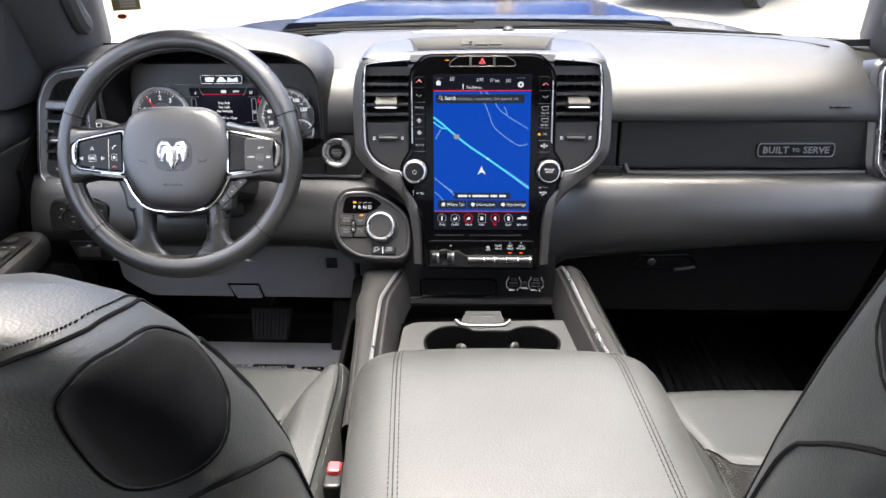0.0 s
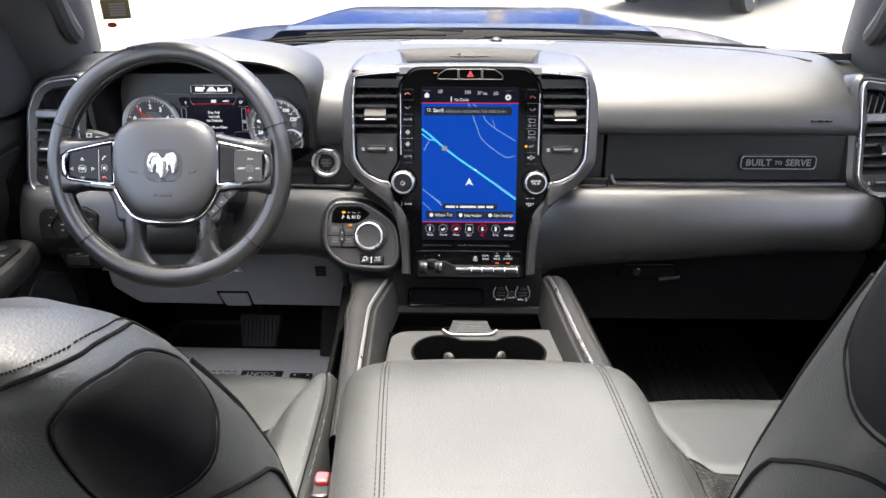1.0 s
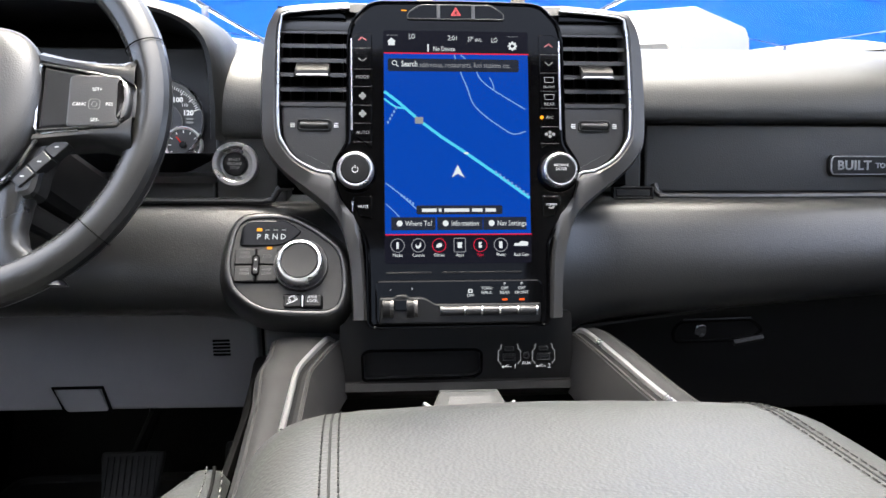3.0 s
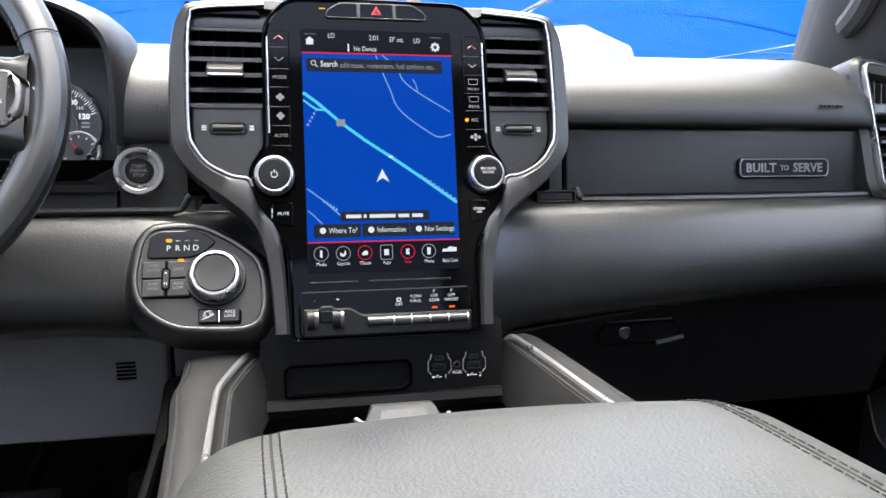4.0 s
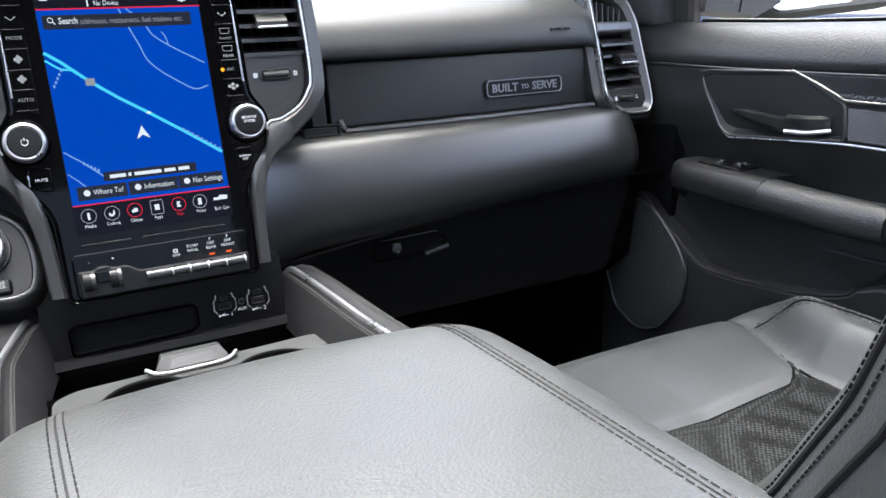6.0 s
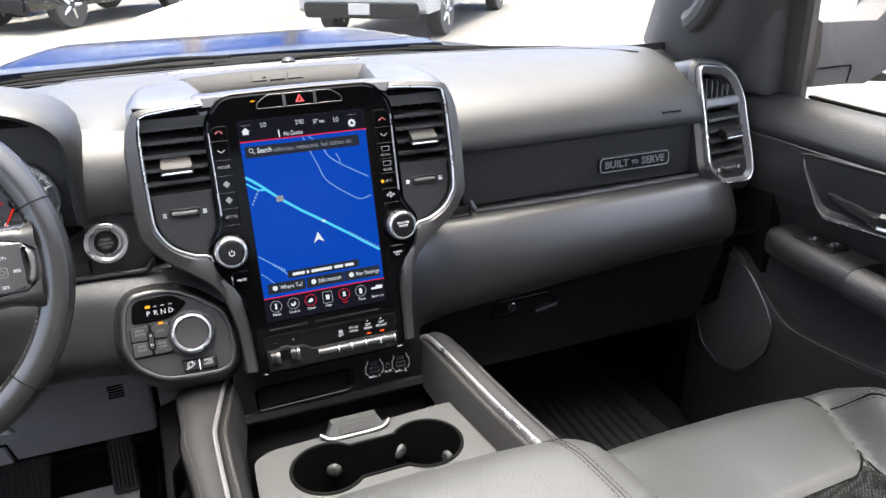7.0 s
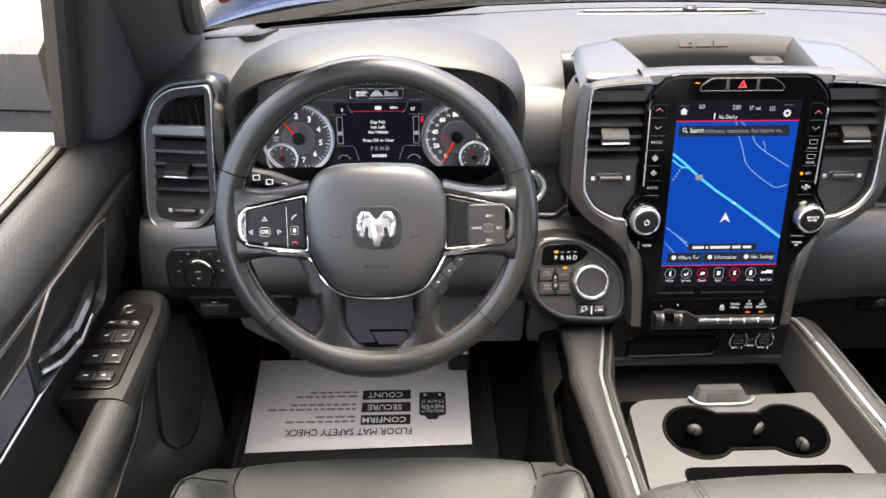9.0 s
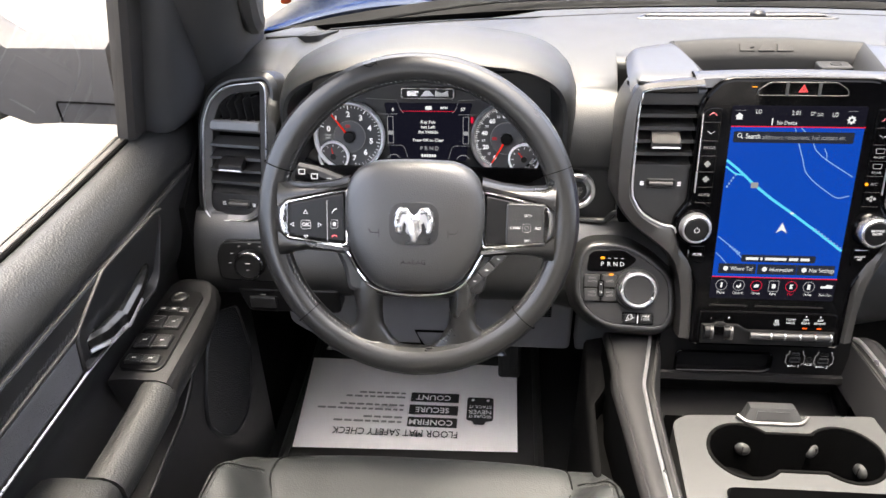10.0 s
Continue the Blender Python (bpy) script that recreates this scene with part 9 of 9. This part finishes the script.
    bm = bmesh.new()
    plate(bm, shell, -0.004, 0.030, 0.005, F3)
    shell_ = part("map_pocket", bm, DOORLOW, d, "moulded lower door shell with an open pocket")
    bm = bmesh.new()
    tube(bm, [xf(F3, (*fp(y, z), 0.0275)) for y, z in curve], 0.0032, seg=8)
    part("pocket_lip", bm, DOORLOW, shell_)
    # recess moulding inside the pocket
    bm = bmesh.new()
    plate(bm, rounded(ccw([fp(*q) for q in ((-0.215, 1.004), (-0.225, 0.985), (-0.275, 0.975), (-0.31, 0.98), (-0.33, 1.01))]), 0.008, 3), -0.006, 0.004, 0.002, F3)
    part("pocket_flap", bm, DOORLOW, d)
    sp = rounded(ccw([fp(*q) for q in edge]), 0.02, 4)
    bm = bmesh.new()
    band(bm, offs(sp, -0.004), 0.006, 0.028, 0.036, 0.0025, F3)
    spk = part("speaker_rim", bm, DOORLOW, d)
    bm = bmesh.new()
    plate(bm, offs(sp, 0.001), 0.028, 0.0335, 0.002, F3)
    part("speaker_cover", bm, GRILLE, spk, "perforated black speaker cover")
    # window frame: front upright, seals, glass
    fy = 0.01 if sx < 0 else 0.042
    bm = bmesh.new()
    rows = []
    for t in (0.0, 0.5, 1.0):
        a_, b_ = Vector((0.893, 0.075 + fy, 1.285)), Vector((0.736, -0.06 + fy, 1.78))
        c = a_.lerp(b_, t)
        rows.append([P(c.x + dx, c.y + dy, c.z) for dx, dy in ((0.02, -0.012), (0.004, -0.014), (-0.004, -0.008), (-0.006, 0.03), (0.02, 0.03))])
    rings(bm, rows, True, True)
    part("window_frame", bm, SEAL, d, "brown-grey rubber window channel")
    bm = bmesh.new()
    rows = []
    for t, kx in ((0.048, 0.8), (0.06, 0.95), (0.09, 1.0), (0.3, 1.0), (0.6, 1.0), (1.0, 1.0)):
        a_, b_ = Vector((0.872, 0.10 + fy, 1.275)), Vector((0.73, -0.03 + fy, 1.78))
        c = a_.lerp(b_, t)
        wd = 0.13 - 0.05 * t
        rows.append([P(c.x + dx, c.y + dy, c.z) for dx, dy in ((0.02, 0.0), (-0.016 * kx, 0.0), (-0.028 * kx, 0.012), (-0.036 * kx, 0.045), (-0.05 * kx, wd), (0.02, wd))])
    rings(bm, rows, True, True)
    part("mirror_sail", bm, PILLAR, d, "dark grey corner trim", sharp=50)
    for x, w_, zs, mt in ((0.9015, 0.0055, 1.303, SEAL), (0.915, 0.0045, 1.300, SEAL), (0.8935, 0.003, 1.3045, HOLE), (0.9085, 0.0025, 1.3035, HOLE)):
        bm = bmesh.new()
        tube(bm, [P(x, y, zs + 0.025 * max(0.0, -y - 0.1)) for y in (0.08, -0.1, -0.3, -0.6, -0.88)], w_, seg=8)
        part("window_seal", bm, mt, d)
    bm = bmesh.new()
    grid(bm, [[P(x, y, z) for x, y, z in ((0.908, 0.07 + fy, 1.29), (0.908, -0.4, 1.29), (0.908, -0.88, 1.29))], [P(x, y, z) for x, y, z in ((0.735, -0.06 + fy, 1.79), (0.735, -0.45, 1.79), (0.735, -0.88, 1.79))]])
    part("window_pane", bm, SIDEGLASS, d)
    return d


MESHSTRIP = material("ribbed strip", (0.018, 0.018, 0.019), 0.35, grain=300, bump=0.9, var=0.1, voronoi=True)
DOORLOW = material("lower door plastic", (0.0085, 0.0085, 0.0088), 0.42, grain=500, bump=0.2, var=0.14, voronoi=True, spec=0.4)
SUEDE = material("grey suede", (0.05, 0.05, 0.052), 0.95, grain=500, bump=0.5, var=0.3)
GRILLE = material("speaker cloth", (0.012, 0.012, 0.012), 0.7, grain=420, bump=0.9, var=0.1, voronoi=True)
door(-1, "door_1", 4)
door(1, "door_2", 1)

# ---- door mirrors ----
MIRROR = material("mirror glass", (0.85, 0.87, 0.88), 0.02, metal=1.0)
for sx in (-1, 1):
    mi = thing("door_mirror", "large black and blue door mirror on a grey arm", "mirror", "door mirrors", at=(sx * 1.1, 0.15, 1.35))

    def Q(x, y, z):
        return Vector((sx * x, y, z))

    bm = bmesh.new()
    rows = []
    for x, y, h_, zc in ((0.90, 0.12, 0.064, 1.377), (1.0, 0.14, 0.065, 1.371), (1.06, 0.15, 0.067, 1.366), (1.13, 0.16, 0.08, 1.40)):
        rows.append([Q(x, y + dy, zc + dz * h_) for dy, dz in ((-0.035, -0.9), (-0.042, 0.0), (-0.035, 0.8), (0.0, 1.0), (0.04, 0.7), (0.045, -0.6), (0.0, -1.0))])
    rings(bm, rows, True, True)
    arm_ = part("arm", bm, MIRRORCASE, mi, "dark grey mirror arm", sharp=50)
    bm = bmesh.new()
    tube(bm, [Q(0.90, 0.0792, 1.352), Q(0.95, 0.0892, 1.350), Q(1.0, 0.0995, 1.347), Q(1.003, 0.1005, 1.342), Q(1.004, 0.1045, 1.316)], 0.0013, seg=6)
    part("arm_groove", bm, HOLE, arm_)
    bm = bmesh.new()
    G = local((sx * 1.262, 0.115, 1.432), (1, sx * -0.22, 0), (0, -0.02, 1))
    o = rounded([(-0.16 * sx, -0.125), (0.155 * sx, -0.105), (0.165 * sx, 0.13), (-0.145 * sx, 0.145)], 0.045, 5)
    L = []
    for off, n in ((0.006, 0.012), (0.0, 0.014), (-0.012, 0.004), (-0.016, -0.02), (-0.006, -0.07), (0.03, -0.11)):
        L.append([xf(G, (x, v, n)) for x, v in offs(ccw(o), off)])
    rings(bm, L, False, True)
    part("housing", bm, MIRRORCASE, mi, "dark grey mirror housing", sharp=50)
    bm = bmesh.new()
    plate(bm, offs(ccw(o), 0.004), -0.002, 0.006, 0.001, G @ pose(0, 0, 0, -2, sx * 3, 0))
    part("mirror_glass", bm, MIRROR, mi)
